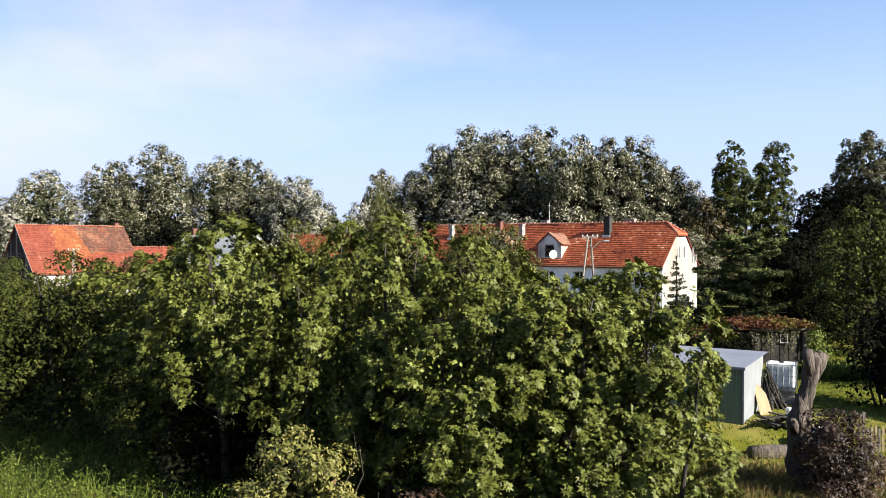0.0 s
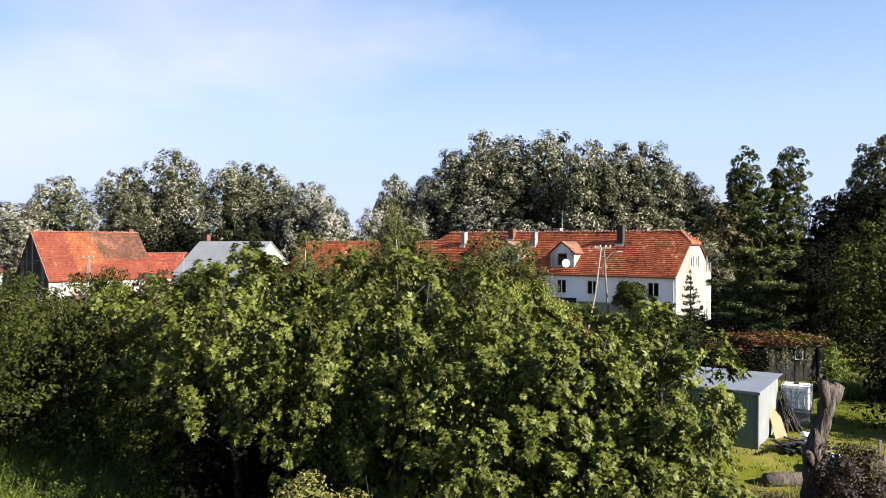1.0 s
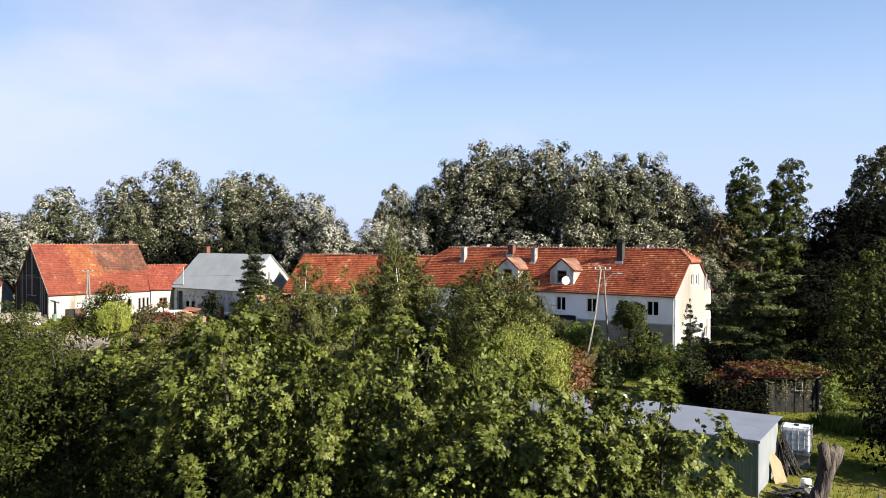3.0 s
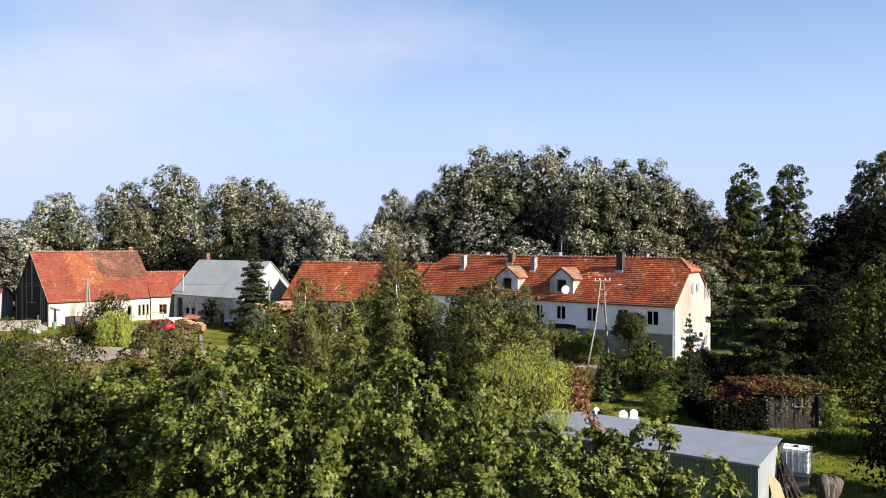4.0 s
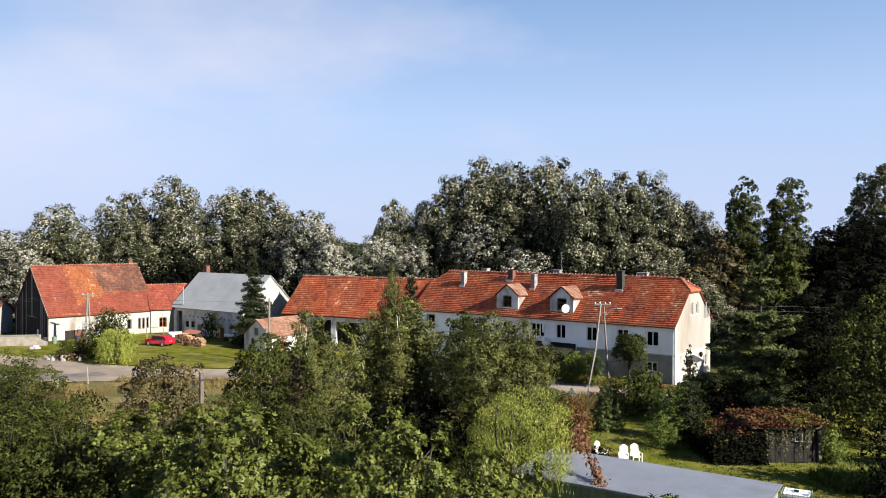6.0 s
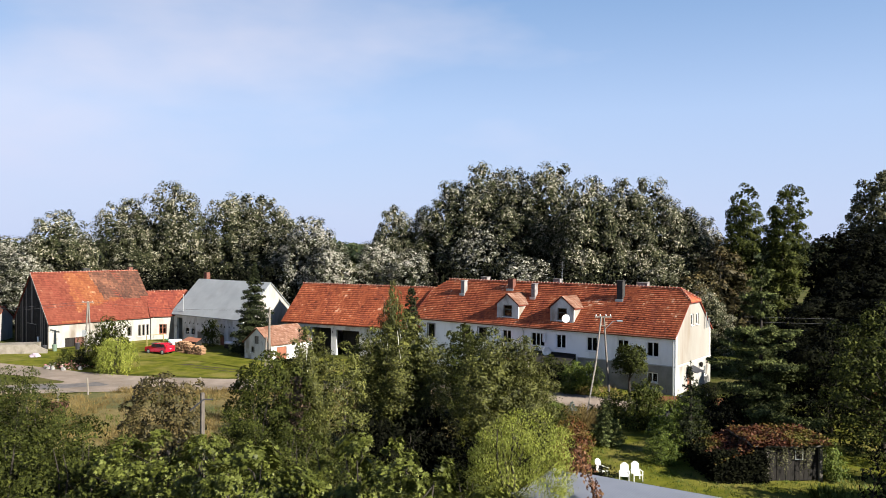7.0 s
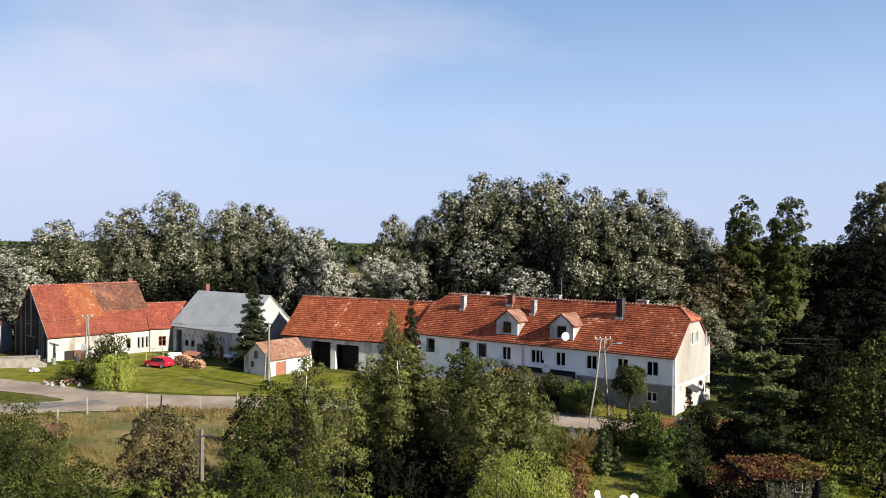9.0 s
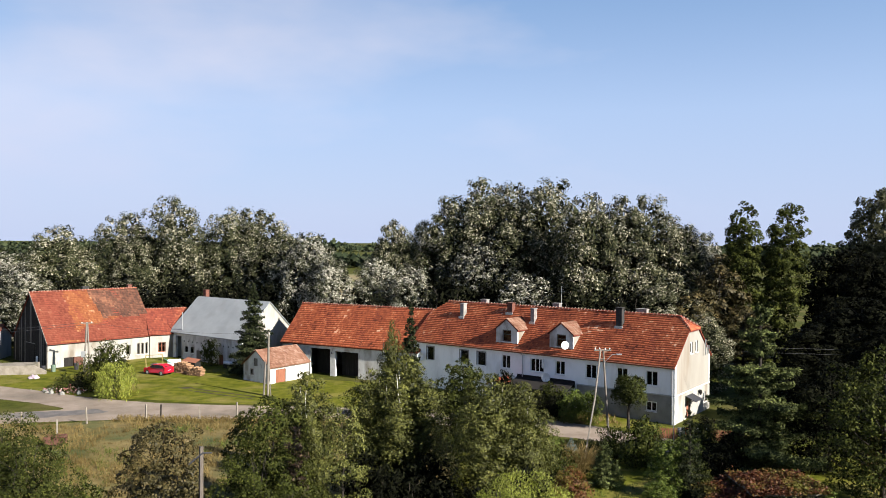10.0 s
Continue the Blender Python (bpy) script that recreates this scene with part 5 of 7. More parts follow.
# ---- the red-roofed barn with the boarded gable ----
AL, AW, AE, AR = 15.6, 12.0, 3.95, 10.4
AH = [(2.2, -0.1, 4.9, 1.55), (7.4, 1.0, 7.9, 2.4), (8.2, 1.0, 8.7, 2.4), (11.2, 1.0, 11.9, 2.5), (12.9, 0.9, 13.35, 2.6), (13.55, 0.9, 14.0, 2.6), (14.2, 0.9, 14.65, 2.6)]
farm = gable_building("farm_barn", pose(-56.1, 107.3, 0.0, 0, 0, 48.9), "white barn with a steep red roof and a black boarded gable", AL, AW, AE, AR, -0.2, M_LIMEWASH_DIMMED, M_TILE_RED, None, AH, overhang=0.35)
kk = (AR - AE) / (AW / 2)
e = AE - 0.35 * kk
sl = math.hypot(AW / 2 + 0.35, AR - e)
orange = lambda s, h: 4.6 + 0.15 * math.sin(h * 2.1) < s and h > sl * (0.2 + 0.035 * max(0, s - 4.6)) + 0.2 * math.sin(s * 2.2) or h < 0.5 and 2.0 < s < 4.5
old = lambda s, h: 8.9 - 0.2 * (h - sl * 0.5) < s and h > sl * 0.42 + 0.25 * math.sin(s * 1.3)
tiles((-0.2, -0.35, e + 0.1), (1, 0, 0), (0, AW / 2 + 0.35, AR - e), AL + 0.4, sl, M_TILE_BRIGHT, farm, seed=31, clip=lambda s, h: not old(s, h) and orange(s, h))
tiles((-0.2, -0.35, e + 0.1), (1, 0, 0), (0, AW / 2 + 0.35, AR - e), AL + 0.4, sl, M_TILE_DEEP, farm, seed=34, clip=lambda s, h: not old(s, h) and not orange(s, h))
tiles((-0.2, -0.35, e + 0.1), (1, 0, 0), (0, AW / 2 + 0.35, AR - e), AL + 0.4, sl, M_TILE_OLD, farm, seed=32, clip=old)
tiles((-0.2, AW + 0.35, e + 0.1), (1, 0, 0), (0, -AW / 2 - 0.35, AR - e), AL + 0.4, sl, M_TILE_OLD, farm, seed=33)
ridge_caps((-0.2, AW / 2, AR + 0.12), (AL + 0.2, AW / 2, AR + 0.12), farm, M_MORTAR)
rnd = random.Random(5)
y = 0.05
while y < AW - 0.1:
    w = rnd.uniform(0.2, 0.34)
    yc = y + w / 2
    top = AE + (AR - AE) * (1 - abs(yc - AW / 2) / (AW / 2)) - 0.1
    bottom = 0.25 + rnd.uniform(-0.2, 0.15)
    if 4.2 < yc < 7.6:
        bottom = 3.4
    part("board", boxed(-0.06 - rnd.uniform(0, 0.03), y, bottom, -0.004, y + w - 0.025, top), M_DARKWOOD if rnd.random() < 0.8 else M_GREYWOOD, farm)
    y += w
part("gate_leaf", boxed(-0.09, 4.3, 0.2, -0.02, 5.9, 3.3), M_DARKWOOD, farm, "black boarded gate leaf")
part("gate_leaf", boxed(-0.09, 6.0, 0.2, -0.02, 7.6, 3.3), M_DARKWOOD, farm, "black boarded gate leaf")
part("gate_post", boxed(-0.22, 3.1, 0.0, -0.02, 3.5, 1.7), M_WHITEWALL, farm, "white gate post")
part("barge_board", turned(boxed(0, -0.03, -0.12, math.hypot(AW / 2 + 0.35, AR - e), 0.03, 0.12), Matrix.Translation((-0.24, -0.35, e + 0.1)) @ Matrix.Rotation(radians(90), 4, "Z") @ Matrix.Rotation(-math.atan2(AR - e, AW / 2 + 0.35), 4, "Y")), M_GREYWOOD, farm, "pale weathered barge board")
part("cart_door", boxed(2.2, 0.1, -0.1, 3.5, 0.16, 1.5), M_DARKWOOD, farm, "red-brown cart door")
part("cart_door", boxed(3.6, 0.1, -0.1, 4.9, 0.16, 1.5), M_RUST, farm)
for x0, z0, x1, z1 in AH[1:]:
    window(farm, x0, z0, x1 - x0, z1 - z0, 0, -1, (0, 0), M_GREYWOOD)
part("chimney", boxed(7.5, 6.3, 9.4, 8.5, 7.0, 11.1, 0.02), M_BLACKCHIM, farm, "short sooty chimney")
part("chimney", boxed(14.4, 6.0, 9.6, 15.1, 6.6, 11.1, 0.02), M_BRICK, farm, "short brick chimney")

link = gable_building("link_building", pose(-46.2, 118.3, 0.0, 0, 0, 30), "low white building with a dark red roof between two barns", 6.0, 7.0, 3.95, 7.2, -0.3, M_LIMEWASH_DIMMED, M_TILE_RED, M_TILE_RED, [(1.2, 1.0, 2.3, 2.5)], seed=21)
window(link, 1.2, 1.0, 1.1, 1.5, 0, -1, (1, 1), M_BROWNWOOD)

outb = gable_building("outbuilding", pose(-74.2, 111.5, 0.0, 0, 0, 8), "old plastered outbuilding with bare brick corners", 7.6, 6.0, 3.7, 5.2, -0.2, M_LIMEWASH_DIMMED, M_TILE_RED, M_TILE_OLD, [(6.2, -0.2, 7.0, 2.2)], seed=71)
part("brick_pier", boxed(7.15, -0.05, -0.2, 7.66, -0.004, 3.5), M_BRICK, outb, "bare orange brick pier")

# ---- the small shed on the lawn ----
shed = thing("stone_shed", pose(-23.3, 98.5, 0, 0, 0, -36), "small whitewashed shed with a patched clay tile roof", "shed")
SW, SL, SE, SR = 5.05, 6.7, 2.3, 4.15
part("gable_wall", wall(-SW, 0, -0.2, ((-SW, SE), (-SW / 2, SR), (0, SE)), 0, 0.3, [(-3.1, 2.1, -2.3, 3.1), (-3.8, 0.9, -3.1, 1.7)]), M_OLDWALL, shed)
part("back_wall", wall(-SW, 0, -0.2, ((-SW, SE), (-SW / 2, SR), (0, SE)), SL - 0.3, SL), M_OLDWALL, shed)
part("side_wall", turned(wall(0.3, SL - 0.3, -0.2, ((0.3, SE), (SL - 0.3, SE)), 0, 0.3, [(1.0, -0.2, 2.7, 1.75), (3.1, -0.2, 4.2, 1.75)]), gable_turn), M_OLDWALL, shed)
part("side_wall", turned(wall(0.3, SL - 0.3, -0.2, ((0.3, SE), (SL - 0.3, SE)), 0, 0.3), Matrix(((0, -1, 0, -SW + 0.3), (1, 0, 0, 0), (0, 0, 1, 0), (0, 0, 0, 1)))), M_OLDWALL, shed)
part("door", boxed(-0.16, 1.0, -0.1, -0.1, 2.7, 1.75), M_BROWNWOOD, shed, "red-brown plank door")
part("door", boxed(-0.16, 3.1, -0.1, -0.1, 4.2, 1.75), M_WHITEPAINT, shed, "white painted door")
part("shutter", boxed(-3.1, 0.08, 2.1, -2.3, 0.12, 3.1), M_GREYWOOD, shed)
window(shed, -3.8, 0.9, 0.7, 0.8, 0, -1, (1, 0), M_GREYWOOD)
for sgn in (-1, 1):
    e0 = (0.25, SE - 0.18) if sgn > 0 else (-SW - 0.25, SE - 0.18)
    part("roof_slope", mesh_roof_slab([(e0[0], -0.2, e0[1]), (e0[0], SL + 0.2, e0[1]), (-SW / 2, SL + 0.2, SR + 0.05), (-SW / 2, -0.2, SR + 0.05)], 0.08), M_TILE_PALE, shed)
    tiles((e0[0], -0.2, e0[1]), (0, 1, 0), (-SW / 2 - e0[0], 0, SR + 0.05 - e0[1]), SL + 0.4, math.hypot(SW / 2 + 0.25, SR + 0.23 - SE), M_TILE_PALE, shed, seed=60 + sgn)


# ---- foreground maples ----
MAPLE = dict(leaf=LEAF_MAPLE, size=0.155, lobed=True, hang=-0.05, rosette=6, fill=0.0, flat=1.1, rough=0.2, turn=0.2, heart=9, heart_leaf=0.14, out=1.1)
maple = [tree("maple_tree", "leafy bright green maple with shaded gaps", 70 + i, 9.0, 2.9, (0.3, 0.04, 0.04)[i], (26, 30, 30)[i], 0.3, bough=(0.85, 7), density=5.6, core=2600, core_leaf=0.18, r0=0.16, stems=2, group="maples before the farm", m=pose(*p), taper=(0.2, 0.5, 0.5)[i], **MAPLE)
         for i, p in enumerate(((-6.5, 24.8, gz(-6), 0, 0, 200), (-1.5, 23.5, gz(-2)), (2.3, 20.2, gz(2))))]
for ob, s in zip(maple, ((0.98, 1.0), (0.9, 1.0), (0.9, 0.84))):
    ob.scale = (s[0], s[0], s[1])
for i, (x, y, h, w) in enumerate(((5.0, 20.2, 7.75, 0.85), (0.9, 22.4, 8.5, 0.72), (-3.6, 23.0, 7.7, 0.7), (-8.9, 28.2, 8.4, 0.9), (-12.4, 31.6, 7.7, 0.95), (3.9, 20.5, 7.4, 0.8), (0.6, 19.9, 6.9, 0.75), (-3.4, 26.6, 9.0, 0.85), (3.0, 20.0, 7.3, 0.66), (5.1, 18.8, 6.2, 0.64))):
    src = maple[0] if x < -8 else maple[1 + i % 2]
    copy_thing(src, pose(x, y, gz(x, y), 0, 0, 77 * i + 20) @ Matrix.Diagonal((w / src.scale[0], w / src.scale[0], h / 9.0 / src.scale[2], 1)))

LEAFY = dict(slim=0.6, hang=0.3, fill=0.06, rough=0.2, shell=0.3, heart=20, heart_leaf=0.18, simple=True)
hazel = tree("hazel_tree", "dense green small-leaved tree", 81, 7.6, 3.4, 0.06, 60, 0.9, LEAF_GREEN, 0.165, 22, core=2200, core_leaf=0.2, r0=0.12, stems=3, group="small green trees by the meadow", m=pose(-15.7, 32.5, gz(-15.7, 32.5)), **LEAFY)
for x, y, h, w, a in ((-19.8, 34, 7.0, 0.95, 40), (-23.5, 35.5, 6.8, 1.0, 100), (-9.6, 27.3, 5.0, 0.7, 10), (-24.6, 44, 7.0, 0.95, 200), (-29, 50, 7.0, 0.9, 250), (-20.5, 38, 5.9, 0.85, 300), (-11.6, 46.5, 6.3, 0.85, 20), (-8.8, 41, 5.6, 0.85, 70), (-16.5, 36.5, 5.6, 0.8, 310), (-4.5, 38, 5.0, 0.8, 190), (0.5, 37, 4.6, 0.7, 10)):
    copy_thing(hazel, pose(x, y, gz(x, y), 0, 0, a) @ Matrix.Diagonal((w, w, h / 7.6, 1)))
tree("tree", "olive brown tree with dry leaf tips", 82, 7.3, 2.4, 0.05, 60, 0.75, LEAF_OLIVE, 0.2, 32, r0=0.12, stems=2, m=pose(-17.6, 47, gz(-17.6, 47)), taper=0.45, **LEAFY)
tree("tree", "dark green tree beside the birches", 83, 8.2, 2.4, 0.05, 60, 0.85, LEAF_GREEN, 0.22, 26, r0=0.16, m=pose(-11.9, 50.5, gz(-11.9, 50.5)), **LEAFY)

tree("tree", "dense dark green tree before the house", 84, 8.2, 2.3, 0.05, 56, 0.8, LEAF_GREEN, 0.24, 22, core=500, core_leaf=0.4, r0=0.16, m=pose(0.7, 68.6, gz(0.7, 68.6)), **LEAFY)

# ---- birches and willows ----
BIRCH = dict(slim=0.5, hang=0.9, fill=0.1, rough=0.25, hangers=2.0, heart=16, heart_leaf=0.32, turn=0.35, core=1800, core_leaf=0.55)
birch = [tree("birch", "slender birch with hanging twigs and a white trunk", 90 + i, 12.4, 2.6, 0.06, 96, 0.72, LEAF_BIRCH, 0.165, 21, M_BIRCHBARK, 0.1, stems=2, group="birches", m=pose(*p), taper=0.8, **BIRCH)
         for i, p in enumerate(((-3.4, 54.5, gz(-3)), (2.3, 50.6, gz(1))))]
birch[0].scale, birch[1].scale = (1.15, 1.15, 0.84), (1.05, 1.05, 0.8)
for i, (x, y, h, w) in enumerate(((-9.8, 51.5, 9.7, 0.85), (-4.6, 57, 12.6, 0.45), (4.4, 51.2, 9.0, 0.8), (-5.9, 55.0, 9.4, 0.85))):
    src = birch[i % 2]
    copy_thing(src, pose(x, y, gz(x, y), 0, 0, 80 * i + 30) @ Matrix.Diagonal((w / src.scale[0], w / src.scale[1], h / 12.4 / src.scale[2], 1)))
conifer("spruce", "narrow dark spruce between the birches", 95, 12.8, 1.9, LEAF_SPRUCE, 0.3, 26, 9, pose(-4.4, 78.5, gz(-4.4, 78.5)), droop=0.3, dense=50)
tree("willow", "pale green willow with soft hanging foliage", 96, 7.0, 2.8, 0.06, 64, 0.75, LEAF_WILLOW, 0.12, 40, r0=0.16, stems=3, m=pose(3.1, 38.7, gz(3.1, 38.7)), slim=0.32, hang=1.2, fill=0.15, hangers=1.5, taper=0.5)
tree("sapling", "pale leaved young tree", 97, 9.6, 1.5, 0.1, 44, 0.5, LEAF_BIRCH, 0.13, 36, r0=0.08, m=pose(-6.4, 45, gz(-6.4, 45)), **LEAFY)
tree("creeper", "tall dark red climbing shrub", 98, 7.2, 0.7, 0.05, 26, 0.42, LEAF_RED, 0.15, 36, r0=0.06, m=pose(-9.6, 47, gz(-9.6, 47)), category="shrub", **LEAFY)
tree("weeping_willow", "small weeping willow beside the road", 99, 4.0, 2.3, 0.3, 34, 0.6, LEAF_WILLOW, 0.3, 12, r0=0.12, m=pose(-38.6, 88.9, gz(-38.6, 88.9)), slim=0.22, hang=1.4, fill=0.2, hangers=2.2, taper=0.4)

# ---- shrubs ----
shrub = tree("shrub", "rounded green garden shrub", 101, 3.0, 1.5, 0.04, 30, 0.55, LEAF_GREEN, 0.17, 17, core=200, core_leaf=0.3, r0=0.05, stems=3, group="garden shrubs", m=pose(15.2, 63.5, gz(15.2, 63.5)), category="shrub", **LEAFY)
shrub.scale = (1.2, 1.2, 1.4)
for x, y, h, w, a in ((18.6, 62.5, 3.2, 0.9, 30), (17.2, 56.5, 2.3, 0.8, 120), (20.2, 66, 3.4, 1.0, 160), (13.2, 66, 3.0, 0.9, 210), (5.5, 62, 3.2, 1.1, 250), (7.6, 58.5, 2.6, 0.9, 300), (-41.2, 93.2, 6.0, 1.5, 90), (-42.8, 92.6, 4.4, 1.1, 140), (-46.2, 92.2, 2.2, 0.6, 40), (10.2, 84.2, 3.4, 1.2, 20), (-35, 112, 3.9, 0.9, 200), (22, 70, 2.6, 0.8, 270)):
    copy_thing(shrub, pose(x, y, gz(x, y), 0, 0, a) @ Matrix.Diagonal((w / 1.2, w / 1.2, h / 3.0 / 1.4, 1)))
lshrub = tree("shrub", "bright yellow-green garden bush", 112, 3.6, 1.6, 0.04, 44, 0.5, LEAF_WEED, 0.15, 20, core=200, core_leaf=0.25, r0=0.05, stems=3, group="bright garden bushes", m=pose(15.6, 65.0, gz(15.6, 65.0)), category="shrub", **LEAFY)
for x, y, h, w, a in ((17.6, 59.5, 3.3, 0.85, 40), (13.8, 52.6, 1.9, 0.7, 100), (7.4, 62.2, 2.4, 0.8, 150), (12.6, 83.0, 3.0, 1.0, 210), (8.2, 66.6, 2.0, 0.7, 290), (14.9, 55, 2.6, 0.9, 80), (16.2, 59.5, 3.0, 0.9, 15), (12.0, 80.8, 2.8, 0.9, 10), (13.8, 80.4, 3.3, 0.8, 60)):
    copy_thing(lshrub, pose(x, y, gz(x, y), 0, 0, a) @ Matrix.Diagonal((w, w, h / 3.6, 1)))
# bushes with shade in their leaf colour; many fill dark gaps under trees
dshrub = tree("shrub", "green bush with leaf colour darkened as shade", 102, 3.0, 1.5, 0.04, 30, 0.55, LEAF_SHADED, 0.17, 14, core=300, core_leaf=0.4, r0=0.05, stems=3, group="dark bushes", m=pose(5.6, 87.2, gz(5.6, 87.2)), category="shrub", **LEAFY)
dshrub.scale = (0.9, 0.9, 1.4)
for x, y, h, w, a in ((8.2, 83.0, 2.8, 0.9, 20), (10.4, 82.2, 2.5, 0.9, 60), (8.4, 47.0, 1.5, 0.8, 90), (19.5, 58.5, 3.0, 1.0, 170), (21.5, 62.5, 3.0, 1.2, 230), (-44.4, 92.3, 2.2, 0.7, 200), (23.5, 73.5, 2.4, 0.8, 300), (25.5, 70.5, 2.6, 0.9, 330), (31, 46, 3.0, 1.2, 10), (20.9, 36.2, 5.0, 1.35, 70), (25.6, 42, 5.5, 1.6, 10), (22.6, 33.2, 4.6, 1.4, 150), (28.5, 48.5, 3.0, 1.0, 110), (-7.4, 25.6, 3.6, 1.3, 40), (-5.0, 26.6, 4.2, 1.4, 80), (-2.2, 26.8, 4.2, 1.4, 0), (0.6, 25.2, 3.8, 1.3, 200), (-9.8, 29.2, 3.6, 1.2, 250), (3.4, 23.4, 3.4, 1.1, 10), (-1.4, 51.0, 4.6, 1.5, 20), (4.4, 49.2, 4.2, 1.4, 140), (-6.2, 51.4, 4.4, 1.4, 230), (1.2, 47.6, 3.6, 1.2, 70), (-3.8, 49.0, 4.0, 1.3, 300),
                      # large copies added to stand in for the black shade under the poplars
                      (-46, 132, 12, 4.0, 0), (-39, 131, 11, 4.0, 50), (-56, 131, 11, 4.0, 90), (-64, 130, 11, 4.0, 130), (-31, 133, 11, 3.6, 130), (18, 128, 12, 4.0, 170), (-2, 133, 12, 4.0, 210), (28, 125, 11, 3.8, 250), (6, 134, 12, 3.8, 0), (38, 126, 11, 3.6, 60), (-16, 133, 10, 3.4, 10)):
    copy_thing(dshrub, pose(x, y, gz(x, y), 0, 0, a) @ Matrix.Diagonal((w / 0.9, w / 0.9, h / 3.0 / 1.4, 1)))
hedge_blobs = [(i * 0.62, 0.1 * math.sin(i * 2.1), 0.75 + 0.1 * math.sin(i * 1.3), 0.62) for i in range(12)]
tree("hedge", "clipped dark green hedge along the road", 103, 1.5, 1.0, 0.1, 1, 0.5, LEAF_GREEN, 0.13, 60, r0=0.04, m=pose(7.9, 69.2, gz(7.9, 69.2), 0, 0, -14), category="hedge", blobs=hedge_blobs, **LEAFY)
ball = tree("ball_tree", "round clipped tree on a bare trunk", 104, 5.6, 1.6, 0.5, 1, 1.0, LEAF_GREEN, 0.19, 62, core=500, core_leaf=0.4, r0=0.2, m=pose(17.0, 76.6, gz(17.0, 76.6)), blobs=[(0, 0, 3.9, 1.35), (0.5, 0.2, 4.5, 1.05), (-0.6, 0, 3.5, 1.05), (0.55, -0.4, 3.3, 1.0), (-0.3, 0.1, 4.8, 0.85), (0.0, -0.5, 4.1, 1.1)], **LEAFY)
tree("creeper", "dark bush overgrown with red-brown vine", 105, 4.3, 1.1, 0.05, 34, 0.6, LEAF_VINE, 0.15, 40, r0=0.08, m=pose(7.0, 47.3, gz(7.0, 47.3)), category="shrub", **LEAFY)
tree("shrub", "yellow-green shrub among tall weeds", 106, 4.2, 1.45, 0.05, 44, 0.5, LEAF_YELLOW, 0.085, 95, r0=0.05, stems=3, m=pose(-3.1, 16.6, gz(-3.1, 16.6)), category="shrub", **LEAFY)
tree("shrub", "rust-brown shrub beside a yellow one", 107, 3.0, 0.8, 0.05, 26, 0.4, LEAF_RED, 0.10, 80, r0=0.04, stems=3, m=pose(-0.7, 16.0, gz(-0.7, 16.0)), category="shrub", **LEAFY)
tree("barberry_bush", "dark red-brown bush beside the stump", 108, 3.2, 1.15, 0.03, 60, 0.42, LEAF_RED, 0.08, 110, core=900, core_leaf=0.16, r0=0.04, stems=3, m=pose(11.9, 23.6, gz(11.9, 23.6)), category="shrub", **LEAFY)
tree("shrub", "orange-red autumn shrub at the garden's edge", 109, 5.0, 0.9, 0.1, 14, 0.5, LEAF_VINE, 0.15, 34, r0=0.06, m=pose(30.5, 56.2, gz(30.5, 56.2)), category="shrub", **LEAFY)

# ---- grass and weeds ----
on_meadow = lambda x, y: y < 77.5 + 0.06 * (x + 32) - 0.25 * max(0, -38 - x)
patchy = lambda x, y: on_meadow(x, y) and noise.noise(Vector((x * 0.16, y * 0.2, 3))) + 0.5 * noise.noise(Vector((x * 0.5, y * 0.6, 1))) > 0.0
greener = lambda x, y: on_meadow(x, y) and noise.noise(Vector((x * 0.13, y * 0.22, 9))) > 0.12
tufts("meadow_grass", "tall dry yellow meadow grass", 1, scatter(rng0, 9000, -50, -8, 50, 79, patchy), LEAF_DRY, 0.42, 8, 0.012)
tufts("meadow_grass", "short dry meadow grass", 11, scatter(rng0, 3000, -50, -8, 50, 79, on_meadow), LEAF_DRY, 0.16, 8, 0.014)
herbs("meadow_herbs", "low green herbs in patches of the meadow", 12, scatter(rng0, 1500, -48, -8, 50, 78, greener), LEAF_WEED, 0.45, 10, 0.13)
tufts("meadow_grass", "green weeds among the dry meadow grass", 2, scatter(rng0, 1200, -48, -8, 50, 78, greener), LEAF_WEED, 0.4, 7, 0.02)
herbs("weeds", "lush green weeds at the meadow's edge", 3, scatter(rng0, 1100, -21, -6, 21, 33), LEAF_WEED, 1.0, 56, 0.09)
tufts("weeds", "thin grasses among the green weeds", 3, scatter(rng0, 320, -20, -6.5, 21, 32), LEAF_WEED, 0.9, 5, 0.014)
herbs("weeds", "green weeds before the garden", 13, scatter(rng0, 380, 8.5, 19, 22, 27.5), LEAF_WEED, 0.8, 36, 0.1)
herbs("weeds", "dry golden-brown weeds before the garden", 14, scatter(rng0, 620, 8.5, 19, 22, 27.5), LEAF_DRY, 0.8, 36, 0.11)
tufts("weeds", "dry brown grasses in front of the garden", 4, scatter(rng0, 1600, 8.5, 19, 21.5, 27), LEAF_DRY, 0.8, 8, 0.012)
tufts("weeds", "green grasses in front of the garden", 5, scatter(rng0, 700, 7.5, 18, 21.5, 27), LEAF_WEED, 0.8, 7, 0.014)
tufts("lawn_grass", "short lawn grass by the sheds", 6, scatter(rng0, 4000, 8, 30, 30, 58), LEAF_WEED, 0.14, 6, 0.02)
tufts("ornamental_grass", "golden dry ornamental grass", 7, scatter(rng0, 90, 8.4, 10.2, 60.4, 61.8), LEAF_DRY, 1.7, 14, 0.02)
tufts("garden_bed", "yellow-green plants in a garden bed", 8, scatter(rng0, 700, 21, 29, 43.5, 46.5), LEAF_WEED, 0.6, 8, 0.05)
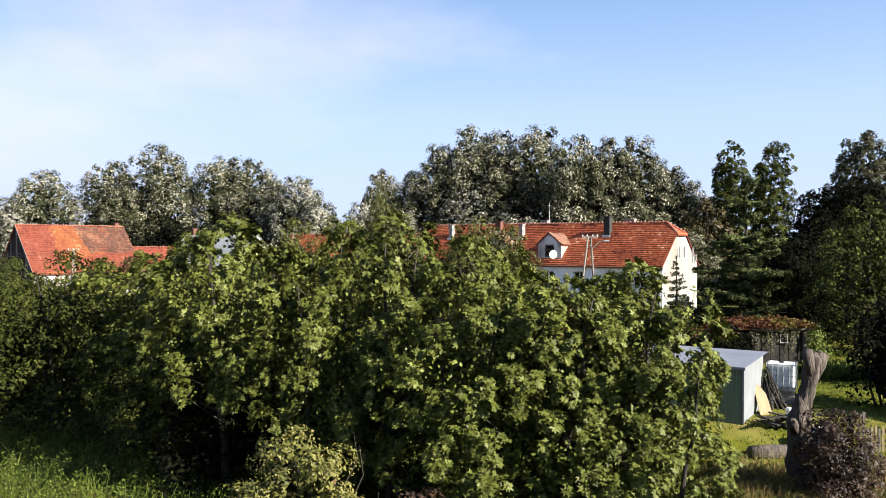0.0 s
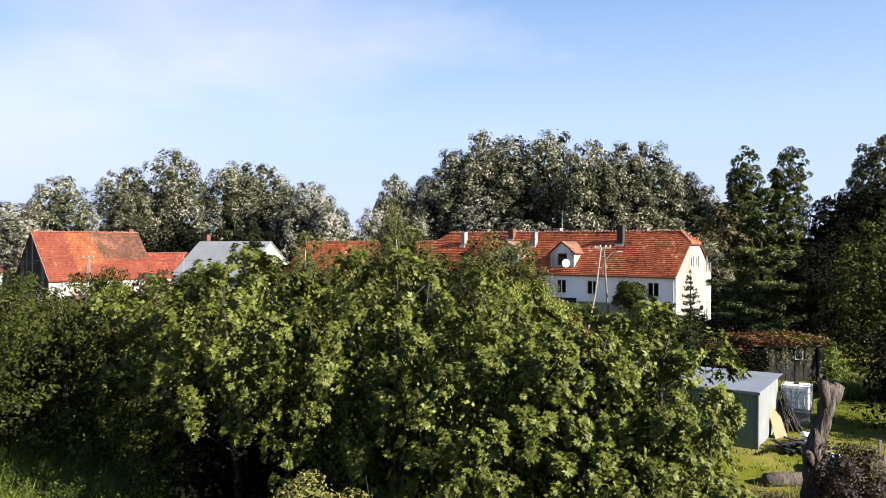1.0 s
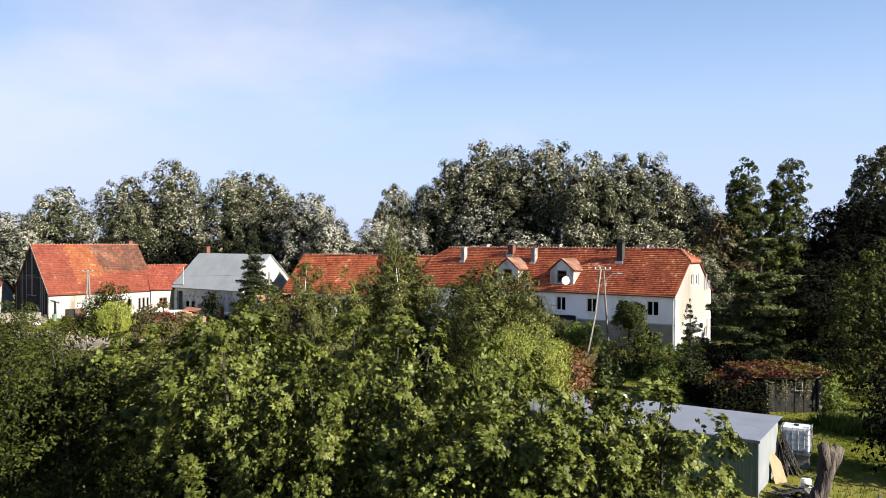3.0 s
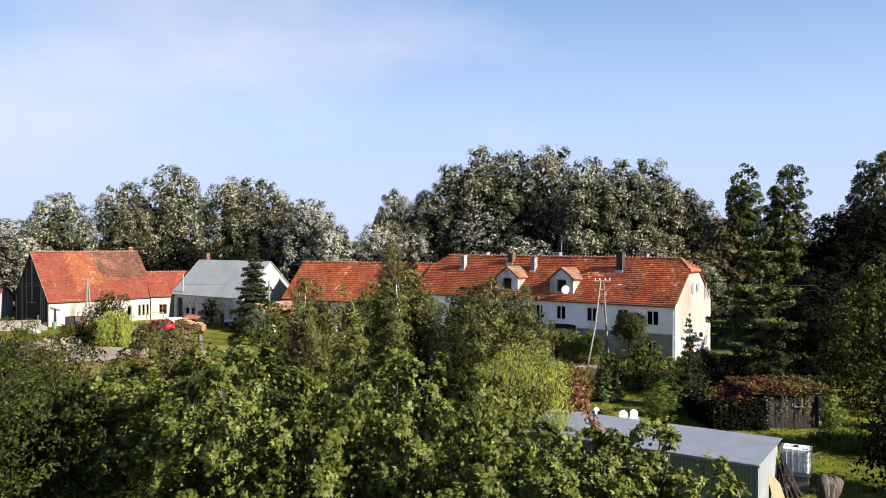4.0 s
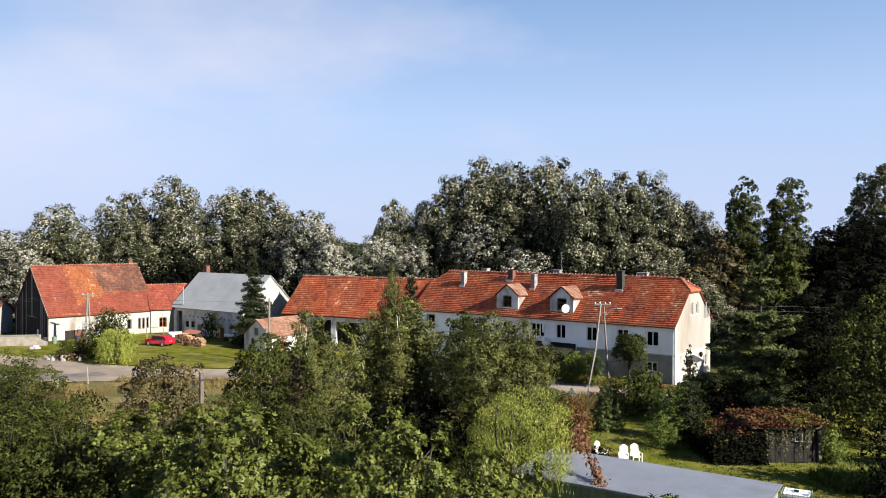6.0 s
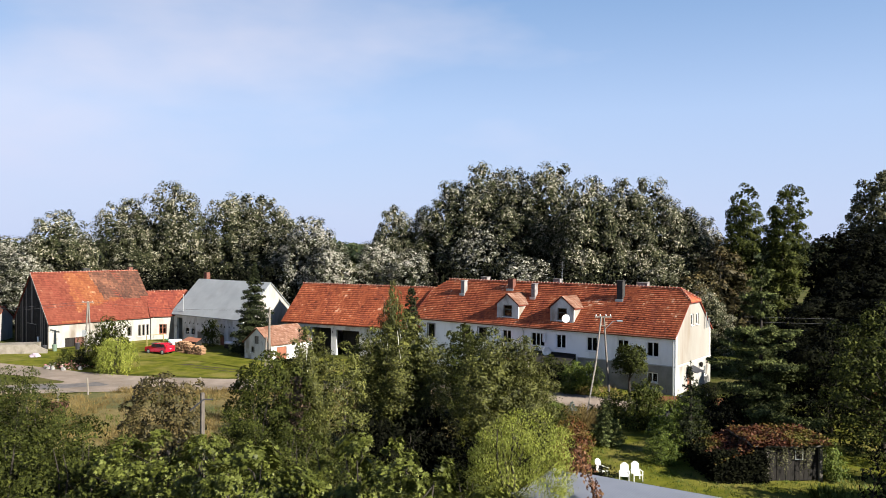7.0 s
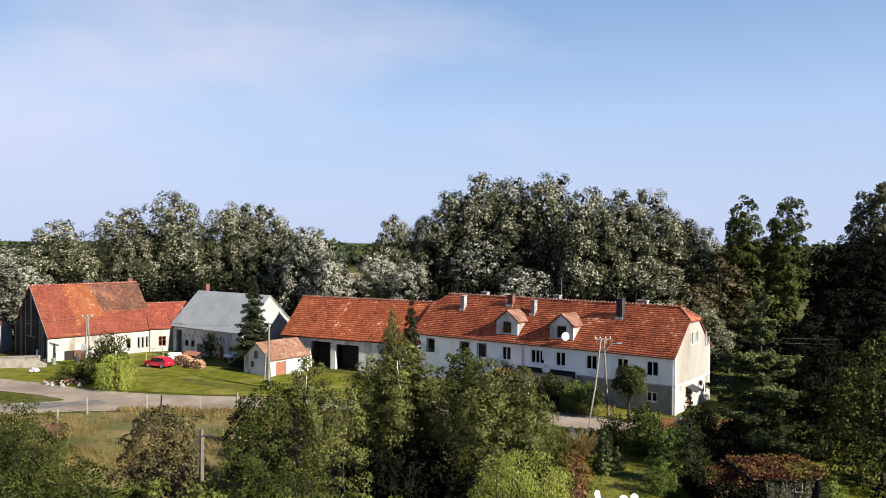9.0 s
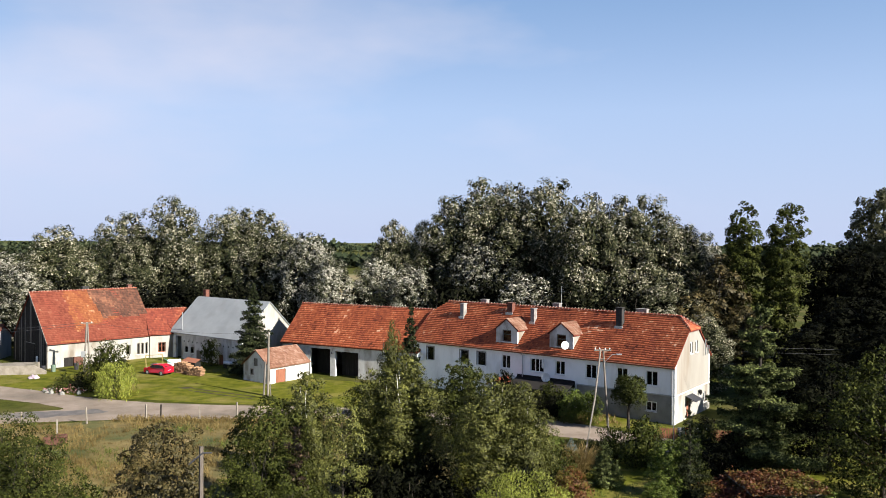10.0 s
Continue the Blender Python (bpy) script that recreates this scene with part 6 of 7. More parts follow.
tufts("road_edge", "dry grass along the road's edge", 9, np.concatenate([scatter(rng0, 900, -34, -2, 77.2, 79.4), scatter(rng0, 300, 6, 17, 79.5, 84, lambda x, y: y > 87.4 - 0.62 * x - 0.5)]), LEAF_DRY, 0.4, 6, 0.025)


# ---- sheds in the garden ----
def corrugated(bm, p, along, up, L, H, step=0.15, depth=0.03):
    """A corrugated sheet: ridges across its length."""
    p, a, u = Vector(p), Vector(along).normalized(), Vector(up).normalized()
    n = a.cross(u)
    k = int(L / step * 2)
    prev = None
    for i in range(k + 1):
        o = p + a * (L * i / k) + n * (depth if i % 2 else 0)
        row = (bm.verts.new(o), bm.verts.new(o + u * H))
        if prev:
            bm.faces.new((prev[0], row[0], row[1], prev[1]))
        prev = row
    return bm


metal = thing("metal_shed", pose(12.48, 32.65, gz(12.48, 32.65) + 0.06, 0, 0, -32.6), "long corrugated steel shed with a pale flat roof", "shed")
ML, MW, M0, M1 = 11.3, 4.5, 2.26, 2.34
part("body", boxed(-ML, 0.06, -0.1, -0.06, MW - 0.06, 2.25), M_BLUESTEEL, metal)
part("front_sheet", corrugated(bmesh.new(), (-ML, 0.0, -0.1), (1, 0, 0), (0, 0, 1), ML, 2.38), M_GREENSTEEL, metal, "green corrugated front wall")
part("side_sheet", corrugated(bmesh.new(), (0.0, 0, -0.1), (0, 1, 0), (0, 0, 1), MW, 2.4), M_BLUESTEEL, metal, "pale grey corrugated side wall")
rb = corrugated(bmesh.new(), (-ML - 0.2, -0.25, M0 + 0.1), (1, 0, 0), (0, MW + 0.5, M1 - M0), ML + 0.4, MW + 0.5, 0.13, 0.008)
part("roof_sheet", rb, M_ZINC, metal, "pale corrugated steel roof")
part("roof_edge", boxed(-ML - 0.2, -0.28, M0 - 0.02, 0.2, -0.24, M0 + 0.09), M_ZINC, metal)
part("corner_trim", boxed(0.02, -0.05, -0.1, 0.1, 0.05, M0), M_ZINC, metal)

ivy = thing("ivy_shed", pose(15.0, 48.8, gz(15.0, 48.8), 0, 0, 3), "low old shed overgrown with autumn vine", "shed")
part("body", boxed(3.6, 0.25, -0.1, 8.0, 3.7, 2.5), M_DARKWOOD, ivy)
part("annexe", boxed(1.6, 0.25, -0.1, 3.6, 3.5, 1.7), M_DARKWOOD, ivy)
part("lintel", boxed(4.3, 0.0, 2.4, 8.0, 0.24, 2.6, 0.02), M_GREYWOOD, ivy)
for x in (4.3, 7.75):
    part("post", boxed(x, 0.0, -0.1, x + 0.18, 0.24, 2.4), M_GREYWOOD, ivy)
for i in range(11):
    part("plank", boxed(4.5 + i * 0.29, 0.14 + 0.02 * (i % 2), 0.0, 4.5 + i * 0.29 + 0.27, 0.2 + 0.02 * (i % 2), 2.35 - 0.1 * (i % 3)), M_DARKWOOD, ivy)
part("roof_sheet", mesh_roof_slab([(3.4, -0.15, 2.62), (8.2, -0.15, 2.62), (8.2, 3.9, 2.75), (3.4, 3.9, 2.75)], 0.08), M_GREYWOOD, ivy)
bm = bmesh.new()
for b in ((6.2, 1.55, 6.25, 2.2), (6.65, 1.55, 6.7, 2.2), (6.25, 1.55, 6.65, 1.6), (6.25, 2.15, 6.65, 2.2)):
    box(bm, b[0], 0.02, b[1], b[2], 0.06, b[3])
part("wire_frame", bm, M_GREYMETAL, ivy, "pale bent wire frame on the door")
rv = np.random.default_rng(61)
n1 = 12000
VX, VY = rv.uniform(1.0, 8.5, n1), rv.uniform(-0.35, 4.1, n1)
VZ = np.where(VX > 3.4, 2.64 + 0.04 * VY - 0.06 * np.maximum(0, VY - 2.6) ** 2, 1.3 + 1.1 * np.clip((VX - 1.0) / 2.6, 0, 1) + 0.02 * VY) + np.abs(rv.normal(0, 0.15, n1)) + 0.16 * np.sin(VX * 2.3) * np.sin(VY * 1.7)
roofp = np.column_stack([VX, VY, VZ])
wallp = np.concatenate([np.column_stack([rv.uniform(0.9, 4.4, 4200), rv.normal(-0.1, 0.2, 4200), 2.3 * rv.uniform(0, 1, 4200) ** 1.2]),
                        np.column_stack([rv.normal(1.2, 0.25, 2200), rv.uniform(-0.2, 4.2, 2200), 1.9 * rv.uniform(0, 1, 2200)])])
sidep = np.column_stack([8.2 + np.abs(rv.normal(0, 0.55, 3600)), rv.uniform(-0.6, 4.6, 3600), 2.9 * rv.uniform(0, 1, 3600)])
sidep[:, 2] *= np.clip(1.15 - 0.55 * (sidep[:, 0] - 8.2), 0.15, 1)
# the wall ivy's near-black leaf colour stands for shade on the front left
for nm, pts, face, mat, lab in (("roof_vine", roofp, (0, -0.1, 1), LEAF_VINE, "red-brown and green vine leaves on the roof"), ("wall_vine", wallp, (-0.3, -1, 0.3), LEAF_SHADED, "green ivy over the walls, darkened as shade"), ("side_vine", sidep, (0.6, -0.6, 0.5), LEAF_WEED, "yellow-green creeper at the shed's side")):
    vv, vf = leaf_cards(rv, pts, unit(rv.normal(0, 0.5, pts.shape) + np.array(face)), 0.17, 0.75, 0.5)
    raw(nm, vv, vf, mat, ivy, lab)
hangp = np.concatenate([np.column_stack([np.full(14, x), np.full(14, -0.05), np.linspace(2.7, 2.7 - dd, 14)]) for x, dd in zip(rv.uniform(4.3, 8.1, 70), rv.uniform(0.3, 2.2, 70))])
hv, hf = leaf_cards(rv, hangp + rv.normal(0, 0.05, hangp.shape), unit(rv.normal(0, 0.4, hangp.shape) + [0, -1, 0.3]), 0.12, 0.6, 0.6)
raw("hanging_vine", hv, hf, LEAF_DUSK, ivy, "dry hanging vine strands")
ivy.scale = (1, 1, 0.86)

# ---- things round the metal shed ----
ibc = thing("water_tank", pose(15.5, 37.4, gz(15.5, 37.4) + 0.6, 0, 0, -28), "white plastic tank in a steel cage on blocks", "tank")
part("tank", boxed(0, 0, 0.14, 1.2, 1.0, 1.28, 0.06), M_WHITEPLASTIC, ibc)
part("pallet", boxed(-0.02, -0.02, 0, 1.22, 1.02, 0.13, 0.01), M_GREYMETAL, ibc)
for i in range(5):
    z = 0.2 + i * 0.26
    for a, b in (((-0.03, -0.03), (1.23, -0.03)), ((1.23, -0.03), (1.23, 1.03)), ((-0.03, -0.03), (-0.03, 1.03)), ((-0.03, 1.03), (1.23, 1.03))):
        part("cage_bar", tube([(*a, z), (*b, z)], [0.016, 0.016], 5), M_GREYMETAL, ibc)
for i in range(6):
    x = -0.03 + i * 0.252
    part("cage_bar", tube([(x, -0.05, 0.05), (x, -0.05, 1.3)], [0.016, 0.016], 5), M_GREYMETAL, ibc)
    y = -0.03 + i * 0.212
    part("cage_bar", tube([(1.25, y, 0.05), (1.25, y, 1.3)], [0.016, 0.016], 5), M_GREYMETAL, ibc)
part("filler_cap", tube([(0.6, 0.5, 1.27), (0.6, 0.5, 1.34)], [0.12, 0.12], 12), M_DARKMETAL, ibc)
stand = thing("block_stand", pose(15.5, 37.4, gz(15.5, 37.4), 0, 0, -28), "rough concrete block stand under the tank", "stand")
for i in range(2):
    for j in range(3):
        part("block", boxed(0.02 + i * 0.6, 0.02, j * 0.2 + (0 if j else -0.15), 0.58 + i * 0.6, 0.98, 0.195 + j * 0.2, 0.012), M_CONCRETE, stand)

heap = thing("brush_heap", pose(15.1, 36.3, gz(15.1, 36.3)), "dark heap of rods, brush and scrap", "heap")
rh = random.Random(8)
for i in range(90):
    a, r = rh.uniform(0, 6.28), rh.uniform(0.2, 0.95)
    bmh = tube([(r * math.cos(a), r * math.sin(a), 0), (0.15 * math.cos(a) - 0.2, 0.15 * math.sin(a), rh.uniform(0.9, 2.0))], [0.03, 0.016], 5)
    part("rod", bmh, M_TARP if i % 4 else M_DARKWOOD, heap)
bmh = bmesh.new()
bmesh.ops.create_icosphere(bmh, subdivisions=3, radius=1.0)
for v in bmh.verts:
    nn = noise.noise(v.co * 2.2)
    v.co = Vector((v.co.x * 0.6, v.co.y * 0.6, max(-0.05, v.co.z * 0.85))) * (1 + 0.5 * nn)
part("heap_core", bmh, M_TARP, heap)

board = thing("leaning_board", pose(14.3, 34.6, gz(14.3, 34.6), 0, 0, 22), "pale plywood board leaning against the shed", "board")
part("sheet", turned(prism(((-0.3, 0), (0.4, 0), (0.34, 0.9), (0.05, 1.35), (-0.25, 1.3)), 0, 0.025), Matrix.Rotation(radians(-22), 4, "X")), M_PALEWOOD, board)
scrap = thing("scrap_pile", pose(13.9, 32.3, gz(13.9, 32.3)), "pile of dark planks and scrap on the grass", "scrap")
for i in range(22):
    ln = rh.uniform(0.6, 1.7)
    m = pose(rh.uniform(-0.6, 0.9), rh.uniform(-0.5, 0.6), 0.05 + 0.035 * i * 0.6, rh.uniform(-6, 6), rh.uniform(-9, 9), rh.uniform(0, 180))
    part("plank", turned(boxed(-ln / 2, -0.08, -0.02, ln / 2, 0.08, 0.02), m), (M_DARKWOOD, M_GREYWOOD, M_TARP, M_DARKMETAL)[i % 4], scrap)
can = thing("plastic_canister", pose(15.0, 33.7, gz(15.0, 33.7), 0, 0, 20), "small white plastic canister on the grass", "canister")
part("body", boxed(-0.2, -0.15, 0, 0.2, 0.15, 0.5, 0.05), M_WHITEPLASTIC, can)
part("neck", tube([(0.1, 0, 0.5), (0.1, 0, 0.56)], [0.05, 0.05], 8), M_DARKMETAL, can)
bl = thing("pale_board", pose(15.0, 32.4, gz(15.0, 32.4), 0, 0, 30), "pale board lying on the grass", "board")
part("sheet", boxed(-0.5, -0.2, 0.02, 0.5, 0.2, 0.06), M_PALEWOOD, bl)
drum = thing("barrel", pose(14.6, 30.4, gz(14.6, 30.4)), "white plastic barrel behind the stump", "barrel")
part("body", tube([(0, 0, 0), (0, 0, 0.08), (0, 0, 0.45), (0, 0, 0.88), (0, 0, 0.95)], [0.27, 0.3, 0.32, 0.3, 0.26], 18), M_WHITEPLASTIC, drum, smooth=True)
for z in (0.3, 0.62):
    part("hoop", tube([(0, 0, z), (0, 0, z + 0.04)], [0.33, 0.33], 18), M_GREYMETAL, drum)

# the pollarded stump
stump = thing("tree_stump", pose(11.5, 25.3, gz(11.5, 25.3)), "thick bare pollarded trunk with a knot and sawn top", "stump")
rs = random.Random(14)
path = [(0, 0, -0.3), (0, 0, 0.5), (0.02, 0, 1.3), (0.0, 0, 2.1), (0.05, 0, 2.6), (0.22, 0, 3.1), (0.42, 0, 3.7), (0.58, 0, 4.2), (0.68, 0, 4.55), (0.72, 0, 4.72)]
sb = tube(path, [0.62, 0.47, 0.42, 0.38, 0.40, 0.32, 0.27, 0.29, 0.27, 0.12], 40, None, 0.05, rs)
bmesh.ops.subdivide_edges(sb, edges=[e for e in sb.edges if abs(e.verts[0].co.z - e.verts[1].co.z) > 0.1], cuts=5)
for v in sb.verts:
    a = math.atan2(v.co.y, v.co.x)
    v.co += Vector((v.co.x, v.co.y, 0)).normalized() * (0.035 * math.sin(5 * a + v.co.z * 1.3) + 0.12 * noise.noise(v.co * 2.2) + 0.05 * noise.noise(Vector((v.co.x * 9, v.co.y * 9, v.co.z * 2.5))) + 0.02 * noise.noise(v.co * 17))
part("trunk", sb, M_STUMPBARK, stump, smooth=True)
part("knot", tube([(-0.18, -0.15, 2.3), (-0.38, -0.36, 2.5), (-0.4, -0.43, 2.57)], [0.24, 0.18, 0.08], 12, None, 0.12, rs), M_STUMPBARK, stump, smooth=True)
part("sawn_limb", tube([(0.5, -0.02, 4.0), (0.36, -0.14, 4.4), (0.25, -0.2, 4.78), (0.24, -0.2, 4.8)], [0.24, 0.22, 0.2, 0.02], 14, None, 0.14, rs), M_STUMPBARK, stump, smooth=True)
part("sawn_limb", tube([(0.6, 0.05, 3.9), (0.85, 0.05, 4.35), (1.02, 0.05, 4.68), (1.03, 0.05, 4.7)], [0.23, 0.24, 0.22, 0.02], 14, None, 0.14, rs), M_STUMPBARK, stump, smooth=True)
logt = thing("fallen_log", pose(12.8, 29.9, gz(12.8, 29.9) + 0.22, 0, 0, 8), "weathered log lying in the grass", "log")
part("log", tube([(-1.1, 0, 0), (-0.4, 0.03, 0.03), (0.5, 0, 0.0), (1.1, -0.03, 0.02)], [0.27, 0.29, 0.27, 0.24], 12, None, 0.08, rs), M_STUMPBARK, logt, smooth=True)

stump.scale = (0.82, 0.82, 1.0)

# vine that droops over the metal shed's roof
droop = thing("creeper", pose(6.0, 42.6, gz(6.0, 42.6)), "red-brown vine drooping over the metal shed's roof", "creeper")
vine = [Vector(p) for p in ((0, 0, -0.1), (0.1, -0.5, 2.2), (0.25, -2.4, 4.15), (0.4, -4.2, 3.6), (0.65, -5.6, 2.8), (0.75, -6.2, 2.5))]
part("stem", tube(vine, [0.06, 0.05, 0.04, 0.03, 0.025, 0.015], 6), M_BARK, droop)
vp = np.concatenate([np.array([vine[i].lerp(vine[i + 1], j / 130) for j in range(130)]) for i in range(1, 5)])
vp += rv.normal(0, 0.16, vp.shape)
dv, df = leaf_cards(rv, vp, unit(rv.normal(0, 0.6, vp.shape) + [0.2, -0.6, 0.5]), 0.17, 0.7, 0.6)
raw("leaves", dv, df, LEAF_RUST, droop)

# picket fence at the garden's edge
fence = thing("picket_fence", pose(15.7, 29.2, gz(15.7, 29.2) + 0.4, 0, 0, -8), "weathered pale picket fence", "fence")
for i in range(34):
    h = 1.0 + rs.uniform(-0.08, 0.1)
    part("picket", prism(((i * 0.13 + 0.15, 0.1), (i * 0.13 + 0.225, 0.1), (i * 0.13 + 0.225, h), (i * 0.13 + 0.19, h + 0.06), (i * 0.13 + 0.15, h)), -0.02, 0.005), M_PALEWOOD if i % 3 else M_GREYWOOD, fence)
for z in (0.3, 0.82):
    part("rail", boxed(0, 0.006, z, 4.6, 0.04, z + 0.07), M_GREYWOOD, fence)
for x in (0, 2.2, 4.4):
    part("post", boxed(x, 0.045, -0.8, x + 0.1, 0.14, 1.55 if x == 0 else 1.2), M_GREYWOOD, fence)

# garden chairs
gc = thing("garden_chair", pose(10.4, 48.5, gz(10.4, 48.5), 0, 0, -12), "white plastic garden armchair with a slatted back", "chair", "white garden chairs")
part("seat", boxed(-0.25, -0.25, 0.40, 0.25, 0.25, 0.44, 0.015), M_WHITEPLASTIC, gc)
for i in range(6):
    part("back_slat", turned(boxed(-0.25 + i * 0.085, 0, 0, -0.25 + i * 0.085 + 0.08, 0.025, 0.55 + 0.17 * math.sin(math.pi * (i + 0.5) / 6), 0.008), Matrix.Translation((0, 0.23, 0.44)) @ Matrix.Rotation(radians(-14), 4, "X")), M_WHITEPLASTIC, gc)
for sx in (-1, 1):
    part("armrest", boxed(sx * 0.3 - 0.03, -0.25, 0.62, sx * 0.3 + 0.03, 0.3, 0.65, 0.01), M_WHITEPLASTIC, gc)
    for yy, top in ((-0.23, 0.62), (0.25, 0.62)):
        part("leg", boxed(sx * 0.28 - 0.025, yy - 0.03, 0, sx * 0.28 + 0.025, yy + 0.03, top, 0.008), M_WHITEPLASTIC, gc)
copy_thing(gc, pose(11.25, 48.8, gz(11.25, 48.8), 0, 0, 8))
copy_thing(gc, pose(9.2, 49.4, gz(9.2, 49.4), 0, 0, 40))


# ---- poles and wires ----
def wire(name, p, q, sag, r=0.018, label="thin overhead cable between the poles"):
    p, q = Vector(p), Vector(q)
    pts = [p.lerp(q, i / 12) - Vector((0, 0, sag * 4 * (i / 12) * (1 - i / 12))) for i in range(13)]
    w = part(name, tube(pts, [r] * 13, 5), M_DARKMETAL)
    return tagged(w, label, "cable")


afr = thing("utility_pole", pose(13.2, 70.6, gz(13.2, 70.6)) @ Matrix.Diagonal((1, 1, 1.055, 1)), "wooden A-frame utility pole in front of the house", "pole")
part("leg", tube([(-2.9, -7.6, 0.3), (-1.0, -2.2, 4.6), (-0.12, 0.0, 8.4)], [0.075, 0.085, 0.08], 9), M_GREYWOOD, afr)
part("leg", tube([(0.95, 1.0, -0.3), (0.12, 0.05, 8.4)], [0.11, 0.08], 9), M_GREYWOOD, afr)
part("brace", tube([(-0.2, 0.06, 7.6), (0.25, 0.0, 7.6)], [0.05, 0.05], 6), M_GREYWOOD, afr)
part("crossarm", boxed(-0.7, -0.06, 8.3, 0.8, 0.06, 8.42, 0.01), M_GREYWOOD, afr)
for x in (-0.6, -0.2, 0.3, 0.7):
    part("insulator", tube([(x, 0, 8.42), (x, 0, 8.5), (x, 0, 8.58)], [0.03, 0.06, 0.03], 8), M_WHITEPLASTIC, afr)
part("lamp_arm", tube([(0.2, 0, 7.3), (0.9, -0.1, 8.0), (1.3, -0.15, 8.05)], [0.03, 0.03, 0.03], 6), M_GREYMETAL, afr)
part("lamp_head", boxed(1.25, -0.28, 7.98, 1.75, -0.06, 8.1, 0.03), M_GREYMETAL, afr, "small grey street lamp head")

mid = thing("utility_pole", pose(-21.8, 91.3, gz(-21.8, 91.3)), "tall wooden pole before the small shed", "pole")
part("shaft", tube([(0, 0, -0.3), (0.08, 0, 7.5)], [0.16, 0.11], 9), M_GREYWOOD, mid)
part("stub", tube([(-0.5, 0.1, -0.3), (-0.3, 0.05, 4.0)], [0.13, 0.12], 9), M_GREYWOOD, mid)
part("stay", tube([(0.35, 0, -0.1), (0.1, 0, 4.6)], [0.06, 0.05], 7), M_GREYWOOD, mid)
part("insulator", tube([(0.2, 0, 7.2), (0.2, 0, 7.35)], [0.05, 0.04], 7), M_WHITEPLASTIC, mid)

lp = thing("utility_pole", pose(-48.9, 103.6, gz(-48.9, 103.6), 0, 0, 20), "double wooden pole with a meter box beside the barn", "pole")
part("shaft", tube([(-0.35, 0, -0.3), (-0.03, 0, 6.9)], [0.15, 0.1], 9), M_GREYWOOD, lp)
part("shaft", tube([(0.35, 0, -0.3), (0.07, 0, 6.9)], [0.15, 0.1], 9), M_GREYWOOD, lp)
part("crossarm", boxed(-0.75, -0.06, 6.75, 0.75, 0.06, 6.86), M_GREYWOOD, lp)
part("meter_box", boxed(-0.7, -0.3, 2.3, -0.15, -0.1, 3.1, 0.02), M_GREYMETAL, lp, "grey metal meter box")
for x in (-0.6, 0.0, 0.6):
    part("insulator", tube([(x, 0, 6.86), (x, 0, 7.0)], [0.05, 0.03], 7), M_WHITEPLASTIC, lp)

npole = thing("fence_pole", pose(-14.1, 43.2, gz(-14.1, 43.2), 0, 0, 38), "weathered square pole with a short crossbar", "pole")
part("shaft", boxed(-0.1, -0.1, -0.3, 0.1, 0.1, 6.9, 0.02), M_OLDPOST, npole)
part("crossbar", tube([(-0.7, 0, 6.0), (0.03, -0.12, 6.55), (0.6, 0, 6.45)], [0.045, 0.05, 0.045], 6), M_DARKMETAL, npole)

for z in (6.95, 6.6):
    wire("cable", (-48.9, 103.6, gz(-49) + z), (-80, 96, gz(-49) + z - 0.7), 0.7)
wire("cable", (-21.7, 91.3, gz(-21) + 7.3), (-48.9, 103.6, gz(-49) + 6.95), 0.5, 0.012)
wire("cable", (13.2, 70.6, gz(13) + 8.4), (15.3, 85.2, 5.1), 0.5, 0.012)
for z in (7.4, 7.9):
    wire("cable", (29, 79, z), (66, 77, z + 0.2), 0.25, 0.014, "thin overhead cable before the dark trees")

trough = thing("rusty_trough", pose(-34.9, 68.0, gz(-34.9, 68.0), 0, 0, 12), "rusty brown trough standing in the dry meadow", "trough")
for y0, y1 in ((-0.5, -0.44), (0.44, 0.5)):
    part("side", boxed(-0.85, y0, 0.25, 0.85, y1, 0.95, 0.01), M_RUST, trough)
for x0, x1 in ((-0.85, -0.79), (0.79, 0.85)):
    part("end", boxed(x0, -0.437, 0.25, x1, 0.437, 0.95, 0.01), M_RUST, trough)
part("bottom", boxed(-0.787, -0.437, 0.25, 0.787, 0.437, 0.31), M_RUST, trough)
for x in (-0.7, 0.62):
    for y in (-0.44, 0.36):
        part("leg", boxed(x, y, -0.05, x + 0.08, y + 0.08, 0.247), M_DARKMETAL, trough)

# posts along the road
for i, (x, y, h, white) in enumerate(((-36.2, 70.8, 1.7, 1), (-36.0, 76.2, 1.7, 1), (-31.1, 78.6, 1.5, 1), (-29.9, 83.9 - 4.6, 1.4, 0), (-26.0, 79.6, 1.3, 1), (-22.3, 80.0, 1.6, 1), (-41.5, 74.5, 1.5, 1), (-17.5, 79.8, 1.4, 0))):
    p = thing("fence_post", pose(x, y, gz(x, y), rs.uniform(-3, 3), rs.uniform(-3, 3), rs.uniform(0, 90)), "pale concrete fence post by the road" if white else "dark wooden fence post by the road", "post", "posts along the road")
    part("post", boxed(-0.07, -0.07, -0.3, 0.07, 0.07, h, 0.015), M_CONCRETE if white else M_DARKWOOD, p)
rail = thing("road_rail", pose(5.5, 74.6, gz(5.5, 74.6), 0, 0, -12), "low grey metal rail beside the road", "rail")
part("rail", tube([(-1.4, 0, 0.75), (1.5, 0, 0.7)], [0.04, 0.04], 7), M_GREYMETAL, rail)
for x in (-1.2, 1.2):
    part("post", tube([(x, 0, -0.2), (x, 0, 0.75)], [0.04, 0.04], 7), M_GREYMETAL, rail)


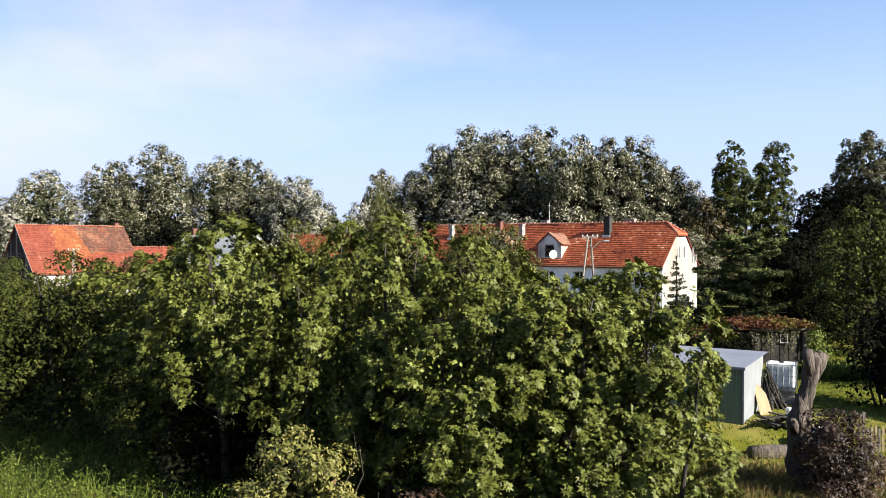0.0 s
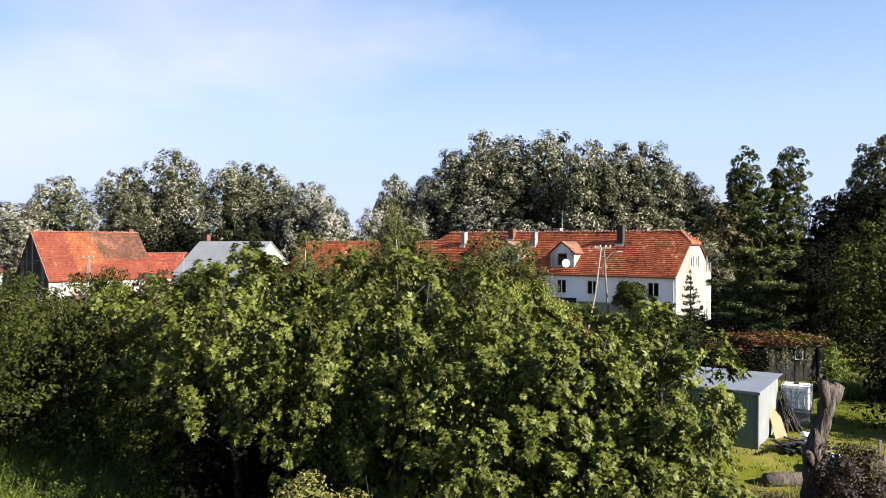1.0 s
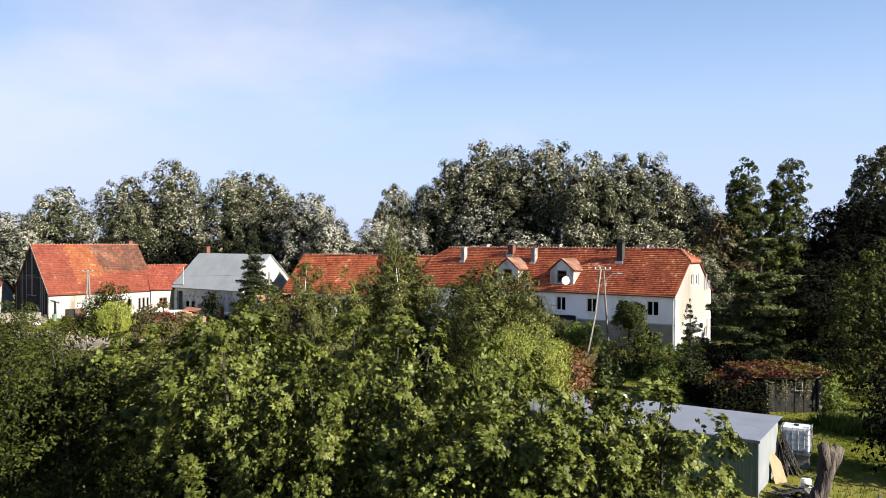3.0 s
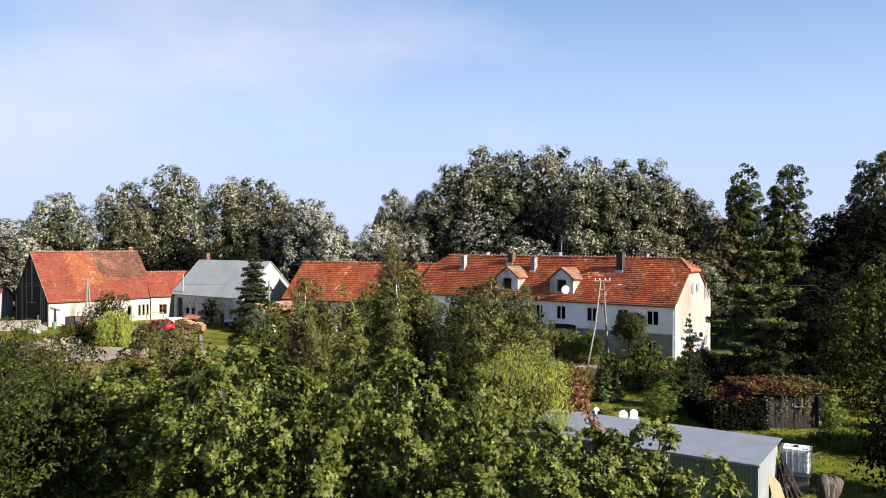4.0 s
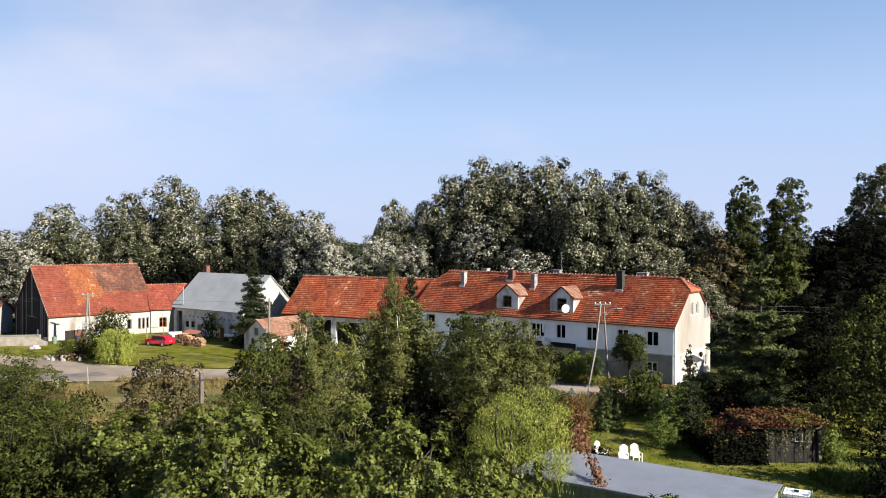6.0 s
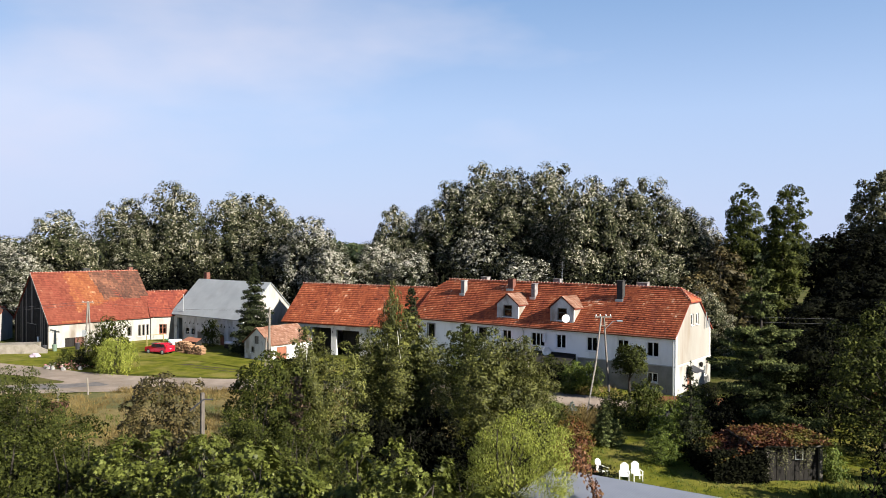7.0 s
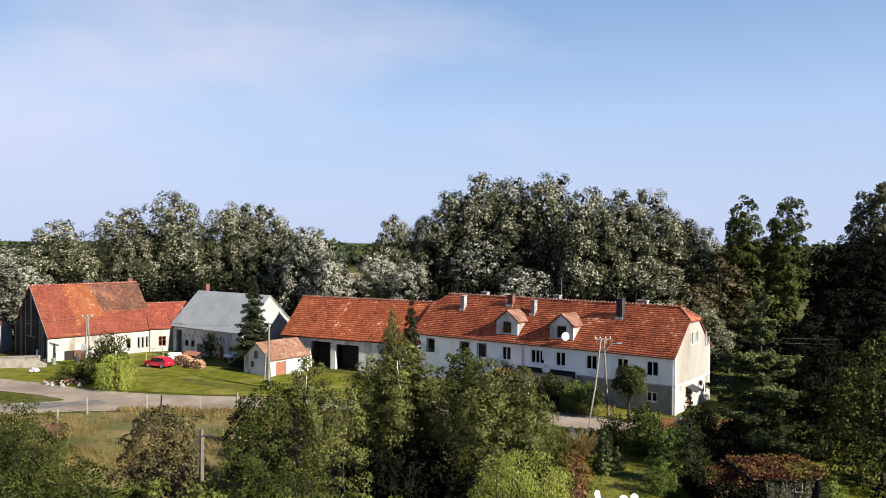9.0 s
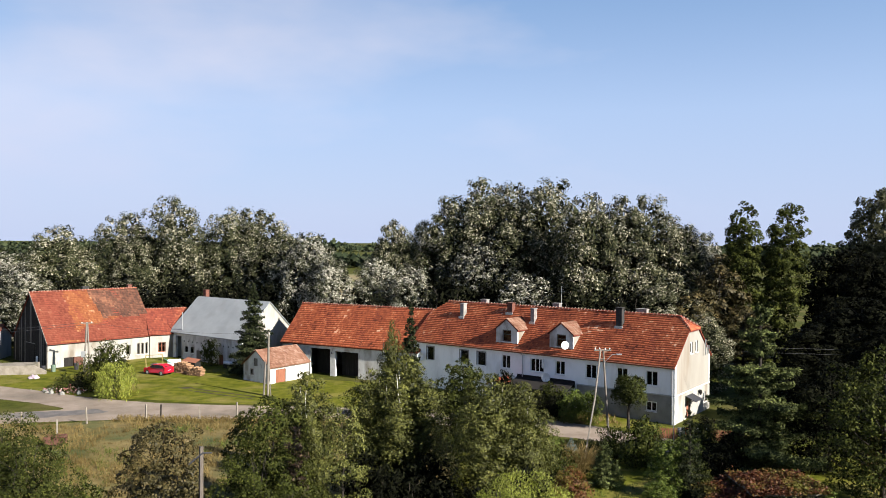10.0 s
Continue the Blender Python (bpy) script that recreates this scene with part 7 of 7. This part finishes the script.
# ---- the red car ----
def hatchback(m):
    car = thing("car", m, "red five-door hatchback parked on the lawn", "car")
    prof = [(-1.9, 0.35), (-1.92, 0.62), (-1.85, 0.86), (-1.0, 0.98), (-0.45, 1.38), (0.9, 1.46), (1.55, 1.32), (1.88, 0.92), (1.92, 0.45), (1.85, 0.3), (-1.8, 0.28)]
    bm = bmesh.new()
    rows = []
    for yy, inset, low in ((-0.82, 0.0, 0), (-0.80, 0.02, 0), (-0.55, 0.03, 1), (0.55, 0.03, 1), (0.80, 0.02, 0), (0.82, 0.0, 0)):
        rows.append([])
        for x, z in prof:
            yt = yy * (1 - 0.2 * max(0, z - 0.9) / 0.5)
            rows[-1].append(bm.verts.new((x * (1 - 0.03 * (not low)), yt, z - (0.03 if not low and z > 1.3 else 0))))
    for r0, r1 in zip(rows, rows[1:]):
        for i in range(len(prof)):
            j = (i + 1) % len(prof)
            bm.faces.new((r0[i], r0[j], r1[j], r1[i]))
    bm.faces.new(rows[0]), bm.faces.new(rows[-1][::-1])
    bmesh.ops.recalc_face_normals(bm, faces=bm.faces)
    part("body", bm, M_CARRED, car, smooth=False)
    dark = M_RUBBER
    for sy in (-1, 1):
        for x0, x1, x2, x3 in ((-0.92, 0.05, 0.05, -0.42), (0.12, 0.95, 0.92, 0.12), (1.02, 1.55, 1.42, 1.0)):
            bmw = bmesh.new()
            q = [(x0, 0.97), (x1, 0.97), (x2, 1.36), (x3, 1.34)]
            vs = [bmw.verts.new((x, sy * (0.835 - 0.165 * max(0, z - 0.9) / 0.5 + 0.004), z)) for x, z in q]
            bmw.faces.new(vs)
            bmesh.ops.solidify(bmw, geom=bmw.faces[:], thickness=0.01)
            part("side_window", bmw, dark, car, "dark tinted side window")
        for wx in (-1.2, 1.22):
            wh = part("wheel", tube([(wx, sy * 0.66, 0.3), (wx, sy * 0.85, 0.3)], [0.3, 0.3], 20), M_RUBBER, car)
            part("rim", tube([(wx, sy * 0.845, 0.3), (wx, sy * 0.868, 0.3)], [0.2, 0.17], 14), M_GREYMETAL, wh)
        part("mirror", boxed(-0.75, sy * 0.92 - 0.08, 0.98, -0.62, sy * 0.92 + 0.08, 1.1, 0.02), M_CARRED, car)
        part("tail_light", boxed(1.74, sy * 0.66 - 0.11, 0.86, 1.9, sy * 0.66 + 0.11, 1.12, 0.02), plain("lamp_red", (0.35, 0.01, 0.01), 0.2), car, "red tail light")
        part("head_light", boxed(-1.9, sy * 0.6 - 0.14, 0.66, -1.78, sy * 0.6 + 0.14, 0.82, 0.02), M_WHITEPLASTIC, car)
    part("rear_window", turned(boxed(-0.56, -0.006, -0.15, 0.56, 0.006, 0.17), Matrix.Translation((1.665, 0, 1.17)) @ Matrix.Rotation(radians(90), 4, "Z") @ Matrix.Rotation(radians(39), 4, "X")), dark, car)
    part("windscreen", turned(boxed(-0.58, -0.006, -0.3, 0.58, 0.006, 0.3), Matrix.Translation((-0.75, 0, 1.2)) @ Matrix.Rotation(radians(90), 4, "Z") @ Matrix.Rotation(radians(-53), 4, "X")), dark, car)
    part("plate", boxed(1.87, -0.26, 0.6, 1.9, 0.26, 0.71), M_WHITEPLASTIC, car, "blank white plate")
    part("bumper", boxed(1.82, -0.78, 0.34, 1.96, 0.78, 0.55, 0.04), M_CARRED, car)
    return car


hatchback(pose(-39.6, 104.4, gz(-39.6, 104.4) + 0.01, 0, 0, -24))

# woodpiles
wp = thing("woodpile", pose(-38.0, 106.2, gz(-38.0, 106.2), 0, 0, -24), "stacked split firewood under an old cover", "woodpile", "woodpiles on the lawn")
logs = []
lm = None
for s in range(2):
    for i in range(14 if s == 0 else 11):
        for j in range(8 - (i % 3 == 0) - abs(i - 6) // 3 - 2 * s):
            x, z = i * 0.21 + 0.1 * (j % 2), 0.1 + j * 0.19
            if lm is None:
                ob = part("log", tube([(0, -0.45, 0), (0, 0.45, 0)], [0.1, 0.1], 7), M_LOGEND, wp)
                lm = ob.data
            else:
                ob = new("log", lm)
                ob.parent = wp
            ob.matrix_basis = pose(x + s * 3.1, rs.uniform(-0.06, 0.06) - s * 0.6, z, 0, rs.uniform(0, 90), rs.uniform(-4, 4))
part("cover", mesh_roof_slab([(0.6, 0.5, 1.55), (3.0, 0.55, 1.4), (2.9, 1.7, 1.75), (0.7, 1.6, 1.9)], 0.05), M_BROWNWOOD, wp, "red-brown boards laid on the stack")
part("back_stack", boxed(0.5, 0.5, 0, 3.0, 1.6, 1.4), M_DARKWOOD, wp)
wrap = thing("wrapped_pallet", pose(-39.2, 109.0, gz(-39.2, 109.0), 0, 0, 10), "white wrapped pallet beside the woodpile", "pallet")
part("pack", boxed(-0.8, -0.5, 0.12, 0.9, 0.5, 1.3, 0.06), M_WHITEPLASTIC, wrap)
part("base", boxed(-0.85, -0.55, 0, 0.95, 0.55, 0.12), M_GREYWOOD, wrap)
tub = thing("bath_tub", pose(-31.8, 110.0, gz(-31.8, 110.0), 0, 0, -36), "white tub on a dark stand by the barn wall", "tub")
part("tub", boxed(-0.8, -0.4, 0.6, 0.8, 0.4, 0.95, 0.1), M_WHITEPLASTIC, tub)
part("stand", boxed(-0.7, -0.35, 0, 0.7, 0.35, 0.6), M_DARKWOOD, tub)

# swing and slide
sw = thing("swing_frame", pose(-41.4, 107.5, gz(-41.4, 107.5), 0, 0, 30), "yellow metal swing frame with a turquoise slide", "swing")
for x in (-1.1, 1.1):
    for y in (-0.8, 0.8):
        part("leg", tube([(x, y, -0.1), (x, 0, 2.1)], [0.04, 0.04], 7), M_YELLOW, sw)
part("crossbar", tube([(-1.15, 0, 2.1), (1.15, 0, 2.1)], [0.04, 0.04], 7), M_YELLOW, sw)
for x in (-0.25, 0.25):
    part("rope", tube([(x, 0, 2.1), (x, 0, 0.5)], [0.012, 0.012], 5), M_DARKMETAL, sw)
part("seat", boxed(-0.3, -0.12, 0.47, 0.3, 0.12, 0.5), M_GREENPLASTIC, sw)
part("slide", turned(boxed(0, -0.25, 0, 2.4, 0.25, 0.05, 0.02), Matrix.Translation((1.3, 0, 1.5)) @ Matrix.Rotation(radians(36), 4, "Y")), M_GREENPLASTIC, sw)

# low concrete wall, rock garden and clutter by the barn
lw = thing("low_wall", pose(-64.0, 100.5, gz(-64.0, 100.5), 0, 0, 14), "low pale concrete ramp wall before the barn", "wall")
part("wall", prism(((0, -0.2), (10.2, -0.2), (10.2, 0.35), (8.6, 1.15), (0, 1.25)), 0, 0.5), M_CONCRETE, lw)
part("ramp", boxed(0, 0.5, -0.2, 8.4, 4.5, 0.95), M_CONCRETE, lw)
rg = thing("rock_garden", pose(-45.4, 91.5, gz(-45.4, 91.5)), "rock garden with red and white flowers", "flower bed")
for i in range(26):
    bmr = bmesh.new()
    bmesh.ops.create_icosphere(bmr, subdivisions=1, radius=rs.uniform(0.15, 0.36))
    for v in bmr.verts:
        v.co *= 1 + 0.3 * noise.noise(v.co * 5 + Vector((i, 0, 0)))
    a, r = rs.uniform(0, 6.28), rs.uniform(0.3, 2.4)
    part("stone", turned(bmr, pose(r * math.cos(a) * 1.3, r * math.sin(a) * 0.7, 0.12)), M_GREYPLINTH, rg)
FP = np.column_stack([rng0.normal(0, 1.2, 900), rng0.normal(0, 0.6, 900), np.abs(rng0.normal(0.3, 0.18, 900))])
fv, ff = leaf_cards(rng0, FP[:300], unit(rng0.normal(0, 0.4, (300, 3)) + [0, -0.3, 1]), 0.22, 0.9)
tagged(raw("flowers", fv, ff, FLOWER, rg), "red and white garden flowers", "", "", "stuff")
fv, ff = leaf_cards(rng0, FP, unit(rng0.normal(0, 0.6, (900, 3)) + [0, -0.2, 1]), 0.28, 0.5)
raw("flower_leaves", fv, ff, LEAF_GREEN, rg)
for i, (x, y, mat, lab) in enumerate(((-54.1, 105.0, M_GREENSTEEL, "dull green bin by the barn wall"), (-51.9, 106.9, M_DARKMETAL, "dark bin by the barn wall"), (-47.2, 111.2, M_DARKMETAL, "dark water barrel by the barn wall"), (-55.0, 104.1, M_DARKMETAL, "dark drum by the barn wall"))):
    b = thing("bin", pose(x, y, gz(x, y)), lab, "bin", "bins by the barn")
    part("body", tube([(0, 0, 0), (0, 0, 0.85)], [0.26, 0.32], 12), mat, b)
    part("lid", tube([(0, 0, 0.86), (0, 0, 0.93)], [0.35, 0.3], 12), mat, b)
bag = thing("covered_heap", pose(-54.0, 99.8, gz(-54.0, 99.8)), "pale lilac sheet over a small heap", "heap")
bmr = bmesh.new()
bmesh.ops.create_icosphere(bmr, subdivisions=3, radius=1.0)
for v in bmr.verts:
    v.co = Vector((v.co.x * 0.7, v.co.y * 0.5, max(-0.02, v.co.z * 0.5))) * (1 + 0.3 * noise.noise(v.co * 2))
part("sheet", bmr, plain("lilac_sheet", (0.30, 0.24, 0.28), 0.7), bag)

# ---- lean-to and garden fence at the house ----
lean = thing("lean_to", HM @ pose(-18.6, -0.05, 0), "dark felt-roofed lean-to along the house wall", "lean-to")
part("roof", mesh_roof_slab([(0, 0.0, 2.75), (7.4, 0.0, 2.75), (7.4, -2.6, 2.0), (0, -2.6, 2.0)], 0.1), M_FELT, lean)
for x in (0.1, 2.5, 4.9, 7.2):
    part("post", boxed(x, -2.5, -0.4, x + 0.12, -2.38, 1.95), M_DARKWOOD, lean)
part("front_boards", boxed(0.2, -2.36, -0.4, 7.2, -2.3, 1.9), M_DARKWOOD, lean)
part("side_boards", boxed(7.22, -2.3, -0.4, 7.28, -0.06, 2.0), M_DARKWOOD, lean)
part("wall_boards", boxed(0.0, -0.06, 2.2, 7.4, -0.012, 2.98), M_DARKWOOD, lean, "black boards above the roof")
porch = thing("porch", HM @ pose(-19.6, -3.4, 0), "small porch with a red tiled roof", "porch")
for sgn in (-1, 1):
    part("roof_slope", mesh_roof_slab([(sgn * 1.2, -0.2, 2.0), (0, -0.2, 2.75), (0, 2.6, 2.75), (sgn * 1.2, 2.6, 2.0)], 0.08), M_TILE_RED, porch)
    tiles((sgn * 1.2, -0.2, 2.0), (0, 1, 0), (-sgn * 1.2, 0, 0.75), 2.8, 1.42, M_TILE_RED, porch, seed=80 + sgn)
    part("wall", boxed(sgn * 1.0 - 0.06, 0, -0.4, sgn * 1.0 + 0.06, 2.5, 2.05), M_WHITEWALL, porch)
gf = thing("garden_fence", pose(19.0, 74.6, gz(19.0, 74.6), 0, 0, -9), "brown wooden garden fence by the house corner", "fence")
for i in range(60):
    part("picket", boxed(i * 0.14, -0.015, 0.05, i * 0.14 + 0.09, 0.015, 1.0 + 0.04 * (i % 2)), M_BROWNWOOD, gf)
for z in (0.3, 0.8):
    part("rail", boxed(0, 0.02, z, 8.4, 0.06, z + 0.07), M_BROWNWOOD, gf)
for i, (x, c) in enumerate(((0.5, M_WHITEPAINT), (1.2, M_CLOTH_RED), (1.9, M_WHITEPAINT))):
    cl = thing("laundry", pose(20.4 + x, 72.4, gz(20) + 0.5), "red cloth drying on the line" if c == M_CLOTH_RED else "white cloth drying on the line", "laundry", "laundry on the line")
    bmc = bmesh.new()
    bmesh.ops.create_grid(bmc, x_segments=6, y_segments=6, size=0.32)
    for v in bmc.verts:
        v.co = Vector((v.co.x, 0.04 * math.sin(v.co.x * 12 + i), v.co.y * 1.4 + 0.6))
    bmesh.ops.solidify(bmc, geom=bmc.faces[:], thickness=0.01)
    part("cloth", bmc, c, cl)
ln = thing("clothes_line", pose(20.2, 72.4, gz(20.2, 72.4)), "clothes line on two metal posts", "clothes line")
for x in (0, 3.0):
    part("post", tube([(x, 0, -0.2), (x, 0, 1.75)], [0.03, 0.03], 6), M_GREYMETAL, ln)
part("line", tube([(0, 0, 1.62), (1.5, 0, 1.57), (3.0, 0, 1.62)], [0.008] * 3, 5), M_DARKMETAL, ln)
